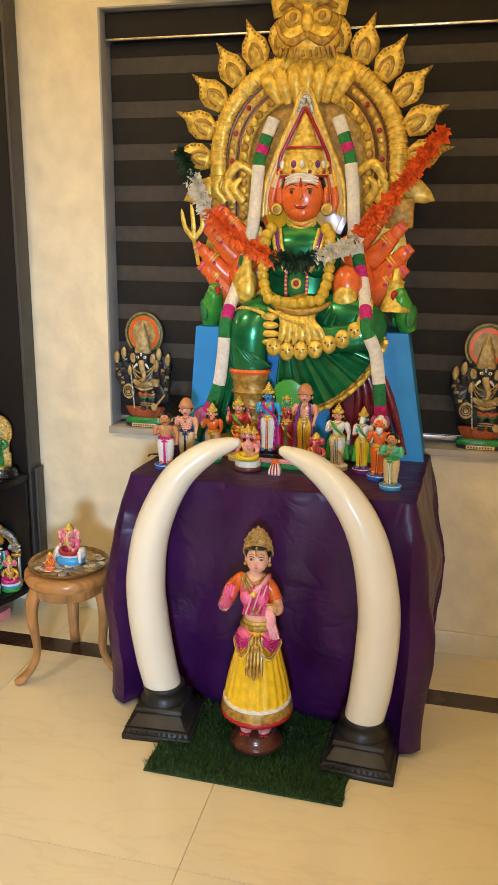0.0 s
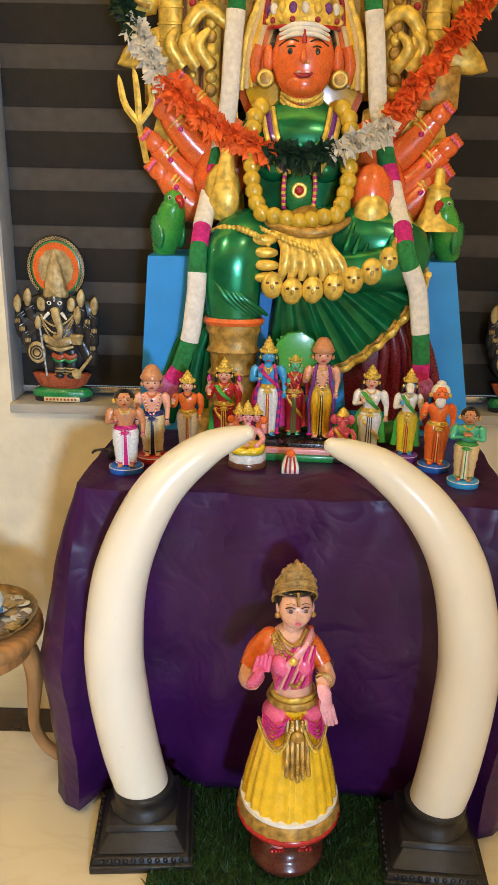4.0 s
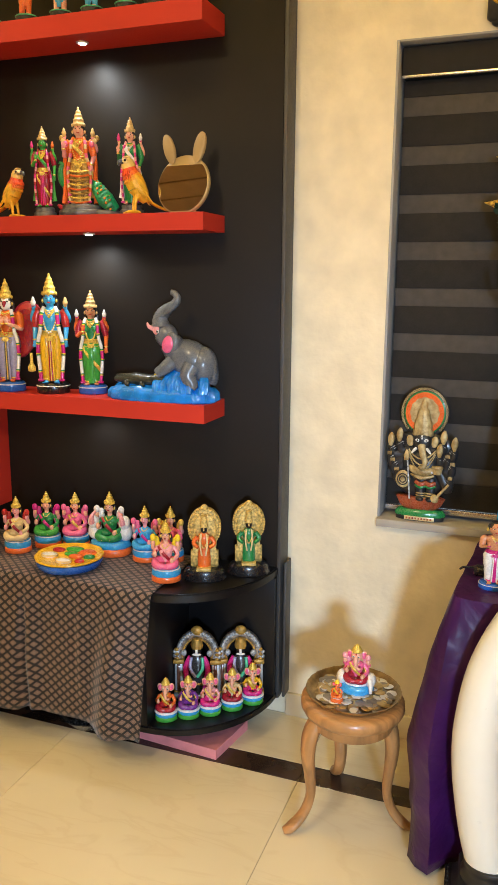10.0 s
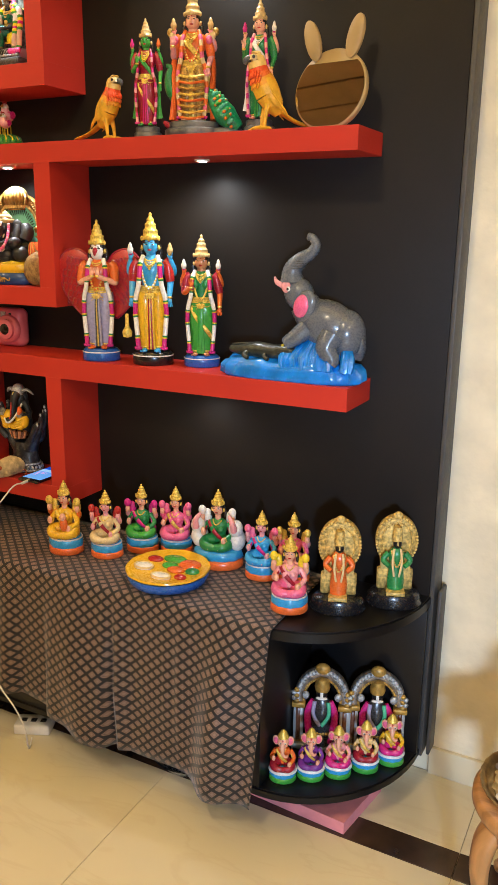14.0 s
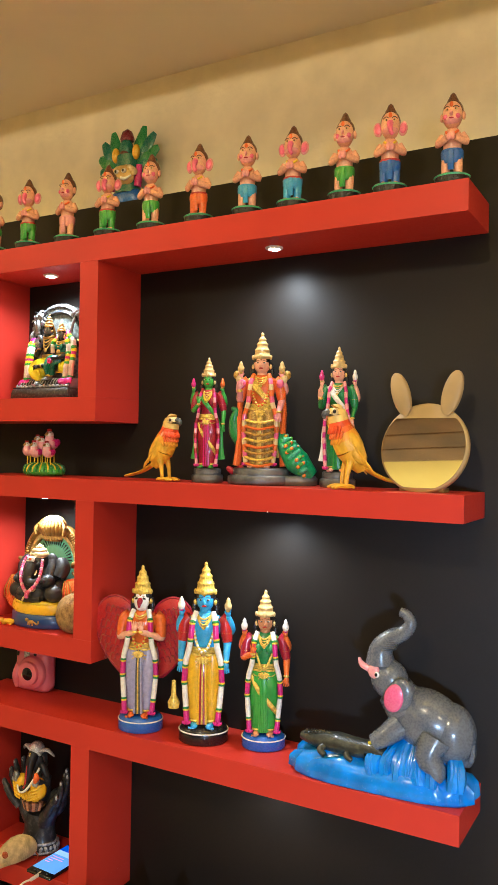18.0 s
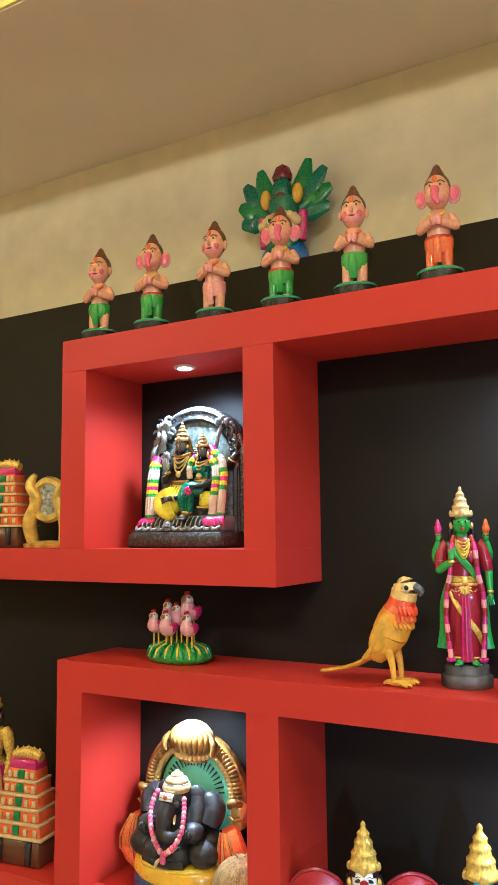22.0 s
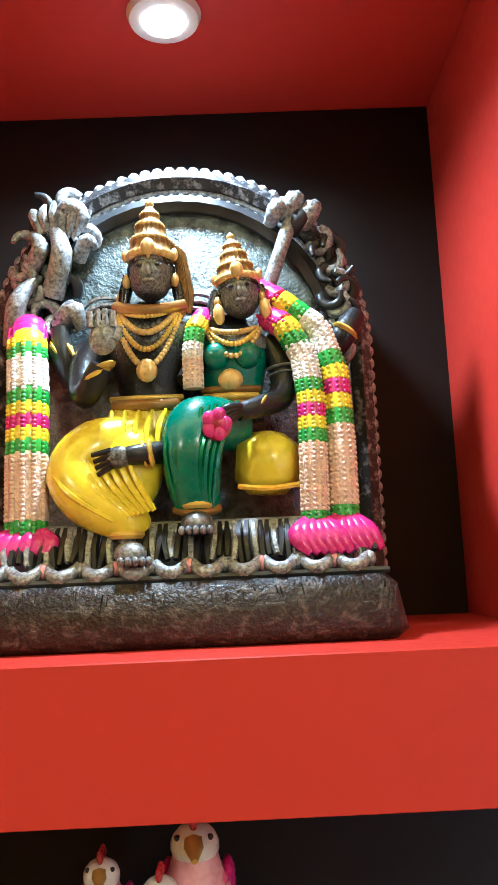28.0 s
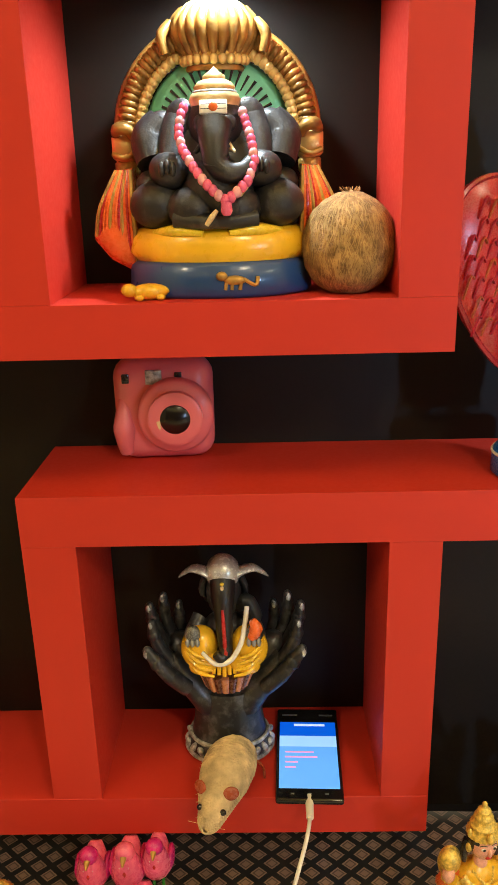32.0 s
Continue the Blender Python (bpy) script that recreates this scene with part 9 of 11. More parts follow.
# ---- lower niche: ganesha in cupped palms, jute mouse, phone ----
def palm_ganesha():
    s = Sculpt()
    # silver hood, painted paler to stand in for light missing in this niche
    BRIGHT = material("lit_silver_glaze", (0.52, 0.54, 0.55), 0.26, 0.3, 0.3, 0.3, 40, 260, 0.05)
    dark = mottled("graphite_resin", (0.030, 0.032, 0.037), (0.16, 0.165, 0.18), 60, 0.48, 0.80, 0.32, 0.25, 0.05)
    CLOTH = material("bright_yellow_glaze", (0.86, 0.50, 0.012), 0.25, 0, 0.35, 0.12, 50, 260, 0.05)
    # flared foot with a wreath, narrowing to the wrists
    s.lathe([(0.054, 0.0), (0.057, 0.004), (0.056, 0.016), (0.049, 0.030), (0.045, 0.050), (0.044, 0.075), (0.040, 0.092), (0.0, 0.094)], dark, (0, 0, 0), 1, 0.75, 36)
    s.ring((0, 0, 0.026), 0.0515, 0.0030, "silver", 0.75, 36)
    s.ring((0, 0, 0.007), 0.0575, 0.0030, "silver", 0.75, 36)
    for k in range(22):
        a = 2 * math.pi * k / 22
        c, d = math.cos(a), math.sin(a)
        s.ball((0.0555 * c, 0.0420 * d, 0.016), (0.0046, 0.0040, 0.0075), "silver", (0, 32 if k % 2 else -32, 0), seg=8, ring=5)
    for k in (-1, 1):
        # heel of the hand, thumb and four spread fingers
        s.tube([(0.018 * k, 0.0, 0.058), (0.034 * k, -0.004, 0.086), (0.054 * k, -0.004, 0.112), (0.070 * k, 0.0, 0.136)], [0.028, 0.027, 0.023, 0.015], dark, 14, 14, 0.75)
        s.ball((0.050 * k, 0.010, 0.120), (0.028, 0.022, 0.040), dark, (0, 30 * k, 0), 16, 12)
        for pts, r in ((((0.050, -0.026, 0.104), (0.066, -0.036, 0.130), (0.078, -0.038, 0.152), (0.087, -0.038, 0.170)), 0.0105),
                       (((0.066, -0.010, 0.132), (0.076, -0.014, 0.158), (0.080, -0.016, 0.180), (0.079, -0.017, 0.198)), 0.0092),
                       (((0.068, 0.006, 0.138), (0.078, 0.006, 0.168), (0.082, 0.004, 0.192), (0.082, 0.002, 0.212)), 0.0094),
                       (((0.060, 0.018, 0.140), (0.068, 0.020, 0.172), (0.068, 0.019, 0.200), (0.065, 0.016, 0.219)), 0.0090),
                       (((0.048, 0.026, 0.136), (0.053, 0.030, 0.162), (0.052, 0.030, 0.184), (0.049, 0.028, 0.200)), 0.0080)):
            p = s.tube([((x + 0.010 * (z - 0.10) / 0.08) * k, y, 0.10 + (z - 0.10) * 0.86) for x, y, z in pts], [r, r * 0.94, r * 0.84, r * 0.58], dark, 10, 16)
            s.ball(p[-1], r * 0.60, dark, seg=10, ring=7)
            s.ball(p[-1] + np.array((0.001 * k, -0.003, -0.002)), (r * 0.42, r * 0.34, r * 0.62), "silver", seg=8, ring=6)
            for w in (5, 10):
                s.ball(p[w], r * 0.97, dark, seg=10, ring=7)
    # woven seat
    for q in range(9):
        a = radians(-160 + 17.5 * q)
        s.tube([(0.032 * math.cos(a), -0.020 + 0.026 * math.sin(a), 0.130), (0.024 * math.cos(a), -0.020 + 0.022 * math.sin(a), 0.108)], [0.0062, 0.0050], "brown" if q % 2 else "tan", 7)
    s.ball((0, -0.018, 0.118), (0.032, 0.024, 0.012), "brown")
    # seated body
    s.ball((0, -0.006, 0.152), (0.036, 0.028, 0.042), dark, seg=20, ring=14)
    for k in (-1, 1):
        s.ball((0.031 * k, -0.038, 0.166), (0.0225, 0.020, 0.026), CLOTH, (0, -18 * k, 0), 20, 14)
        s.ball((0.024 * k, -0.048, 0.151), (0.021, 0.014, 0.013), CLOTH, (0, 20 * k, 0), 16, 10)
        for q in range(4):
            s.tube([((0.012 + 0.002 * q) * k, -0.0615 + 0.001 * q, 0.141 + 0.007 * q), ((0.030 + 0.002 * q) * k, -0.0610, 0.146 + 0.008 * q), ((0.047 + 0.001 * q) * k, -0.047, 0.154 + 0.008 * q)], [0.0015, 0.0026, 0.0012], "sun", 6, 9)
        s.tube([(0.030 * k, -0.006, 0.186), (0.041 * k, -0.022, 0.172), (0.039 * k, -0.040, 0.180), (0.037 * k, -0.050, 0.190)], [0.0115, 0.0105, 0.0095, 0.008], dark, 10, 12)
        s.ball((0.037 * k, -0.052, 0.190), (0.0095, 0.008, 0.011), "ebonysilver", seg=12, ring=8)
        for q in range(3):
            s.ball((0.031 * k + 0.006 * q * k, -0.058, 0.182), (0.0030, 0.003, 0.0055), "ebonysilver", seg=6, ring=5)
    s.tube([(0.034, -0.054, 0.186), (0.040, -0.056, 0.198), (0.035, -0.054, 0.208)], [0.006, 0.0085, 0.004], "flame", 10, 9)
    for q in range(5):
        s.tube([(-0.012 + 0.006 * q, -0.050, 0.158), (-0.013 + 0.0065 * q, -0.057, 0.138 + 0.002 * abs(q - 2))], [0.0032, 0.0026], CLOTH, 7)
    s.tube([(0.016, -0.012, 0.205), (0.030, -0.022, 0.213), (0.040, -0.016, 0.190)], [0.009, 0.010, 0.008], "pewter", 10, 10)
    # head: pale hood with upswept ears and a long trunk
    s.ball((0, -0.012, 0.222), (0.022, 0.020, 0.032), dark, seg=18, ring=12)
    s.ball((0, -0.015, 0.248), (0.0215, 0.021, 0.0215), BRIGHT, seg=20, ring=14)
    for k in (-1, 1):
        s.tube([(0.010 * k, -0.014, 0.240), (0.024 * k, -0.016, 0.2505), (0.037 * k, -0.014, 0.2525), (0.047 * k, -0.010, 0.246), (0.055 * k, -0.006, 0.238)], [0.014, 0.0105, 0.0085, 0.0066, 0.0022], BRIGHT, 12, 18, 0.45)
        s.tube([(0.020 * k, -0.010, 0.243), (0.026 * k, -0.008, 0.226), (0.022 * k, -0.004, 0.206)], [0.012, 0.010, 0.004], dark, 10, 10, 0.4)
        s.ball((0.0115 * k, -0.0305, 0.226), (0.0034, 0.0022, 0.0022), "soot", seg=8, ring=5)
    p = s.tube([(0, -0.024, 0.240), (0, -0.036, 0.224), (0.001, -0.044, 0.200), (0.002, -0.050, 0.176), (0.003, -0.057, 0.170), (-0.003, -0.064, 0.166), (-0.009, -0.064, 0.172)], [0.0165, 0.0140, 0.0105, 0.0088, 0.0075, 0.0062, 0.0050], "ebonysilver", 14, 24)
    s.tube([q + np.array((0, -0.0105 + 0.0003 * i, 0.001)) for i, q in enumerate(p[5:17])], 0.0026, "red", 7)
    s.ball((0, -0.0385, 0.238), (0.0066, 0.0030, 0.0085), "lemon", seg=12, ring=8)
    s.ball((0, -0.0418, 0.240), (0.0030, 0.0022, 0.0036), "cream", seg=8, ring=6)
    s.tube([(0.029, -0.034, 0.214), (0.026, -0.046, 0.196), (0.021, -0.058, 0.180), (0.008, -0.066, 0.164), (-0.010, -0.066, 0.160), (-0.026, -0.058, 0.170)], [0.0030, 0.0032, 0.0032, 0.0032, 0.0030, 0.0022], "white", 9, 22)
    return s


palm_ganesha().done("palm_ganesha_statue", pose(-0.016, -0.062, NB3 + 0.0005) @ Matrix.Diagonal((0.94, 0.95, 1.03, 1)), "dark elephant-headed statue sitting in two cupped palms", "statue")
s = Sculpt()
JUTE = material("wound_jute_string", (0.60, 0.47, 0.27), 0.9, 0, 0, 0.3, 60, 420, 0.7)
body = [(0, 0.052, 0.020), (0, 0.040, 0.025), (0, 0.016, 0.0285), (0, -0.010, 0.027), (0, -0.032, 0.022), (0, -0.050, 0.016), (0, -0.066, 0.012), (0, -0.074, 0.011)]
fat = [0.010, 0.021, 0.0275, 0.0265, 0.0205, 0.0150, 0.0105, 0.0035]
p = s.tube(body, fat, JUTE, 20, 40)
coil, turns = [], 34
for k in range(turns * 14):
    u, a = (k / (turns * 14)) * 38.9, 2 * math.pi * k / 14
    i = min(int(u), 38)
    c = p[i] + (p[i + 1] - p[i]) * (u - i)
    r = np.interp(u * 7 / 39, range(8), fat) + 0.0004
    coil.append((c[0] + r * math.cos(a), c[1] + 0.003 * math.sin(a + 0.6), c[2] + r * math.sin(a)))
s.tube(coil, 0.0013, JUTE, 5)
rm = random.Random(5)
for k in range(50):
    i = rm.randrange(4, 37)
    a = rm.uniform(0.0, math.pi)
    r = np.interp(i * 7 / 39, range(8), fat)
    o = p[i] + r * np.array((math.cos(a), 0, math.sin(a)))
    s.tube([o, o + np.array((0.5 * math.cos(a), rm.uniform(-1, 0.2), 0.5 * math.sin(a))) * 0.007], [0.0004, 0.0002], JUTE, 4)
for k in (-1, 1):
    s.ball((0.017 * k, -0.040, 0.034), (0.0085, 0.0030, 0.0075), "brick", (-20, 0, 30 * k))
    s.ball((0.0125 * k, -0.056, 0.021), 0.0036, "black", seg=10, ring=6)
    s.tube([(0.006 * k, -0.070, 0.012), (0.020 * k, -0.074, 0.016)], 0.0003, "cream", 4)
s.tube([(0.004, 0.050, 0.016), (0.026, 0.048, 0.008), (0.034, 0.030, 0.005)], [0.0022, 0.0018, 0.0012], "brick", 7, 10)
s.done("jute_mouse", pose(-0.016, -0.142, NB3 + 0.0012, 0, 0, -17) @ Matrix.Diagonal((1.08, 0.94, 1.06, 1)), "mouse figure wound from pale jute string", "figurine")
phone = holder("mobile_phone", 0.082, -0.082, NB3 + 0.0005, -2)
phone.scale = (1.1, 1.1, 1.0)
tagged(phone, "black mobile phone with a lit blue screen, charging", "phone")
part("body", bbox(-0.036, 0.036, -0.074, 0.074, 0.0, 0.008, 0.0028, 3), material("phone_black_glass", (0.01, 0.01, 0.012), 0.12, 0, 0.4, 0.05, 20, 90, 0.0), phone)
for nm, y0, y1, rgb, e in (("screen_top", 0.024, 0.048, (0.01, 0.10, 0.66), 0.8), ("screen_middle", 0.006, 0.024, (0.30, 0.52, 0.86), 0.95), ("screen_bottom", -0.058, 0.006, (0.12, 0.34, 0.78), 0.9)):
    part(nm, bbox(-0.0325, 0.0325, y0, y1, 0.0081, 0.0086), material("lit_" + nm, rgb, 0.2, emit=(rgb, e), spread=0.03, bump=0.0), phone)
for k in range(4):
    part("text_bar", bbox(-0.026, (0.006, 0.010, -0.012, -0.014)[k], -0.004 - 0.008 * k, -0.002 - 0.008 * k, 0.0087, 0.0090), material("lit_text", (0.75, 0.3, 0.5), 0.3, emit=((0.75, 0.3, 0.5), 0.8), bump=0.0), phone)
for k in range(3):
    part("touch_key", bbox(-0.020 + 0.018 * k, -0.016 + 0.018 * k, -0.0665, -0.0645, 0.0081, 0.0083), paint("grey"), phone)
for x0, x1 in ((-0.030, -0.012), (0.014, 0.030)):
    part("status_bar", bbox(x0, x1, 0.060, 0.0625, 0.0081, 0.0083), paint("grey"), phone)
part("banner_text", bbox(-0.016, 0.020, 0.041, 0.0445, 0.0087, 0.0090), material("lit_pale_text", (0.6, 0.7, 0.9), 0.3, emit=((0.6, 0.7, 0.9), 0.8), bump=0.0), phone)
CABLE = material("white_cable_plastic", (0.78, 0.76, 0.72), 0.4)
cable = holder("charging_cable", 0.08, -0.17, NB3)
tagged(cable, "white charging cable hanging down over the cloth", "cable")
ci = cable.matrix_basis.inverted()
s = Sculpt()
s.tube([(0.079, -0.154, NB3 + 0.0046), (0.078, -0.185, NB3 + 0.0036)], [0.0048, 0.0042], CABLE, 10)
o = s.done("plug", pose(0, 0, 0), parent=cable)
o.matrix_parent_inverse = ci
s = Sculpt()
s.tube([(0.078, -0.184, NB3 + 0.0036), (0.072, -0.215, NB3 + 0.001), (0.050, -0.262, NB3 - 0.05), (0.042, -0.31, 0.66), (0.060, -0.370, 0.56), (0.088, -0.400, 0.45), (0.112, -0.408, 0.36), (0.120, -0.412, 0.29), (0.165, -0.410, 0.215), (0.21, -0.406, 0.16), (0.235, -0.400, 0.10), (0.22, -0.375, 0.012), (0.19, -0.33, 0.008)], 0.0023, CABLE, 8, 90)
o = s.done("cord", pose(0, 0, 0), parent=cable)
o.matrix_parent_inverse = ci
adapter = holder("extension_socket", 0.16, -0.285, 0.0, 24)
tagged(adapter, "white extension socket lying on the floor", "socket")
part("body", bbox(-0.055, 0.055, -0.032, 0.032, 0.0, 0.032, 0.006, 3), CABLE, adapter)
for x in (-0.03, 0.0, 0.03):
    part("outlet", bbox(x - 0.009, x + 0.009, -0.009, 0.009, 0.0318, 0.0335, 0.001), paint("soot"), adapter)

# ---- on the boards above the niches ----
chicks = holder("chick_group", -0.013, -0.074, S2 + 0.0005)
chicks.scale = (1.04, 1.02, 1.00)
tagged(chicks, "pink and white chicks standing on a green melon base", "figurine")
s = Sculpt()
s.lathe([(0.048, 0.0), (0.056, 0.006), (0.057, 0.014), (0.050, 0.024), (0.030, 0.032), (0, 0.034)], "leaf", sy=0.7, seg=64, pleat=16, amp=0.03)
for k in range(16):
    a = 2 * math.pi * (k + 0.5) / 16
    s.tube([(0.058 * math.cos(a), 0.041 * math.sin(a), 0.010), (0.052 * math.cos(a), 0.037 * math.sin(a), 0.024), (0.03 * math.cos(a), 0.021 * math.sin(a), 0.033)], [0.0012, 0.0034, 0.0015], "green", 6, 7)
    a += math.pi / 16
    s.tube([(0.057 * math.cos(a), 0.041 * math.sin(a), 0.010), (0.051 * math.cos(a), 0.036 * math.sin(a), 0.024), (0.03 * math.cos(a), 0.021 * math.sin(a), 0.033)], [0.001, 0.0022, 0.001], "lemon", 6, 7)
s.done("melon_base", pose(0, 0, 0), parent=chicks)
for x, y, z, r in ((-0.032, -0.02, 0.062, 0.0135), (-0.004, -0.024, 0.060, 0.0150), (0.034, -0.02, 0.060, 0.0145), (-0.022, 0.006, 0.078, 0.0135), (0.018, 0.008, 0.084, 0.0180), (0.004, -0.006, 0.074, 0.0135)):
    r *= 0.92
    s = Sculpt()
    s.tube([(x, y + r * 0.9, z + r * 0.3), (x, y + 0.2 * r, z - 0.1 * r), (x, y - r * 0.5, z), (x, y - r * 0.6, z + 0.6 * r), (x, y - r * 0.6, z + 1.1 * r)], [r * 0.25, r * 0.95, r * 0.95, r * 0.70, r * 0.55], "blush", 14, 14)
    s.ball((x, y - r * 0.60, z + r * 0.30), (r * 0.86, r * 0.62, r * 0.42), "pink")
    s.ball((x, y - r * 0.52, z - r * 0.42), (r * 0.66, r * 0.52, r * 0.42), "blush")
    chick = s.done("chick", pose(0, 0, 0), parent=chicks)
    s = Sculpt()
    s.ball((x, y - r * 0.65, z + r * 1.2), (r * 0.64, r * 0.62, r * 0.6), "white")
    for k in (-1, 1):
        s.ball((x + 0.42 * k * r, y - 0.98 * r, z + 1.5 * r), r * 0.09, "black", seg=6, ring=4)
    s.done("head", pose(0, 0, 0), parent=chick)
    s = Sculpt()
    s.ball((x, y - r * 1.1, z + r * 0.55), (r * 0.34, r * 0.16, r * 0.36), "red")
    s.done("wattle", pose(0, 0, 0), parent=chick)
    s = Sculpt()
    s.tube([(x, y - r * 1.05, z + r * 1.35), (x + 0.001, y - r * 1.7, z + r * 1.15)], [r * 0.3, r * 0.08], "oldgold", 8)
    s.done("beak", pose(0, 0, 0), parent=chick)
    s = Sculpt()
    for q in range(3):
        s.ball((x, y - r * 0.95 + q * r * 0.3, z + r * 1.9), (r * 0.13, r * 0.2, r * 0.25), "red", seg=8, ring=5)
    s.done("comb", pose(0, 0, 0), parent=chick)
    for k in (-1, 1):
        s = Sculpt()
        s.ball((x + 0.8 * r * k, y + r * 0.1, z), (r * 0.22, r * 0.75, r * 0.6), "magenta", (20, 0, 0))
        s.done("wing", pose(0, 0, 0), parent=chick)
        s = Sculpt()
        s.tube([(x + 0.35 * k * r, y, z - r * 0.8), (x + 0.4 * k * r, y, 0.024)], 0.0014, "lemon", 6)
        s.done("leg", pose(0, 0, 0), parent=chick)

INST = material("pink_plastic", (0.72, 0.17, 0.20), 0.35, 0, 0.1, 0.05, 20, 200, 0.02)
icam = holder("instant_camera", -0.078, -0.022, S3 + 0.0003, 3)
tagged(icam, "rounded pink toy-like instant camera on the red shelf", "camera")
s = Sculpt()
part("body", bbox(-0.056, 0.056, -0.025, 0.025, 0.0, 0.117, 0.022, 5), INST, icam)
s.tube([(-0.044, -0.018, 0.010), (-0.045, -0.022, 0.04), (-0.044, -0.016, 0.072)], [0.008, 0.013, 0.006], INST, 14, 12)
s.done("grip", pose(0, 0, 0), parent=icam)
for nm, prof, c in (("lens_barrel", [(0.042, 0.0), (0.042, 0.010), (0.039, 0.014), (0.030, 0.015), (0.030, 0.024), (0.026, 0.026), (0.015, 0.024)], INST), ("lens", [(0.0, 0.0262), (0.015, 0.0262), (0.0165, 0.0245)], material("black_lens", (0.004, 0.004, 0.005), 0.2))):
    s = Sculpt()
    s.m = Matrix.Translation((0.014, -0.025, 0.056)) @ Matrix.Rotation(radians(90), 4, "X")
    s.lathe(prof, c, seg=32)
    s.done(nm, pose(0, 0, 0), parent=icam)
for nm, b, c in (("flash", (-0.018, 0.000, -0.0265, -0.022, 0.090, 0.106), paint("silver")), ("viewfinder", (-0.044, -0.036, -0.0265, -0.022, 0.092, 0.102), paint("black")), ("sensor", (0.014, 0.022, -0.0265, -0.022, 0.097, 0.103), paint("black")), ("shutter_mark", (-0.010, -0.002, -0.0500, -0.0475, 0.045, 0.055), paint("cream"))):
    part(nm, bbox(*b, 0.0008), c, icam)

# ---- three deities with parrots and a rabbit mirror ----
SG = "clay deities on the red boards"
put_standing("red_goddess_statue", 0.475, -0.066, S2 + 0.0005, 0.290, 20, "green-faced goddess statue in a crimson saree", SG, wide=0.88, skin="leaf", lower="crimson", upper="crimson", base="slate", sash="leaf", female=True, arms="hold", stripe="magenta", handcol="leaf", extra=("leaf", "magenta", "orange"), side=("crimson", "magenta", "rose"), neck=("gold", "gold", "lemon"), crown="palegold")
s = Sculpt()
standing(s, skin="peach", lower="oldgold", upper="orange", crown="palegold", base="slate", sash="gold", arms="bless", stripe="gold", handcol="rose", sleeve="flame", extra=("rose", "palegold", "palegold"), side=("orange", "pink", "cream"), garl=("gold", "orange"), neck=("gold", "gold"), skirt=0.13, tall=2.7, baser=0.20)
for k in (-1, 1):
    s.tube([(0.115 * k, 0.012, 0.66), (0.140 * k, 0.01, 0.5), (0.135 * k, 0.0, 0.3), (0.150 * k, -0.01, 0.12)], [0.03, 0.036, 0.040, 0.050], "flame", 10, 14, 0.55)
    for q in range(3):
        s.ball(((0.12 + 0.02 * q) * k, -0.04 + 0.02 * q, 0.66 + 0.03 * q), (0.024, 0.02, 0.03), ("pink", "cream", "oldgold")[q])
for q in range(8):
    s.tube([(-0.09, -0.07, 0.42 - 0.04 * q), (0, -0.115, 0.40 - 0.04 * q), (0.09, -0.07, 0.42 - 0.04 * q)], 0.010, ("gold", "orange", "oldgold")[q % 3], 6, 9)
PLUME = material("peacock_green", (0.02, 0.34, 0.12), 0.3, 0.2, 0.3, 0.35, 60, 260, 0.1)
s.tube([(0.11, 0.0, 0.34), (0.17, -0.03, 0.25), (0.24, -0.045, 0.15), (0.335, -0.04, 0.065)], [0.02, 0.062, 0.082, 0.035], PLUME, 16, 18)
for w in range(7):
    for q in range(6):
        u, a = 0.1 + 0.14 * q + 0.07 * (w % 2), radians(-165 + 25 * w)
        r = 0.045 + 0.16 * u * (1 - u) + 0.008
        c = np.array((0.14 + 0.17 * u, -0.02 - 0.022 * u, 0.29 - 0.21 * u))
        o = c + np.array((-0.35 * math.cos(a), math.sin(a) * 1.0, 0.0)) * r + np.array((0.45, 0, 0.8)) * r * 0.95 * math.cos(a)
        s.ball(o, (0.015, 0.011, 0.020), ("mint", "leaf", "mint")[q % 3], (0, 50, 0), seg=8, ring=5)
        if (q + w) % 3 == 0:
            s.ball(o + np.array((0, -0.009, 0)), (0.011, 0.007, 0.013), "flame", (0, 50, 0), seg=8, ring=5)
            s.ball(o + np.array((0, -0.015, 0)), (0.005, 0.004, 0.006), "lemon", seg=6, ring=4)
s.tube([(-0.12, 0.02, 0.28), (-0.165, 0.01, 0.34), (-0.175, 0.0, 0.42), (-0.160, -0.01, 0.48), (-0.19, -0.02, 0.50)], [0.05, 0.042, 0.030, 0.024, 0.010], "green", 12, 18)
s.tube([(-0.10, -0.02, 0.10), (-0.16, -0.03, 0.08), (-0.21, -0.03, 0.11)], [0.04, 0.03, 0.012], "crimson", 10, 9)
s.lathe([(0.14, 0), (0.145, 0.01), (0.145, 0.045), (0.13, 0.062), (0.0, 0.064)], mottled("silvered_black_base", (0.03, 0.031, 0.034), (0.26, 0.26, 0.27), 5, 0.36, 0.80, 0.36, 0.3), (0.2, 0, 0), 1.1, 0.7, 28)
s.done("murugan_statue", pose(0.610, -0.064, S2 + 0.0005, 0, 0, 20) @ Matrix.Diagonal((0.345, 0.325, 0.330, 1)), "golden-robed deity statue with a green peacock", "figurine", SG)
put_standing("green_goddess_statue", 0.788, -0.058, S2 + 0.0005, 0.300, 14, "goddess statue in a dark green saree with long hair", SG, wide=0.88, skin="peach", lower="green", upper="green", base="slate", sash="white", female=True, arms="bless", stripe="leaf", extra=("peach", "magenta", "white"), side=("rose", "magenta"), neck=("gold", "white"), crown="palegold")


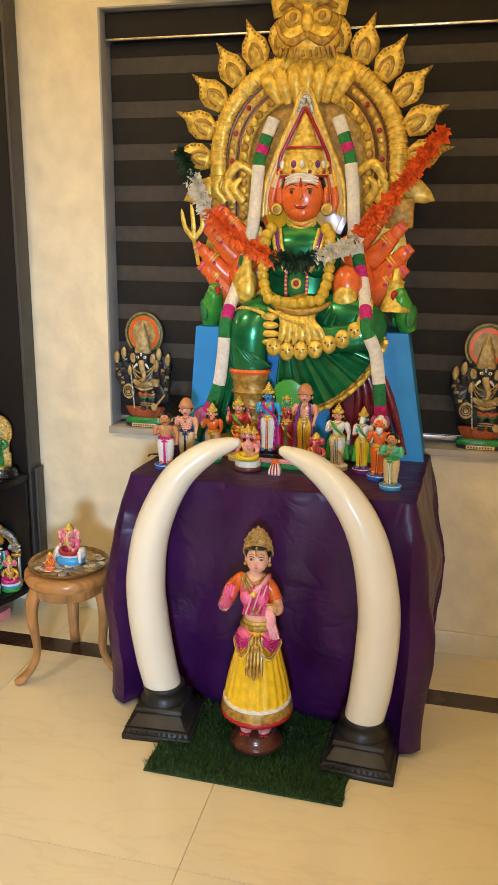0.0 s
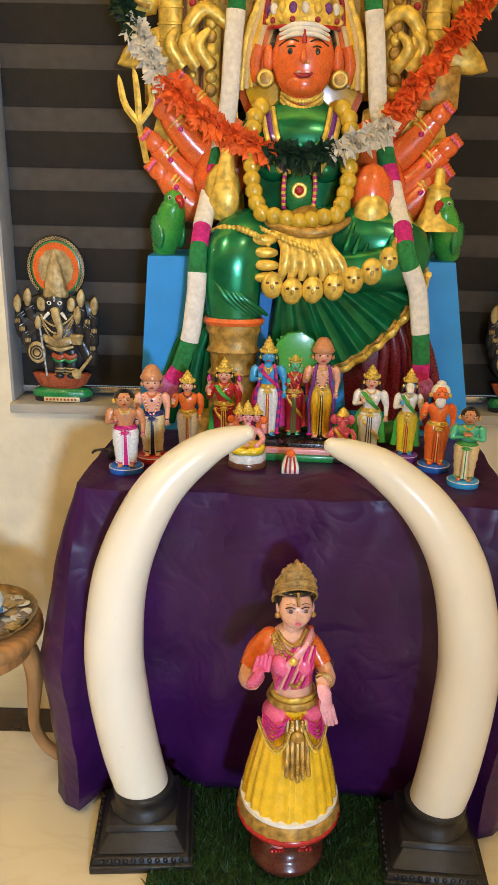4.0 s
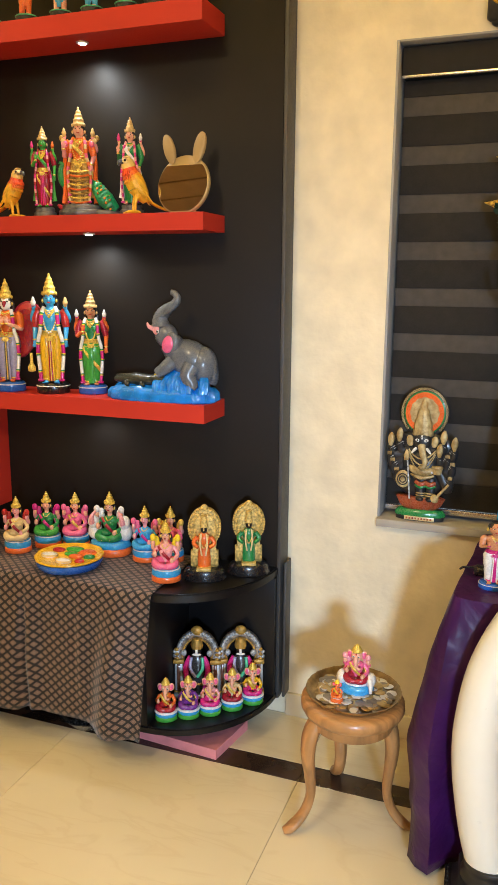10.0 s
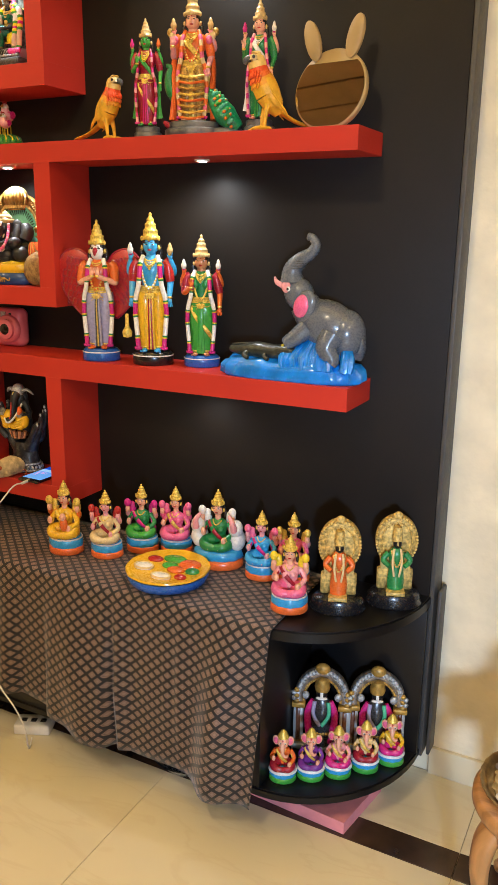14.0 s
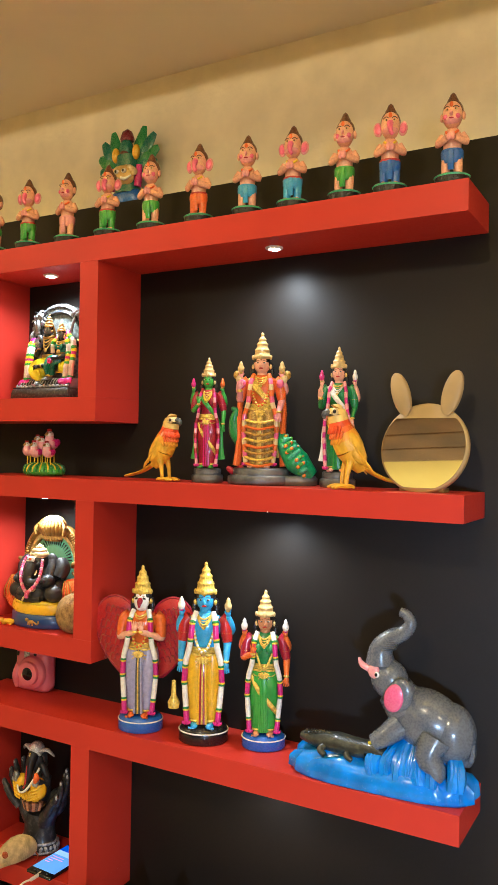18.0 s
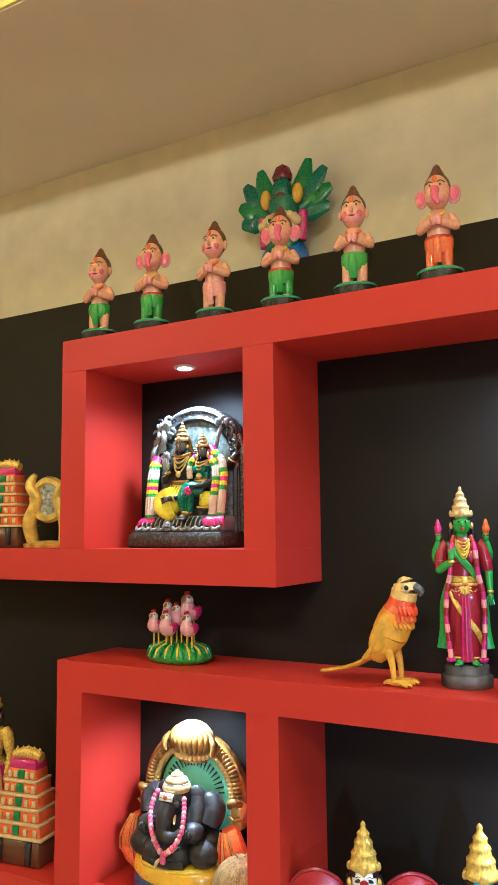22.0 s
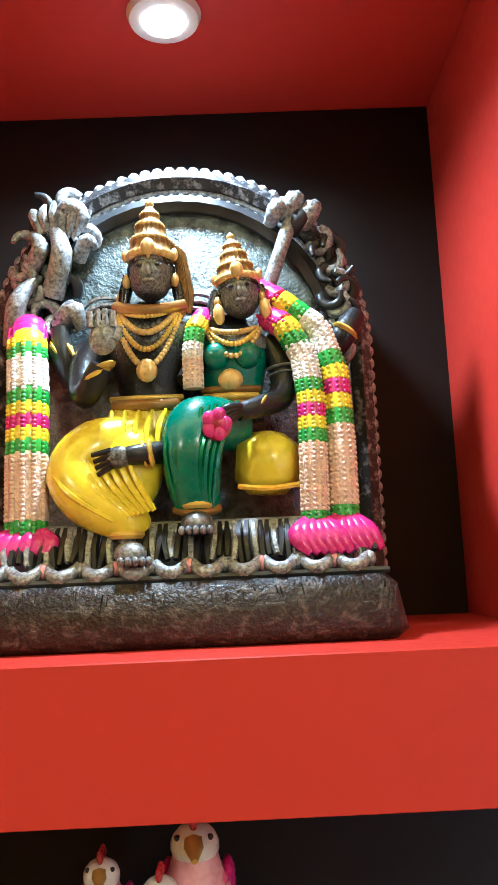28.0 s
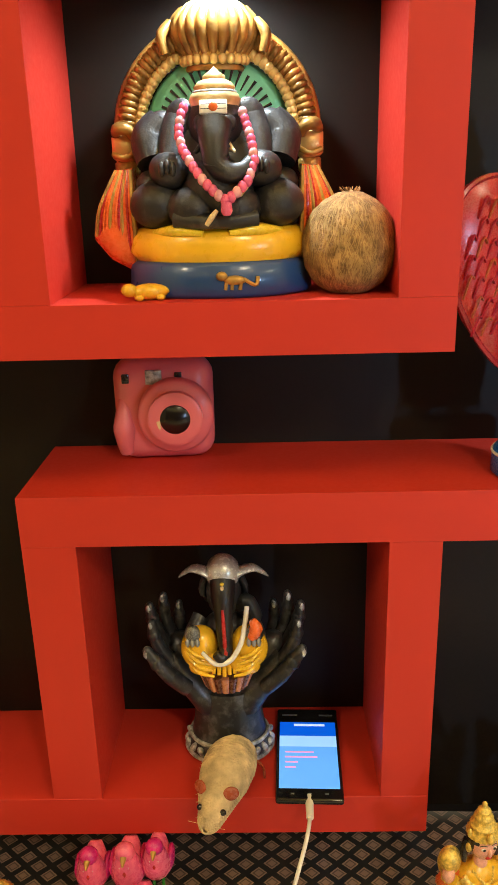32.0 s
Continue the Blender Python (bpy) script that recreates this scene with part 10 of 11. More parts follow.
def parakeet(x, y, rz, long_tail, size):
    s = Sculpt()
    AMBER = material("amber_gloss_paint", (0.80, 0.34, 0.015), 0.38, 0, 0.15, 0.15, 60, 260, 0.12)
    EMBER = material("red_orange_gloss_paint", (0.80, 0.085, 0.015), 0.38, 0, 0.15, 0.15, 60, 260, 0.12)
    PLUSH = material("yellow_feather_paint", (0.80, 0.44, 0.02), 0.42, 0, 0.1, 0.18, 60, 260, 0.3)
    PALE = material("pale_yellow_feather_paint", (0.80, 0.55, 0.16), 0.42, 0, 0.1, 0.12, 60, 260, 0.1)
    line = [(0, 0.034, 0.034), (0, 0.024, 0.052), (0, 0.010, 0.074), (0, 0.001, 0.092), (0, -0.005, 0.104), (0, -0.009, 0.114), (0, -0.012, 0.124), (0, -0.015, 0.136), (0, -0.014, 0.147), (0, -0.010, 0.154)]
    rad = [0.010, 0.021, 0.027, 0.0265, 0.024, 0.021, 0.0192, 0.0190, 0.0145, 0.005]
    for i, c in enumerate((PLUSH, PLUSH, PLUSH, AMBER, "flame", EMBER, PALE, PALE, PALE)):
        s.tube(line[i:i + 2], rad[i:i + 2], c, 22)
    # the red bib runs down the breast in short feathers
    for q in range(26):
        a, w = radians(-150 + 120 * (q % 9) / 8), q // 9
        z, r = 0.108 - 0.010 * w, 0.0235 + 0.0012 * w
        s.ball((r * math.cos(a), -0.005 + 0.004 * w + r * math.sin(a), z), (0.0050, 0.0030, 0.0085), (EMBER, "flame", AMBER)[w], (-16, 0, 0), seg=8, ring=5)
    s.tube([(0, -0.031, 0.141), (0, -0.040, 0.136), (0, -0.039, 0.128)], [0.0075, 0.0060, 0.0015], "slate", 10, 8)
    tl = 0.095 if long_tail else 0.070
    s.tube([(0, 0.026, 0.046), (0, 0.026 + tl * 0.5, 0.021), (0, 0.026 + tl, 0.010), (0, 0.034 + tl, 0.009)], [0.013, 0.011, 0.009, 0.004], PLUSH, 12, 14, 0.35)
    for k in (-1, 1):
        s.ball((0.0205 * k, 0.014, 0.076), (0.0075, 0.015, 0.034), PLUSH, (30, 0, 0), 16, 12)
        for q in range(6):
            s.tube([(0.0262 * k, 0.004 + 0.004 * q, 0.090 - 0.006 * q), (0.0272 * k, 0.014 + 0.005 * q, 0.072 - 0.006 * q), (0.0215 * k, 0.026 + 0.005 * q, 0.052 - 0.005 * q)], [0.0012, 0.0022, 0.0010], PLUSH, 6, 8)
        s.ball((0.0150 * k, -0.024, 0.140), (0.0050, 0.0070, 0.0075), "cream", seg=12, ring=8)
        s.ball((0.0186 * k, -0.026, 0.141), (0.0022, 0.0036, 0.0038), "black", seg=10, ring=6)
        s.tube([(0.012 * k, 0.008, 0.052), (0.013 * k, 0.002, 0.030), (0.013 * k, 0.000, 0.006)], [0.008, 0.0048, 0.0036], PLUSH, 10, 9)
        for dx, dy in ((-0.008, -0.024), (0.0, -0.028), (0.008, -0.024), (0.0, 0.016)):
            s.tube([(0.013 * k, 0.0, 0.006), (0.013 * k + dx * 0.6, dy * 0.6, 0.0062), (0.013 * k + dx, dy, 0.003)], [0.0048, 0.0038, 0.0022], PLUSH, 6, 6)
    s.done("parakeet_figure", pose(x, y, S2 + 0.0005, 0, 0, rz) @ Matrix.Scale(size, 4), "yellow and orange toy parakeet standing on the shelf", "figurine", "toy parakeets")


parakeet(0.386, -0.102, 84, True, 0.98)
parakeet(0.825, -0.112, -50, True, 1.08)

rab = holder("rabbit_mirror", 0.974, -0.075, S2 + 0.0003, -6)
tagged(rab, "round rabbit-eared table mirror with a wooden rim", "mirror")
PLY = material("pale_plywood", (0.42, 0.29, 0.12), 0.5, 0, 0, 0.15, 8, 160, 0.03)
MIRROR = bpy.data.materials.new("mirror_glass")
MIRROR.use_nodes = True
mb = MIRROR.node_tree.nodes["Principled BSDF"]
mb.inputs["Base Color"].default_value, mb.inputs["Metallic"].default_value, mb.inputs["Roughness"].default_value = (0.88, 0.88, 0.85, 1), 1.0, 0.02
RM = Matrix.Translation((0, 0, 0.084)) @ Matrix.Rotation(radians(-12), 4, "X") @ Matrix.Rotation(radians(90), 4, "X")
s = Sculpt()
s.m = RM
s.lathe([(0.0, -0.012), (0.086, -0.012), (0.089, -0.008), (0.089, 0.002), (0.086, 0.004), (0.0, 0.004)], PLY, seg=48)
s.m = Matrix.Identity(4)
s.box((0, 0.004, 0.004), (0.09, 0.03, 0.008), PLY)
s.done("backing", pose(0, 0, 0), parent=rab)
s = Sculpt()
s.m = RM
rim = [(0.0845 * math.cos(a), min(0.058, max(-0.079, 0.0845 * math.sin(a)))) for a in np.linspace(0, 2 * math.pi, 65)[:-1]]
s.add([(x, z, 0.0062) for x, z in rim] + [(x, z, 0.0041) for x, z in rim], [tuple(range(64))] + [(j, j + 64, (j + 1) % 64 + 64, (j + 1) % 64) for j in range(64)], MIRROR)
s.done("mirror_glass", pose(0, 0, 0), parent=rab)
for k in (-1, 1):
    s = Sculpt()
    s.m = Matrix.Translation((0.041 * k, 0.006, 0.150)) @ Matrix.Rotation(radians(16 * k), 4, "Y") @ Matrix.Diagonal((0.92, 1, 0.92, 1))
    s.blade([(0.020 * math.cos(a), 0.045 + 0.048 * math.sin(a)) for a in np.linspace(0, 2 * math.pi, 25)[:-1]], 0.006, PLY, 0.006)
    s.done("ear", pose(0, 0, 0), parent=rab)

# ---- third board: winged deity, blue deity, goddess, elephant ----
s = Sculpt()
standing(s, skin="white", lower="lilac", upper="orange", base="blue", arms="pray", stripe="slate", handcol="peach", feet="orange", side=("white", "white", "magenta", "lemon"), garl=("gold", "orange"), neck=("gold",), tall=2.6)
s.ball((0, -0.030, 0.775), (0.046, 0.040, 0.060), "white", seg=18, ring=12)
s.tube([(0, -0.045, 0.79), (0, -0.078, 0.775), (0, -0.086, 0.745)], [0.020, 0.017, 0.005], "crimson", 10, 9)
for k in (-1, 1):
    s.ball((0.024 * k, -0.060, 0.797), (0.012, 0.006, 0.006), "black", (0, 24 * k, 0), seg=8, ring=5)
for k in (-1, 1):
    s.m = Matrix.Identity(4)
    o = [(0.05 * k, 0.72), (0.10 * k, 0.80), (0.18 * k, 0.84), (0.26 * k, 0.82), (0.315 * k, 0.75), (0.325 * k, 0.66), (0.30 * k, 0.56), (0.25 * k, 0.46), (0.18 * k, 0.37), (0.11 * k, 0.32), (0.07 * k, 0.42)]
    s.m = Matrix.Translation((0, 0.05, 0)) @ Matrix.Diagonal((0.96, 1, 0.94, 1))
    s.blade(o if k > 0 else o[::-1], 0.03, "red", 0.02)
    s.tube([(x, -0.006, z) for x, z in o], 0.009, "crimson", 6, 40)
    for q in range(7):
        for w in range(6 - abs(q - 3) // 2):
            s.tube([((0.09 + 0.033 * w) * k, -0.030, 0.74 - 0.05 * q + 0.008 * w), ((0.105 + 0.033 * w) * k, -0.036, 0.765 - 0.052 * q + 0.006 * w), ((0.12 + 0.033 * w) * k, -0.028, 0.735 - 0.052 * q)], 0.0040, "brick" if (q + w) % 3 == 0 else "crimson", 5, 6)
    s.m = Matrix.Identity(4)
s.done("garuda_statue", pose(0.325, -0.098, S3 + 0.0005, 0, 0, 22) @ Matrix.Diagonal((0.375, 0.365, 0.378, 1)), "bird-faced winged deity statue with folded hands", "figurine", SG)
s = Sculpt()
standing(s, skin="sky", lower="yellow", upper="sky", base="black", sleeve="red", handcol="sky", arms="down", stripe="crimson", extra=("sky", "white", "palegold"), side=("magenta", "white", "lemon", "white"), garl=("gold", "white"), neck=("gold", "gold"), tall=2.7)
s.lathe([(0.0, 0), (0.03, 0.01), (0.034, 0.04), (0.014, 0.08), (0.012, 0.16), (0, 0.165)], "gold", (-0.16, -0.06, 0.18), seg=16)
s.done("vishnu_statue", pose(0.487, -0.082, S3 + 0.0005, 0, 0, 24) @ Matrix.Diagonal((0.400, 0.385, 0.394, 1)), "four-armed blue deity statue in a yellow robe", "figurine", SG)
put_standing("lakshmi_statue", 0.618, -0.044, S3 + 0.0005, 0.345, 24, "goddess statue in a green saree on a blue base", SG, skin="tan", lower="leaf", upper="green", base="blue", sleeve="crimson", female=True, arms="hold", stripe="leaf", handcol="orange", extra=("orange", "white", "white"), side=("white", "magenta", "white", "lemon"), garl=("gold",), neck=("gold", "gold"), tall=2.5, crown="palegold")


def elephant_and_crocodile():
    s = Sculpt()
    water = material("blue_water_enamel", (0.012, 0.22, 0.72), 0.25, 0, 0.4, 0.25, 30, 200, 0.05)
    n = 46
    rows = []
    for z, k, amp in ((0.0, 1.0, 0.0), (0.006, 1.04, 0.03), (0.028, 1.0, 0.06), (0.040, 0.92, 0.08), (0.046, 0.6, 0.05), (0.046, 0.02, 0)):
        row = []
        for j in range(n):
            a = 2 * math.pi * j / n
            w = 1 + amp * math.sin(17 * a)
            row.append((0.178 * k * math.copysign(abs(math.cos(a)) ** 0.6, math.cos(a)) * w, 0.062 * k * math.copysign(abs(math.sin(a)) ** 0.7, math.sin(a)) * w, z * (1 + 0.12 * math.sin(9 * a))))
        rows.append(row)
    s.grid(rows, water)
    rr = random.Random(2)
    for k in range(34):
        x = rr.uniform(-0.01, 0.165)
        s.tube([(x, -0.058 + rr.uniform(0, 0.01), 0.030), (x + rr.uniform(-0.006, 0.006), -0.042, 0.060), (x * 0.8 + 0.02, -0.012, 0.075 + 0.035 * math.sin(max(0, x) * 18))], [0.007, 0.010, 0.006], water, 6, 8)
    s.ball((0.07, 0.005, 0.062), (0.085, 0.045, 0.045), water)
    # elephant
    g = "grey"
    s.ball((0.092, 0.0, 0.134), (0.076, 0.050, 0.058), g, (0, 22, 0), 24, 16)
    s.ball((0.135, 0.002, 0.116), (0.047, 0.047, 0.058), g, (0, 0, 0), 24, 16)
    s.tube([(0.115, -0.035, 0.115), (0.105, -0.048, 0.085), (0.122, -0.05, 0.062), (0.118, -0.052, 0.052)], [0.03, 0.026, 0.017, 0.016], g, 12, 10)
    s.tube([(0.15, 0.02, 0.10), (0.155, 0.03, 0.075), (0.15, 0.03, 0.055)], [0.03, 0.022, 0.018], g, 10, 8)
    s.tube([(0.045, -0.022, 0.125), (0.022, -0.035, 0.105), (-0.002, -0.040, 0.088)], [0.026, 0.02, 0.016], g, 10, 9)
    s.tube([(0.04, 0.02, 0.12), (0.02, 0.025, 0.095), (0.01, 0.025, 0.08)], [0.024, 0.018, 0.015], g, 10, 8)
    s.tube([(0.05, -0.002, 0.155), (0.028, -0.008, 0.185)], [0.042, 0.036], g, 14)
    s.ball((0.018, -0.010, 0.205), (0.037, 0.032, 0.040), g, (0, -25, 0))
    s.tube([(0.0, -0.012, 0.235), (0.002, -0.014, 0.262), (0.022, -0.016, 0.285), (0.048, -0.018, 0.300), (0.060, -0.018, 0.318), (0.052, -0.018, 0.334), (0.040, -0.018, 0.338)], [0.029, 0.023, 0.018, 0.014, 0.012, 0.010, 0.009], g, 12, 26)
    for k in range(12):
        s.ring((0.01 + 0.003 * k, -0.0145, 0.265 + 0.004 * k), 0.021 - 0.0005 * k, 0.0012, "slate", 1, 12) if k < 6 else None
    s.tube([(-0.012, -0.026, 0.222), (-0.030, -0.034, 0.232), (-0.036, -0.034, 0.245)], [0.008, 0.006, 0.002], "rose", 8, 7)
    s.ball((-0.006, -0.034, 0.222), (0.012, 0.006, 0.014), "rose")
    s.ball((0.038, -0.044, 0.180), (0.020, 0.007, 0.028), "pink", (0, 18, 0))
    s.ball((0.046, -0.040, 0.184), (0.025, 0.008, 0.034), g, (0, 18, 0))
    s.ball((0.002, -0.040, 0.218), (0.005, 0.003, 0.006), "white", seg=8, ring=5)
    s.ball((0.001, -0.043, 0.218), (0.003, 0.002, 0.0035), "black", seg=8, ring=5)
    s.tube([(0.165, 0.0, 0.13), (0.178, -0.01, 0.10), (0.175, -0.012, 0.075)], [0.006, 0.004, 0.005], g, 6, 8)
    # crocodile
    c = material("dark_crocodile_skin", (0.035, 0.038, 0.028), 0.35, 0.1, 0.3, 0.5, 80, 220, 0.3)
    s.tube([(-0.165, -0.004, 0.062), (-0.13, -0.012, 0.062), (-0.085, -0.018, 0.066), (-0.045, -0.020, 0.064), (-0.02, -0.022, 0.066)], [0.010, 0.018, 0.025, 0.023, 0.020], c, 12, 22, 0.8)
    s.tube([(-0.025, -0.022, 0.070), (0.0, -0.030, 0.072), (0.018, -0.034, 0.070)], [0.021, 0.018, 0.012], c, 10, 8, 0.65)
    s.tube([(-0.012, -0.026, 0.060), (0.010, -0.034, 0.056)], [0.010, 0.006], "crimson", 8)
    for k in range(26):
        x = -0.155 + 0.0055 * k
        for w in (-0.006, 0.0, 0.006):
            s.ball((x, -0.013 + w - 0.00007 * k, 0.0745 + 0.006 * math.sin(k / 26 * 3.1)), (0.0022, 0.0018, 0.0026), c, seg=6, ring=4)
    for x in (-0.105, -0.05):
        s.tube([(x, -0.03, 0.060), (x - 0.006, -0.043, 0.054), (x + 0.006, -0.048, 0.048)], [0.008, 0.007, 0.005], c, 8, 7)
    s.ball((-0.012, -0.034, 0.083), 0.004, "lemon", seg=8, ring=5)
    return s


elephant_and_crocodile().done("elephant_and_crocodile_figure", pose(0.900, -0.083, S3 + 0.0005, 0, 0, 2), "grey elephant gripped by a crocodile on blue water", "statue")


# ---- temple towers and figures at the far side of the niches ----
def temple_tower(x, y, z, h, rz):
    s = Sculpt()
    s.box((0, 0, 0.12), (0.62, 0.42, 0.24), "brown", taper=0.96)
    for k in (-1, 1):
        s.box((0.18 * k, -0.21, 0.13), (0.07, 0.05, 0.2), "soot")
    for q in range(5):
        w = 0.60 - 0.062 * q
        z0 = 0.24 + 0.125 * q
        s.box((0, 0, z0 + 0.012), (w + 0.05, w * 0.62 + 0.05, 0.026), "cream")
        s.box((0, 0, z0 + 0.075), (w, w * 0.62, 0.10), "flame", taper=0.95)
        s.box((0, -w * 0.31 - 0.002, z0 + 0.075), (0.075, 0.03, 0.08), "green")
        for k in (-2, -1, 1, 2):
            s.box((0.1 * k * w / 0.5, -w * 0.31 - 0.002, z0 + 0.07), (0.04, 0.03, 0.06), "cream")
    s.box((0, 0, 0.90), (0.34, 0.2, 0.09), "magenta", taper=0.9)
    s.tube([(-0.17, 0, 0.955), (0, 0, 0.99), (0.17, 0, 0.955)], [0.05, 0.06, 0.05], "gold", 10, 9)
    for k in range(5):
        s.lathe([(0.016, 0), (0.018, 0.02), (0, 0.05)], "gold", (-0.14 + 0.07 * k, 0, 1.0 + 0.01 * (2 - abs(k - 2))), seg=8)
    s.done("temple_tower_model", pose(x, y, z, 0, 0, rz) @ Matrix.Diagonal((h * 0.92, h * 0.92, h * 0.97, 1)), "orange and cream temple tower model", "model", "temple tower models")


temple_tower(-0.425, -0.080, NB1 + 0.0005, 0.172, 8)
temple_tower(-0.312 - 0.035, -0.088, NB2 + 0.0005, 0.195, 8)
s = Sculpt()
s.lathe([(0.0, 0.0), (0.042, 0.0), (0.044, 0.006), (0.03, 0.010), (0.0, 0.011)], "gold", sy=0.7, seg=24)
s.tube([(-0.03, 0, 0.008), (-0.035, -0.004, 0.04), (-0.02, -0.004, 0.075), (-0.032, -0.008, 0.098), (-0.022, -0.008, 0.115)], [0.010, 0.012, 0.010, 0.009, 0.004], "gold", 10, 16)
s.tube([(0.03, 0, 0.008), (0.035, -0.004, 0.04), (0.02, -0.004, 0.075), (0.032, -0.008, 0.098)], [0.010, 0.012, 0.010, 0.006], "gold", 10, 14)
s.ring((0, -0.002, 0.075), 0.030, 0.007, "gold", 1, 26, 90)
s.m = Matrix.Translation((0, -0.002, 0.075)) @ Matrix.Rotation(radians(90), 4, "X")
s.lathe([(0, -0.002), (0.027, -0.002), (0.027, 0.002), (0, 0.002)], "silver", seg=26)
s.done("golden_frame_ornament", pose(-0.312, -0.082, NB1 + 0.0005, 0, 0, 6) @ Matrix.Scale(1.22, 4), "golden dragon stand holding a round disc", "ornament")
put_standing("golden_deity_statue", -0.452, -0.080, NB2 + 0.0005, 0.315, 8, "golden crowned deity statue with pink skirt", SG, skin="tan", lower="magenta", upper="gold", base="green", sash="cream", arms="hold", stripe="gold", side=("gold", "cream"), hair="black")
put_standing("seated_red_statue", -0.415, -0.075, NB3 + 0.0005, 0.300, 10, "goddess statue in orange and red on a striped base", SG, skin="peach", lower="red", upper="orange", base="brown", sash="gold", female=True, arms="bless", stripe="gold", side=("white", "leaf", "magenta"))

# ---- row of ganesha boys on the top board ----
SETS = (("leaf", False), ("leaf", True), ("rose", False), ("leaf", True), ("leaf", False), ("flame", True), ("sky", False), ("sky", True), ("leaf", False), ("blue", True), ("blue", False))
kid_cache = {}


def ganesha_kid(cloth, ears):
    s = Sculpt()
    s.lathe([(0.19, 0.0), (0.195, 0.03), (0.20, 0.068), (0.0, 0.070)], "black", sy=0.85, seg=28)
    s.lathe([(0.205, 0.066), (0.210, 0.078), (0.195, 0.090), (0.0, 0.092)], "mint", sy=0.85, seg=28)
    for k in (-1, 1):
        s.tube([(0.06 * k, 0, 0.30), (0.068 * k, -0.01, 0.2), (0.07 * k, -0.015, 0.10)], [0.062, 0.055, 0.045], cloth if ears else "peach", 10, 8)
        s.ball((0.07 * k, -0.05, 0.10), (0.04, 0.06, 0.025), "peach")
    s.lathe([(0.105, 0.22), (0.125, 0.28), (0.128, 0.34), (0.11, 0.37)], cloth, sy=0.78, seg=22, pleat=11, amp=0.03)
    s.tube([(0, -0.105, 0.34), (0, -0.115, 0.24), (0, -0.09, 0.14)], [0.03, 0.04, 0.035], cloth, 8, 8, 0.5, (0, -1, 0))
    s.ring((0, 0, 0.355), 0.112, 0.016, "red" if ears else cloth, 0.8, 20)
    s.lathe([(0.100, 0.36), (0.106, 0.43), (0.112, 0.50), (0.094, 0.56), (0.05, 0.61)], "peach", sy=0.80, seg=22)
    s.beads(swag((-0.07, -0.05, 0.56), (0.07, -0.05, 0.56), 0.05, 0.06), 0.014, "lemon" if ears else "flame", 13)
    for k in (-1, 1):
        s.tube([(0.11 * k, 0, 0.53), (0.16 * k, -0.03, 0.44), (0.045 * k, -0.13, 0.465)], [0.042, 0.04, 0.034], "peach", 10, 9)
        s.ball((0.02 * k, -0.14, 0.48), (0.03, 0.025, 0.045), "rose")
    c = (0, -0.01, 0.735)
    s.ball((0, 0.022, 0.780), (0.122, 0.112, 0.140), "brown", seg=20, ring=14)
    s.ball((0, -0.02, 0.740), (0.114, 0.108, 0.150), "peach", seg=20, ring=14)
    s.ball((0, -0.045, 0.675), (0.095, 0.085, 0.06), "rose")
    for k in (-1, 1):
        s.ball((0.048 * k, -0.113, 0.772), (0.026, 0.009, 0.010), "cream", seg=10, ring=6)
        s.ball((0.046 * k, -0.119, 0.772), (0.011, 0.006, 0.010), "brown", seg=8, ring=5)
        s.tube([(0.02 * k, -0.122, 0.79), (0.05 * k, -0.118, 0.805), (0.085 * k, -0.095, 0.79)], 0.0045, "black", 5, 7)
        if ears:
            s.ball((0.148 * k, 0.01, 0.715), (0.058, 0.022, 0.082), "rose", (0, 12 * k, 16 * k), 16, 10)
            s.ball((0.150 * k, -0.008, 0.715), (0.040, 0.010, 0.060), "pink", (0, 12 * k, 16 * k))
        else:
            s.ball((0.125 * k, 0.0, 0.73), (0.022, 0.03, 0.045), "peach")
    if ears:
        s.tube([(0, -0.115, 0.735), (0, -0.155, 0.685), (0.01, -0.16, 0.63), (0.035, -0.155, 0.60)], [0.042, 0.034, 0.026, 0.02], "pink", 10, 10)
    else:
        s.ball((0, -0.135, 0.725), (0.02, 0.03, 0.028), "rose", seg=10, ring=7)
        s.ball((0, -0.118, 0.678), (0.034, 0.02, 0.010), "crimson", seg=10, ring=5)
        for k in (-1, 1):
            s.ball((0.066 * k, -0.095, 0.70), (0.032, 0.022, 0.03), "pink")
    s.ball((0, -0.12, 0.825), (0.022, 0.012, 0.03), "flame", seg=8, ring=5)
    s.lathe([(0.085, 0.865), (0.070, 0.900), (0.050, 0.935), (0.030, 0.975), (0.0, 1.0)], "brown", (0, 0.015, 0), seg=20)
    return s


for k, (cloth, ears) in enumerate(SETS):
    x = (-0.150, -0.030, 0.100, 0.226, 0.352, 0.482, 0.605, 0.712, 0.826, 0.920, 1.040)[k]
    key = (cloth, ears)
    m = pose(x - 0.007, -0.122, S1 + 0.0005, 0, 0, 12 + 6 * math.sin(2.3 * k)) @ Matrix.Diagonal((0.160, 0.160, 0.176 + 0.003 * math.sin(k * 1.7), 1))
    if key in kid_cache:
        o = kid_cache[key].copy()
        scene.collection.objects.link(o)
        o.matrix_basis = m
    else:
        o = ganesha_kid(cloth, ears).done("ganesha_boy_figure", m, "pink elephant boy figurine with folded hands" if ears else "pink-mouthed boy figurine with folded hands", "figurine", "figurines on the top shelf")
        kid_cache[key] = o

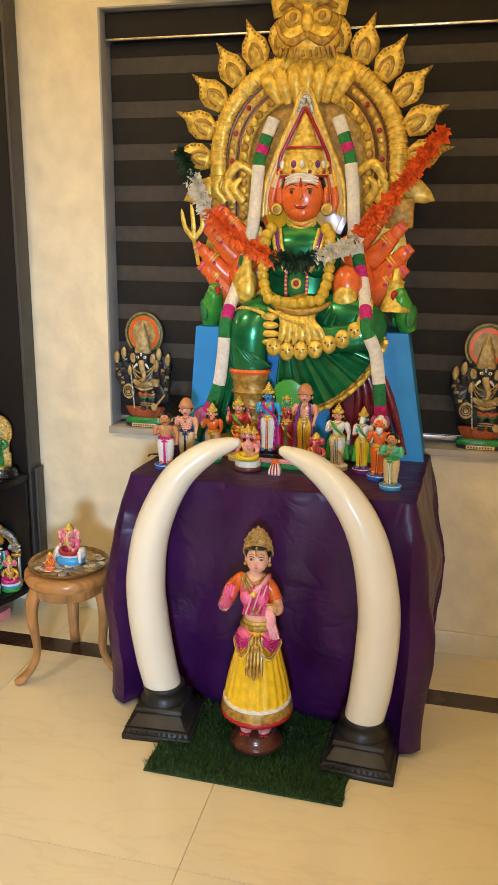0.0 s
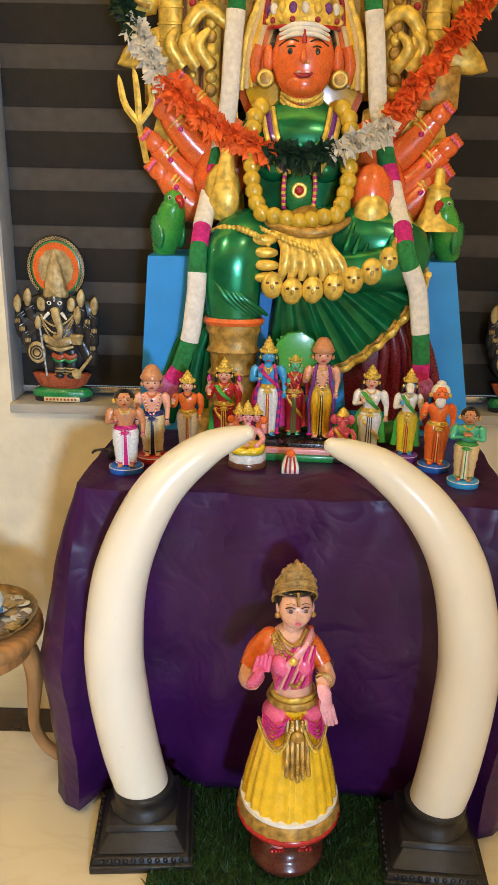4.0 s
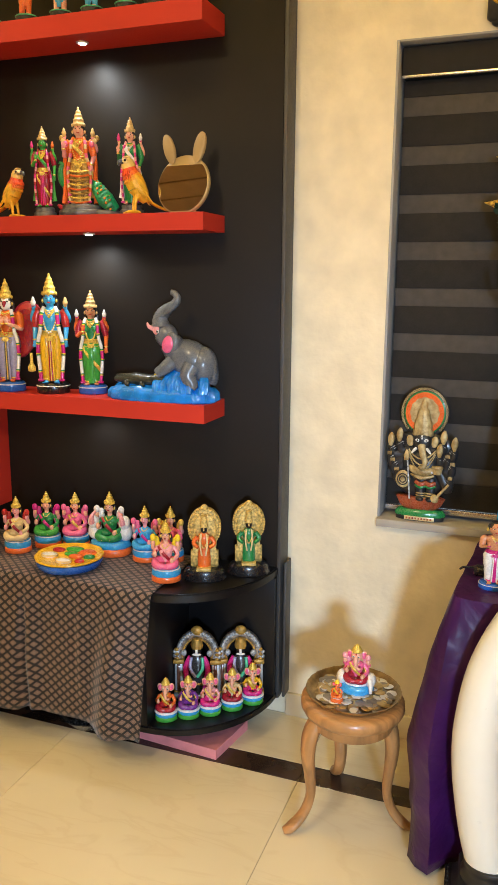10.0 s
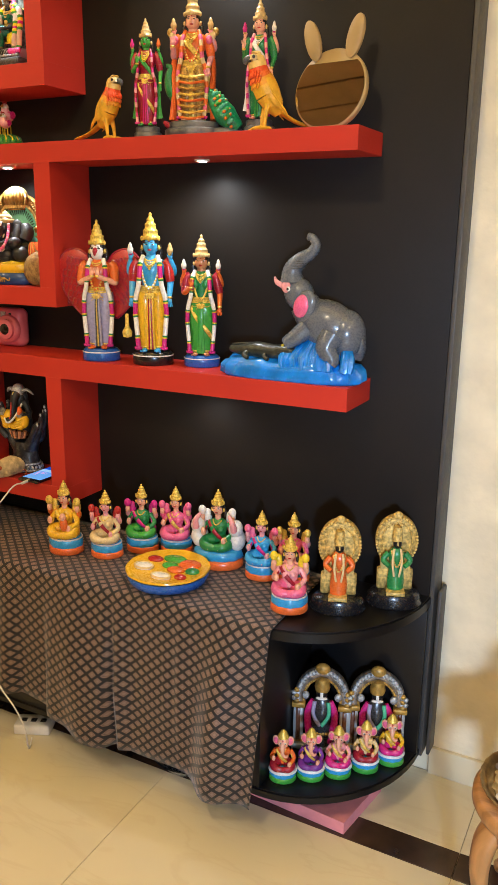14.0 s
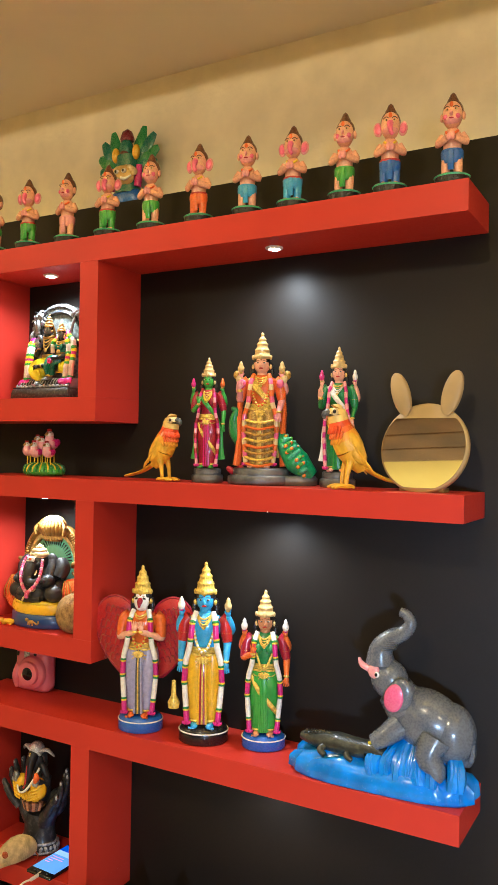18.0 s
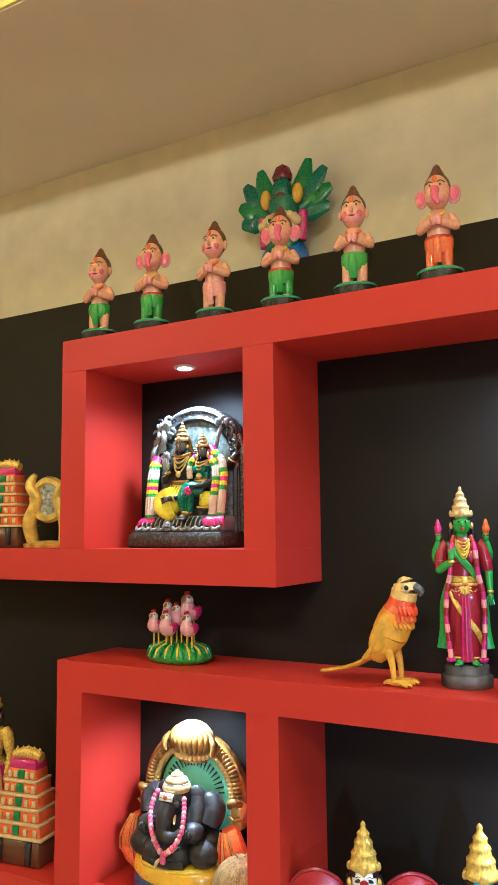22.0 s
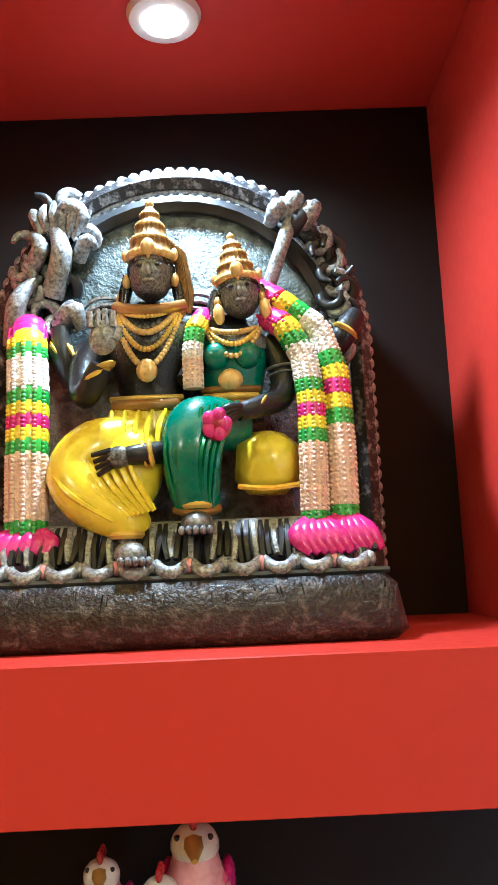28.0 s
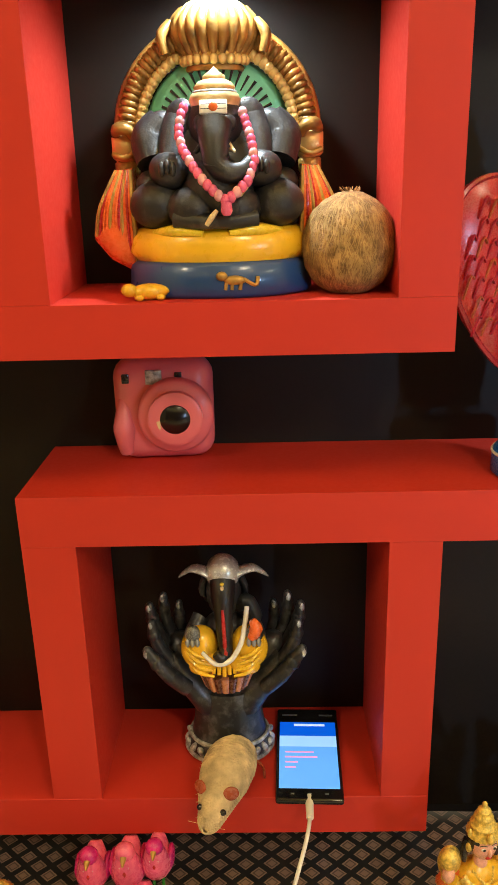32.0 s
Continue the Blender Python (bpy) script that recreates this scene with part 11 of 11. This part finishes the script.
# green-leaved idol standing on the panel's top edge
s = Sculpt()
s.lathe([(0.05, 0.0), (0.055, 0.01), (0.05, 0.03), (0.04, 0.04), (0, 0.04)], "blue", sy=0.6, seg=24)
s.tube([(0, 0.004, 0.03), (0, 0.004, 0.13)], [0.040, 0.034], "teal", 16)
s.ball((0, -0.020, 0.072), (0.036, 0.020, 0.034), "rubbed", seg=18, ring=12)
for k in (-1, 1):
    s.ball((0.013 * k, -0.038, 0.082), (0.009, 0.006, 0.006), "white", seg=10, ring=6)
    s.ball((0.013 * k, -0.043, 0.082), (0.004, 0.003, 0.004), "black", seg=8, ring=5)
    s.tube([(0.004 * k, -0.041, 0.064), (0.020 * k, -0.040, 0.060), (0.034 * k, -0.030, 0.070)], [0.004, 0.005, 0.002], "white", 8, 9)
for k in range(9):
    a = radians(-60 + 15 * k)
    s.ball((0.045 * math.sin(a), -0.022, 0.065 + 0.03 * math.cos(a)), 0.010, "cream", seg=8, ring=6)
s.ball((0, -0.008, 0.145), (0.022, 0.020, 0.030), "teal")
s.ball((0, -0.018, 0.128), (0.016, 0.012, 0.016), "brown")
s.lathe([(0.018, 0.168), (0.021, 0.176), (0.015, 0.192), (0.0, 0.202)], "maroon", (0, -0.004, 0), seg=18, pleat=9, amp=0.05)
for k in (-1, 1):
    s.tube([(0.04 * k, -0.006, 0.045), (0.046 * k, -0.006, 0.10)], [0.012, 0.010], "magenta", 8)
    s.ball((0.036 * k, -0.01, 0.135), (0.012, 0.012, 0.02), "yellow")
    for q, (a, l) in enumerate(((62, 0.085), (38, 0.10), (14, 0.105), (88, 0.07))):
        th = radians(a) * k
        s.tube([(0.03 * k, 0.006, 0.10), (0.03 * k + 0.5 * l * math.sin(th), 0.0, 0.10 + 0.5 * l * math.cos(th)), (0.03 * k + l * math.sin(th), 0.004, 0.10 + l * math.cos(th))], [0.014, 0.024, 0.008], "teal" if q % 2 else "green", 12, 9, 0.35, (0, -1, 0))
s.done("green_leaf_idol", pose(0.137, 0.052, PANEL_TOP + 0.0005) @ Matrix.Diagonal((0.92, 0.8, 1, 1)), "idol framed by glossy green leaves above the panel", "statue")

# ---- row of seated goddesses on the cabinet ----
CG = "seated clay goddesses on the cabinet"
ROW = ((0.262, -0.212, 0.195, "peach", "yellow", "yellow", ("orange", "gold")), (0.382, -0.180, 0.178, "rose", "cream", "cream", ("rose", "red")), (0.447, -0.098, 0.182, "peach", "leaf", "green", ("rose", "magenta")), (0.540, -0.062, 0.180, "peach", "pink", "pink", ("pink", "pink")),
       (0.690, -0.082, 0.200, "peach", "green", "green", ("rose", "white")), (0.832, -0.098, 0.172, "rose", "sky", "sky", ("rose", "pink")), (0.912, -0.070, 0.172, "peach", "rose", "pink", ("rose", "gold")), (0.975, -0.232, 0.178, "peach", "pink", "rose", ("peach", "lemon")))
for k, (x, y, h, sk, cl, up, ex) in enumerate(ROW):
    s = Sculpt()
    seated(s, sk, cl, up, base="sky", rim="flame", sash=("gold", "crimson", "magenta")[k % 3], extra=ex)
    if k == 0:
        s.ball((0.07, -0.2, 0.42), (0.06, 0.05, 0.09), "orange")
        s.ball((0.07, -0.22, 0.53), (0.045, 0.045, 0.05), "peach")
    if k == 4:
        for q in (-1, 1):
            s.ball((0.27 * q, 0.0, 0.34), (0.12, 0.13, 0.14), "white")
            s.ball((0.27 * q, -0.06, 0.5), (0.10, 0.10, 0.11), "white")
            s.tube([(0.27 * q, -0.15, 0.5), (0.26 * q, -0.19, 0.6), (0.2 * q, -0.15, 0.68)], [0.05, 0.04, 0.02], "rose", 8, 8)
        s.lathe([(0.34, 0.0), (0.36, 0.03), (0.35, 0.10), (0.33, 0.11), (0.0, 0.11)], "flame", sy=0.72, seg=30)
        s.lathe([(0.33, 0.11), (0.35, 0.14), (0.33, 0.2), (0.3, 0.22)], "sky", sy=0.72, seg=30, pleat=11, amp=0.04)
    s.done("seated_goddess_figurine", pose(x, y, CT if k < 7 else CT, 0, 0, 14 + 4 * math.sin(k)) @ Matrix.Diagonal((h * 1.0, h * 1.0, h * 1.14, 1)), f"seated goddess figurine in {'yellow cream green pink green blue pink rose'.split()[k]} on a blue and orange base", "figurine", CG)

# painted food tray
tray = holder("painted_clay_tray", 0.625, -0.236, CT)
tray.scale = (1.3, 1.3, 1.15)
tagged(tray, "round clay tray with moulded colourful food on a blue base", "tray")
s = Sculpt()
s.lathe([(0.066, 0.0), (0.078, 0.004), (0.084, 0.018), (0.083, 0.026), (0.0, 0.027)], "blue", seg=40)
s.done("base", pose(0, 0, 0), parent=tray)
s = Sculpt()
s.lathe([(0.080, 0.026), (0.086, 0.030), (0.085, 0.034), (0.078, 0.033), (0.074, 0.030), (0.0, 0.030)], "yellow", seg=48, pleat=36, amp=0.008)
s.done("rim", pose(0, 0, 0), parent=tray)
for nm, x, y, rx, ry, c in (("dish", -0.045, -0.020, 0.022, 0.016, "white"), ("dish", 0.012, -0.045, 0.022, 0.014, "white"), ("red_food", -0.045, 0.022, 0.018, 0.013, "red"), ("green_food", -0.008, 0.040, 0.026, 0.018, "leaf"), ("green_food", 0.0, 0.008, 0.018, 0.014, "leaf"), ("red_food", 0.034, 0.030, 0.024, 0.022, "flame"), ("red_food", 0.048, -0.030, 0.013, 0.011, "red"), ("green_food", 0.055, 0.004, 0.015, 0.014, "green"), ("orange_food", 0.022, -0.005, 0.020, 0.014, "orange")):
    s = Sculpt()
    s.ball((x, y, 0.031), (rx, ry, 0.0065), c)
    if nm == "dish":
        s.ring((x, y, 0.034), rx * 0.92, 0.0025, "cream", ry / rx, 22)
    s.done(nm, pose(0, 0, 0), parent=tray)


# arched golden idols on black bases
def golden_arch_idol(x, y, rz, robe):
    s = Sculpt()
    FOIL = material("yellow_gilt_relief", (0.66, 0.47, 0.14), 0.42, 0.25, 0.1, 0.5, 110, 300, 0.5)
    s.lathe([(0.066, 0.0), (0.070, 0.006), (0.064, 0.016), (0.066, 0.022), (0.058, 0.034), (0.0, 0.036)], "black", sy=0.72, seg=32)
    s.box((0, -0.028, 0.041), (0.045, 0.03, 0.010), FOIL)
    s.box((0, 0.012, 0.062), (0.088, 0.022, 0.055), FOIL, bev=0.3)
    n, cz, R = 28, 0.165, 0.052
    rows = []
    for yy, q in ((0.026, 0.98), (0.022, 1.0), (0.006, 1.0), (0.002, 0.94)):
        rows.append([(R * q * math.cos(radians(a)), yy, cz + R * 1.25 * q * math.sin(radians(a))) for a in np.linspace(-40, 220, n)] + [(-0.036, yy, 0.09), (-0.036, yy, 0.04), (0.036, yy, 0.04), (0.036, yy, 0.09)])
    s.grid(rows, FOIL)
    for q in (0.95, 0.72):
        s.beads([(R * q * math.cos(radians(a)), 0.0, cz + R * 1.25 * q * math.sin(radians(a))) for a in np.linspace(-40, 220, n)], 0.0042 * q, FOIL, 30)
    s.ball((0, 0.004, cz + 0.066), (0.012, 0.008, 0.010), FOIL)
    s.m = Matrix.Translation((0, -0.014, 0.040))
    s.lathe([(0.019, 0.0), (0.020, 0.03), (0.017, 0.06), (0.014, 0.072)], robe, sy=0.7, seg=20, pleat=9, amp=0.05)
    s.lathe([(0.014, 0.068), (0.019, 0.088), (0.021, 0.10), (0.012, 0.112), (0.006, 0.118)], robe, sy=0.7, seg=18)
    s.ball((0, -0.004, 0.126), (0.011, 0.011, 0.013), "black")
    s.lathe([(0.012, 0.132), (0.013, 0.136), (0.010, 0.15), (0.011, 0.155), (0.009, 0.168), (0, 0.17)], FOIL, seg=16)
    for k in (-1, 1):
        s.tube([(0.02 * k, 0, 0.10), (0.033 * k, -0.004, 0.082), (0.018 * k, -0.015, 0.070)], [0.008, 0.007, 0.006], robe, 8, 8)
        s.tube([(0.008 * k, -0.012, 0.115), (0.011 * k, -0.020, 0.08), (0.006 * k, -0.020, 0.045)], 0.003, "cream", 6, 8)
    s.ball((0, -0.013, 0.128), (0.003, 0.003, 0.006), FOIL, seg=6, ring=4)
    s.beads(swag((-0.014, -0.008, 0.11), (0.014, -0.008, 0.11), 0.04, 0.012), 0.0028, FOIL, 16)
    s.done("golden_arch_idol", pose(x, y, CAB_Z + 0.0005, 0, 0, rz), f"golden arched idol in {'orange' if robe == 'orange' else 'green'} on a black base", "statue", "golden idols on the cabinet end")


golden_arch_idol(1.073, -0.158, 20, "orange")
golden_arch_idol(1.186, -0.062, 22, "green")


# open end of the cabinet: two arched idols and five small ganeshas
def pewter_arch_idol(x, y, rz):
    s = Sculpt()
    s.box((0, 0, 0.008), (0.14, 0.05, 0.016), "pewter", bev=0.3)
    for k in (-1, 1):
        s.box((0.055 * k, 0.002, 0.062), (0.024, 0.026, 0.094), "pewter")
        s.box((0.055 * k, -0.012, 0.062), (0.010, 0.008, 0.085), "brown")
        s.box((0.055 * k, 0.0, 0.112), (0.032, 0.032, 0.012), "oldgold")
        s.box((0.055 * k, 0.0, 0.014), (0.032, 0.032, 0.012), "oldgold")
        for q in range(5):
            s.ball(((0.06 + 0.006 * (q % 2)) * k, -0.010, 0.122 + 0.007 * q), (0.007, 0.007, 0.006), "silver" if q % 2 else "oldgold", seg=8, ring=6)
    arc = [(0.052 * math.cos(radians(a)), 0.004, 0.128 + 0.066 * math.sin(radians(a))) for a in range(-5, 190, 8)]
    s.tube(arc, 0.015, material("bronze_silver_relief", (0.30, 0.25, 0.20), 0.35, 0.6, 0, 0.6, 70, 260, 0.25), 10)
    s.beads([(x2 * 1.12, -0.006, 0.128 + (z2 - 0.128) * 1.1) for x2, yy, z2 in arc], 0.0075, "silver", 26)
    s.beads([(x2 * 0.85, -0.008, 0.128 + (z2 - 0.128) * 0.85) for x2, yy, z2 in arc], 0.004, "oldgold", 26)
    s.ball((0, -0.006, 0.208), (0.018, 0.012, 0.014), "oldgold")
    s.lathe([(0.03, 0.016), (0.032, 0.04), (0.026, 0.09), (0.03, 0.115), (0.014, 0.135)], "soot", (0, -0.008, 0), 1, 0.7, 20)
    s.ball((0, -0.012, 0.148), (0.014, 0.013, 0.017), "black")
    s.lathe([(0.016, 0.155), (0.018, 0.165), (0.014, 0.185), (0, 0.19)], "oldgold", (0, -0.01, 0), seg=16, pleat=8, amp=0.05)
    s.box((0, -0.026, 0.150), (0.007, 0.003, 0.014), "white")
    s.ball((0, -0.022, 0.14), (0.014, 0.006, 0.004), "white")
    for k in (-1, 1):
        s.tube([(0.02 * k, -0.014, 0.13), (0.032 * k, -0.018, 0.10), (0.028 * k, -0.022, 0.05), (0.02 * k, -0.022, 0.025)], [0.007, 0.009, 0.009, 0.006], "magenta", 8, 10)
        s.tube([(0.016 * k, -0.02, 0.13), (0.018 * k, -0.03, 0.10), (0.002 * k, -0.034, 0.075)], 0.005, "lilac" if k < 0 else "mint", 8, 8)
        s.ball((0.038 * k, -0.016, 0.142), (0.009, 0.007, 0.010), "silver")
    s.beads([(-0.03, -0.026, 0.05), (0.03, -0.026, 0.05)], 0.005, "oldgold", 9)
    s.done("arched_deity_relief", pose(x, y, 0.1255, 0, 0, rz) @ Matrix.Diagonal((1.12, 1.0, 1.15, 1)), "silver-bronze arched deity relief with pink garland", "statue", "reliefs in the cabinet end")


pewter_arch_idol(1.022, -0.105, 18)
pewter_arch_idol(1.155, -0.048, 20)
for k, (x, y, cl, up) in enumerate(((0.985, -0.268, "crimson", "orange"), (1.045, -0.228, "purple", "purple"), (1.103, -0.186, "magenta", "rose"), (1.158, -0.132, "crimson", "cream"), (1.208, -0.074, "magenta", "yellow"))):
    s = Sculpt()
    seated(s, "peach", cl, up, base="sky", rim="leaf", elephant=True, female=False, sash="gold")
    s.lathe([(0.27, 0.165), (0.275, 0.185), (0.25, 0.21)], "white", sy=0.8, seg=24)
    s.done("small_seated_ganesha", pose(x, y, 0.1255, 0, 0, 20) @ Matrix.Diagonal((0.136, 0.132, 0.156, 1)), f"small elephant-headed figurine in {'red violet pink cream yellow'.split()[k]} on a blue base", "figurine", "five small figurines in the cabinet end")

# left part of the cabinet top
put_seated("yellow_seated_figurine", -0.255, -0.250, CT, 0.165, 18, "yellow seated deity figurine with a golden crown", CG, skin="peach", cloth="yellow", upper="yellow", base="brown", rim="brown", elephant=True, female=False, extra=("peach", "red"))
s = Sculpt()
s.lathe([(0.055, 0.0), (0.062, 0.008), (0.058, 0.022), (0.04, 0.032), (0, 0.034)], "leaf", sy=0.75, seg=48, pleat=12, amp=0.05)
for k in range(12):
    a = 2 * math.pi * k / 12
    s.tube([(0.060 * math.cos(a), 0.045 * math.sin(a), 0.010), (0.054 * math.cos(a), 0.040 * math.sin(a), 0.023), (0.03 * math.cos(a), 0.022 * math.sin(a), 0.033)], [0.001, 0.004, 0.0015], ("green", "lemon")[k % 2], 6, 8)
for k, (x, y, z, r) in enumerate(((-0.036, -0.026, 0.058, 0.017), (0.000, -0.034, 0.056, 0.017), (0.034, -0.024, 0.060, 0.018), (-0.022, 0.010, 0.080, 0.018), (0.016, 0.010, 0.084, 0.019), (0.046, 0.014, 0.088, 0.017))):
    s.tube([(x, y + r * 1.2, z + r * 0.9), (x, y + r * 0.6, z + 0.1 * r), (x, y - 0.2 * r, z - 0.1 * r), (x, y - 0.5 * r, z + 0.8 * r), (x, y - 0.55 * r, z + 1.5 * r)], [r * 0.35, r * 0.85, r, r * 0.74, r * 0.5], "pink", 14, 16)
    s.ball((x, y - 0.85 * r, z + 0.75 * r), (r * 0.55, r * 0.35, r * 0.70), "white", seg=12, ring=8)
    s.ball((x, y - 1.05 * r, z + 0.60 * r), (r * 0.24, r * 0.2, r * 0.32), "red", seg=8, ring=6)
    s.ball((x, y - 0.6 * r, z + 1.6 * r), (r * 0.56, r * 0.54, r * 0.54), "magenta" if k % 2 else "pink", seg=12, ring=8)
    s.tube([(x, y - 1.05 * r, z + 1.62 * r), (x, y - 1.5 * r, z + 1.45 * r)], [r * 0.20, r * 0.05], "oldgold", 7)
    for w in (-1, 1):
        s.ball((x + 0.85 * r * w, y + 0.2 * r, z + 0.1 * r), (r * 0.26, r * 0.8, r * 0.62), "magenta", (22, 0, 0), seg=10, ring=7)
        s.tube([(x + 0.3 * r * w, y, z - 0.8 * r), (x + 0.3 * r * w, y, 0.026)], 0.0018, "leaf", 6)
s.done("pink_bird_group", pose(-0.150, -0.190, CT) @ Matrix.Scale(1.1, 4), "pink birds gathered on a green leafy base", "figurine")

# things under the cabinet
s = Sculpt()
s.grid([[(-0.15, -0.10, z), (0.15, -0.10, z), (0.17, 0.10, z), (-0.13, 0.10, z)] for z in (0.0, 0.03, 0.034)], material("pink_paper", (0.72, 0.26, 0.28), 0.7))
s.done("pink_paper_pack", pose(1.005, -0.135, 0.0004, 0, 0, -4), "flat pink paper packet pushed under the cabinet", "packet")
s = Sculpt()
s.lathe([(0.075, 0.0), (0.085, 0.003), (0.112, 0.035), (0.116, 0.038), (0.118, 0.040), (0.112, 0.040), (0.084, 0.007), (0.0, 0.006)], CHROME, seg=44)
s.done("steel_bowl", pose(0.655, -0.175, 0.0004), "shallow stainless steel bowl under the cabinet", "bowl")
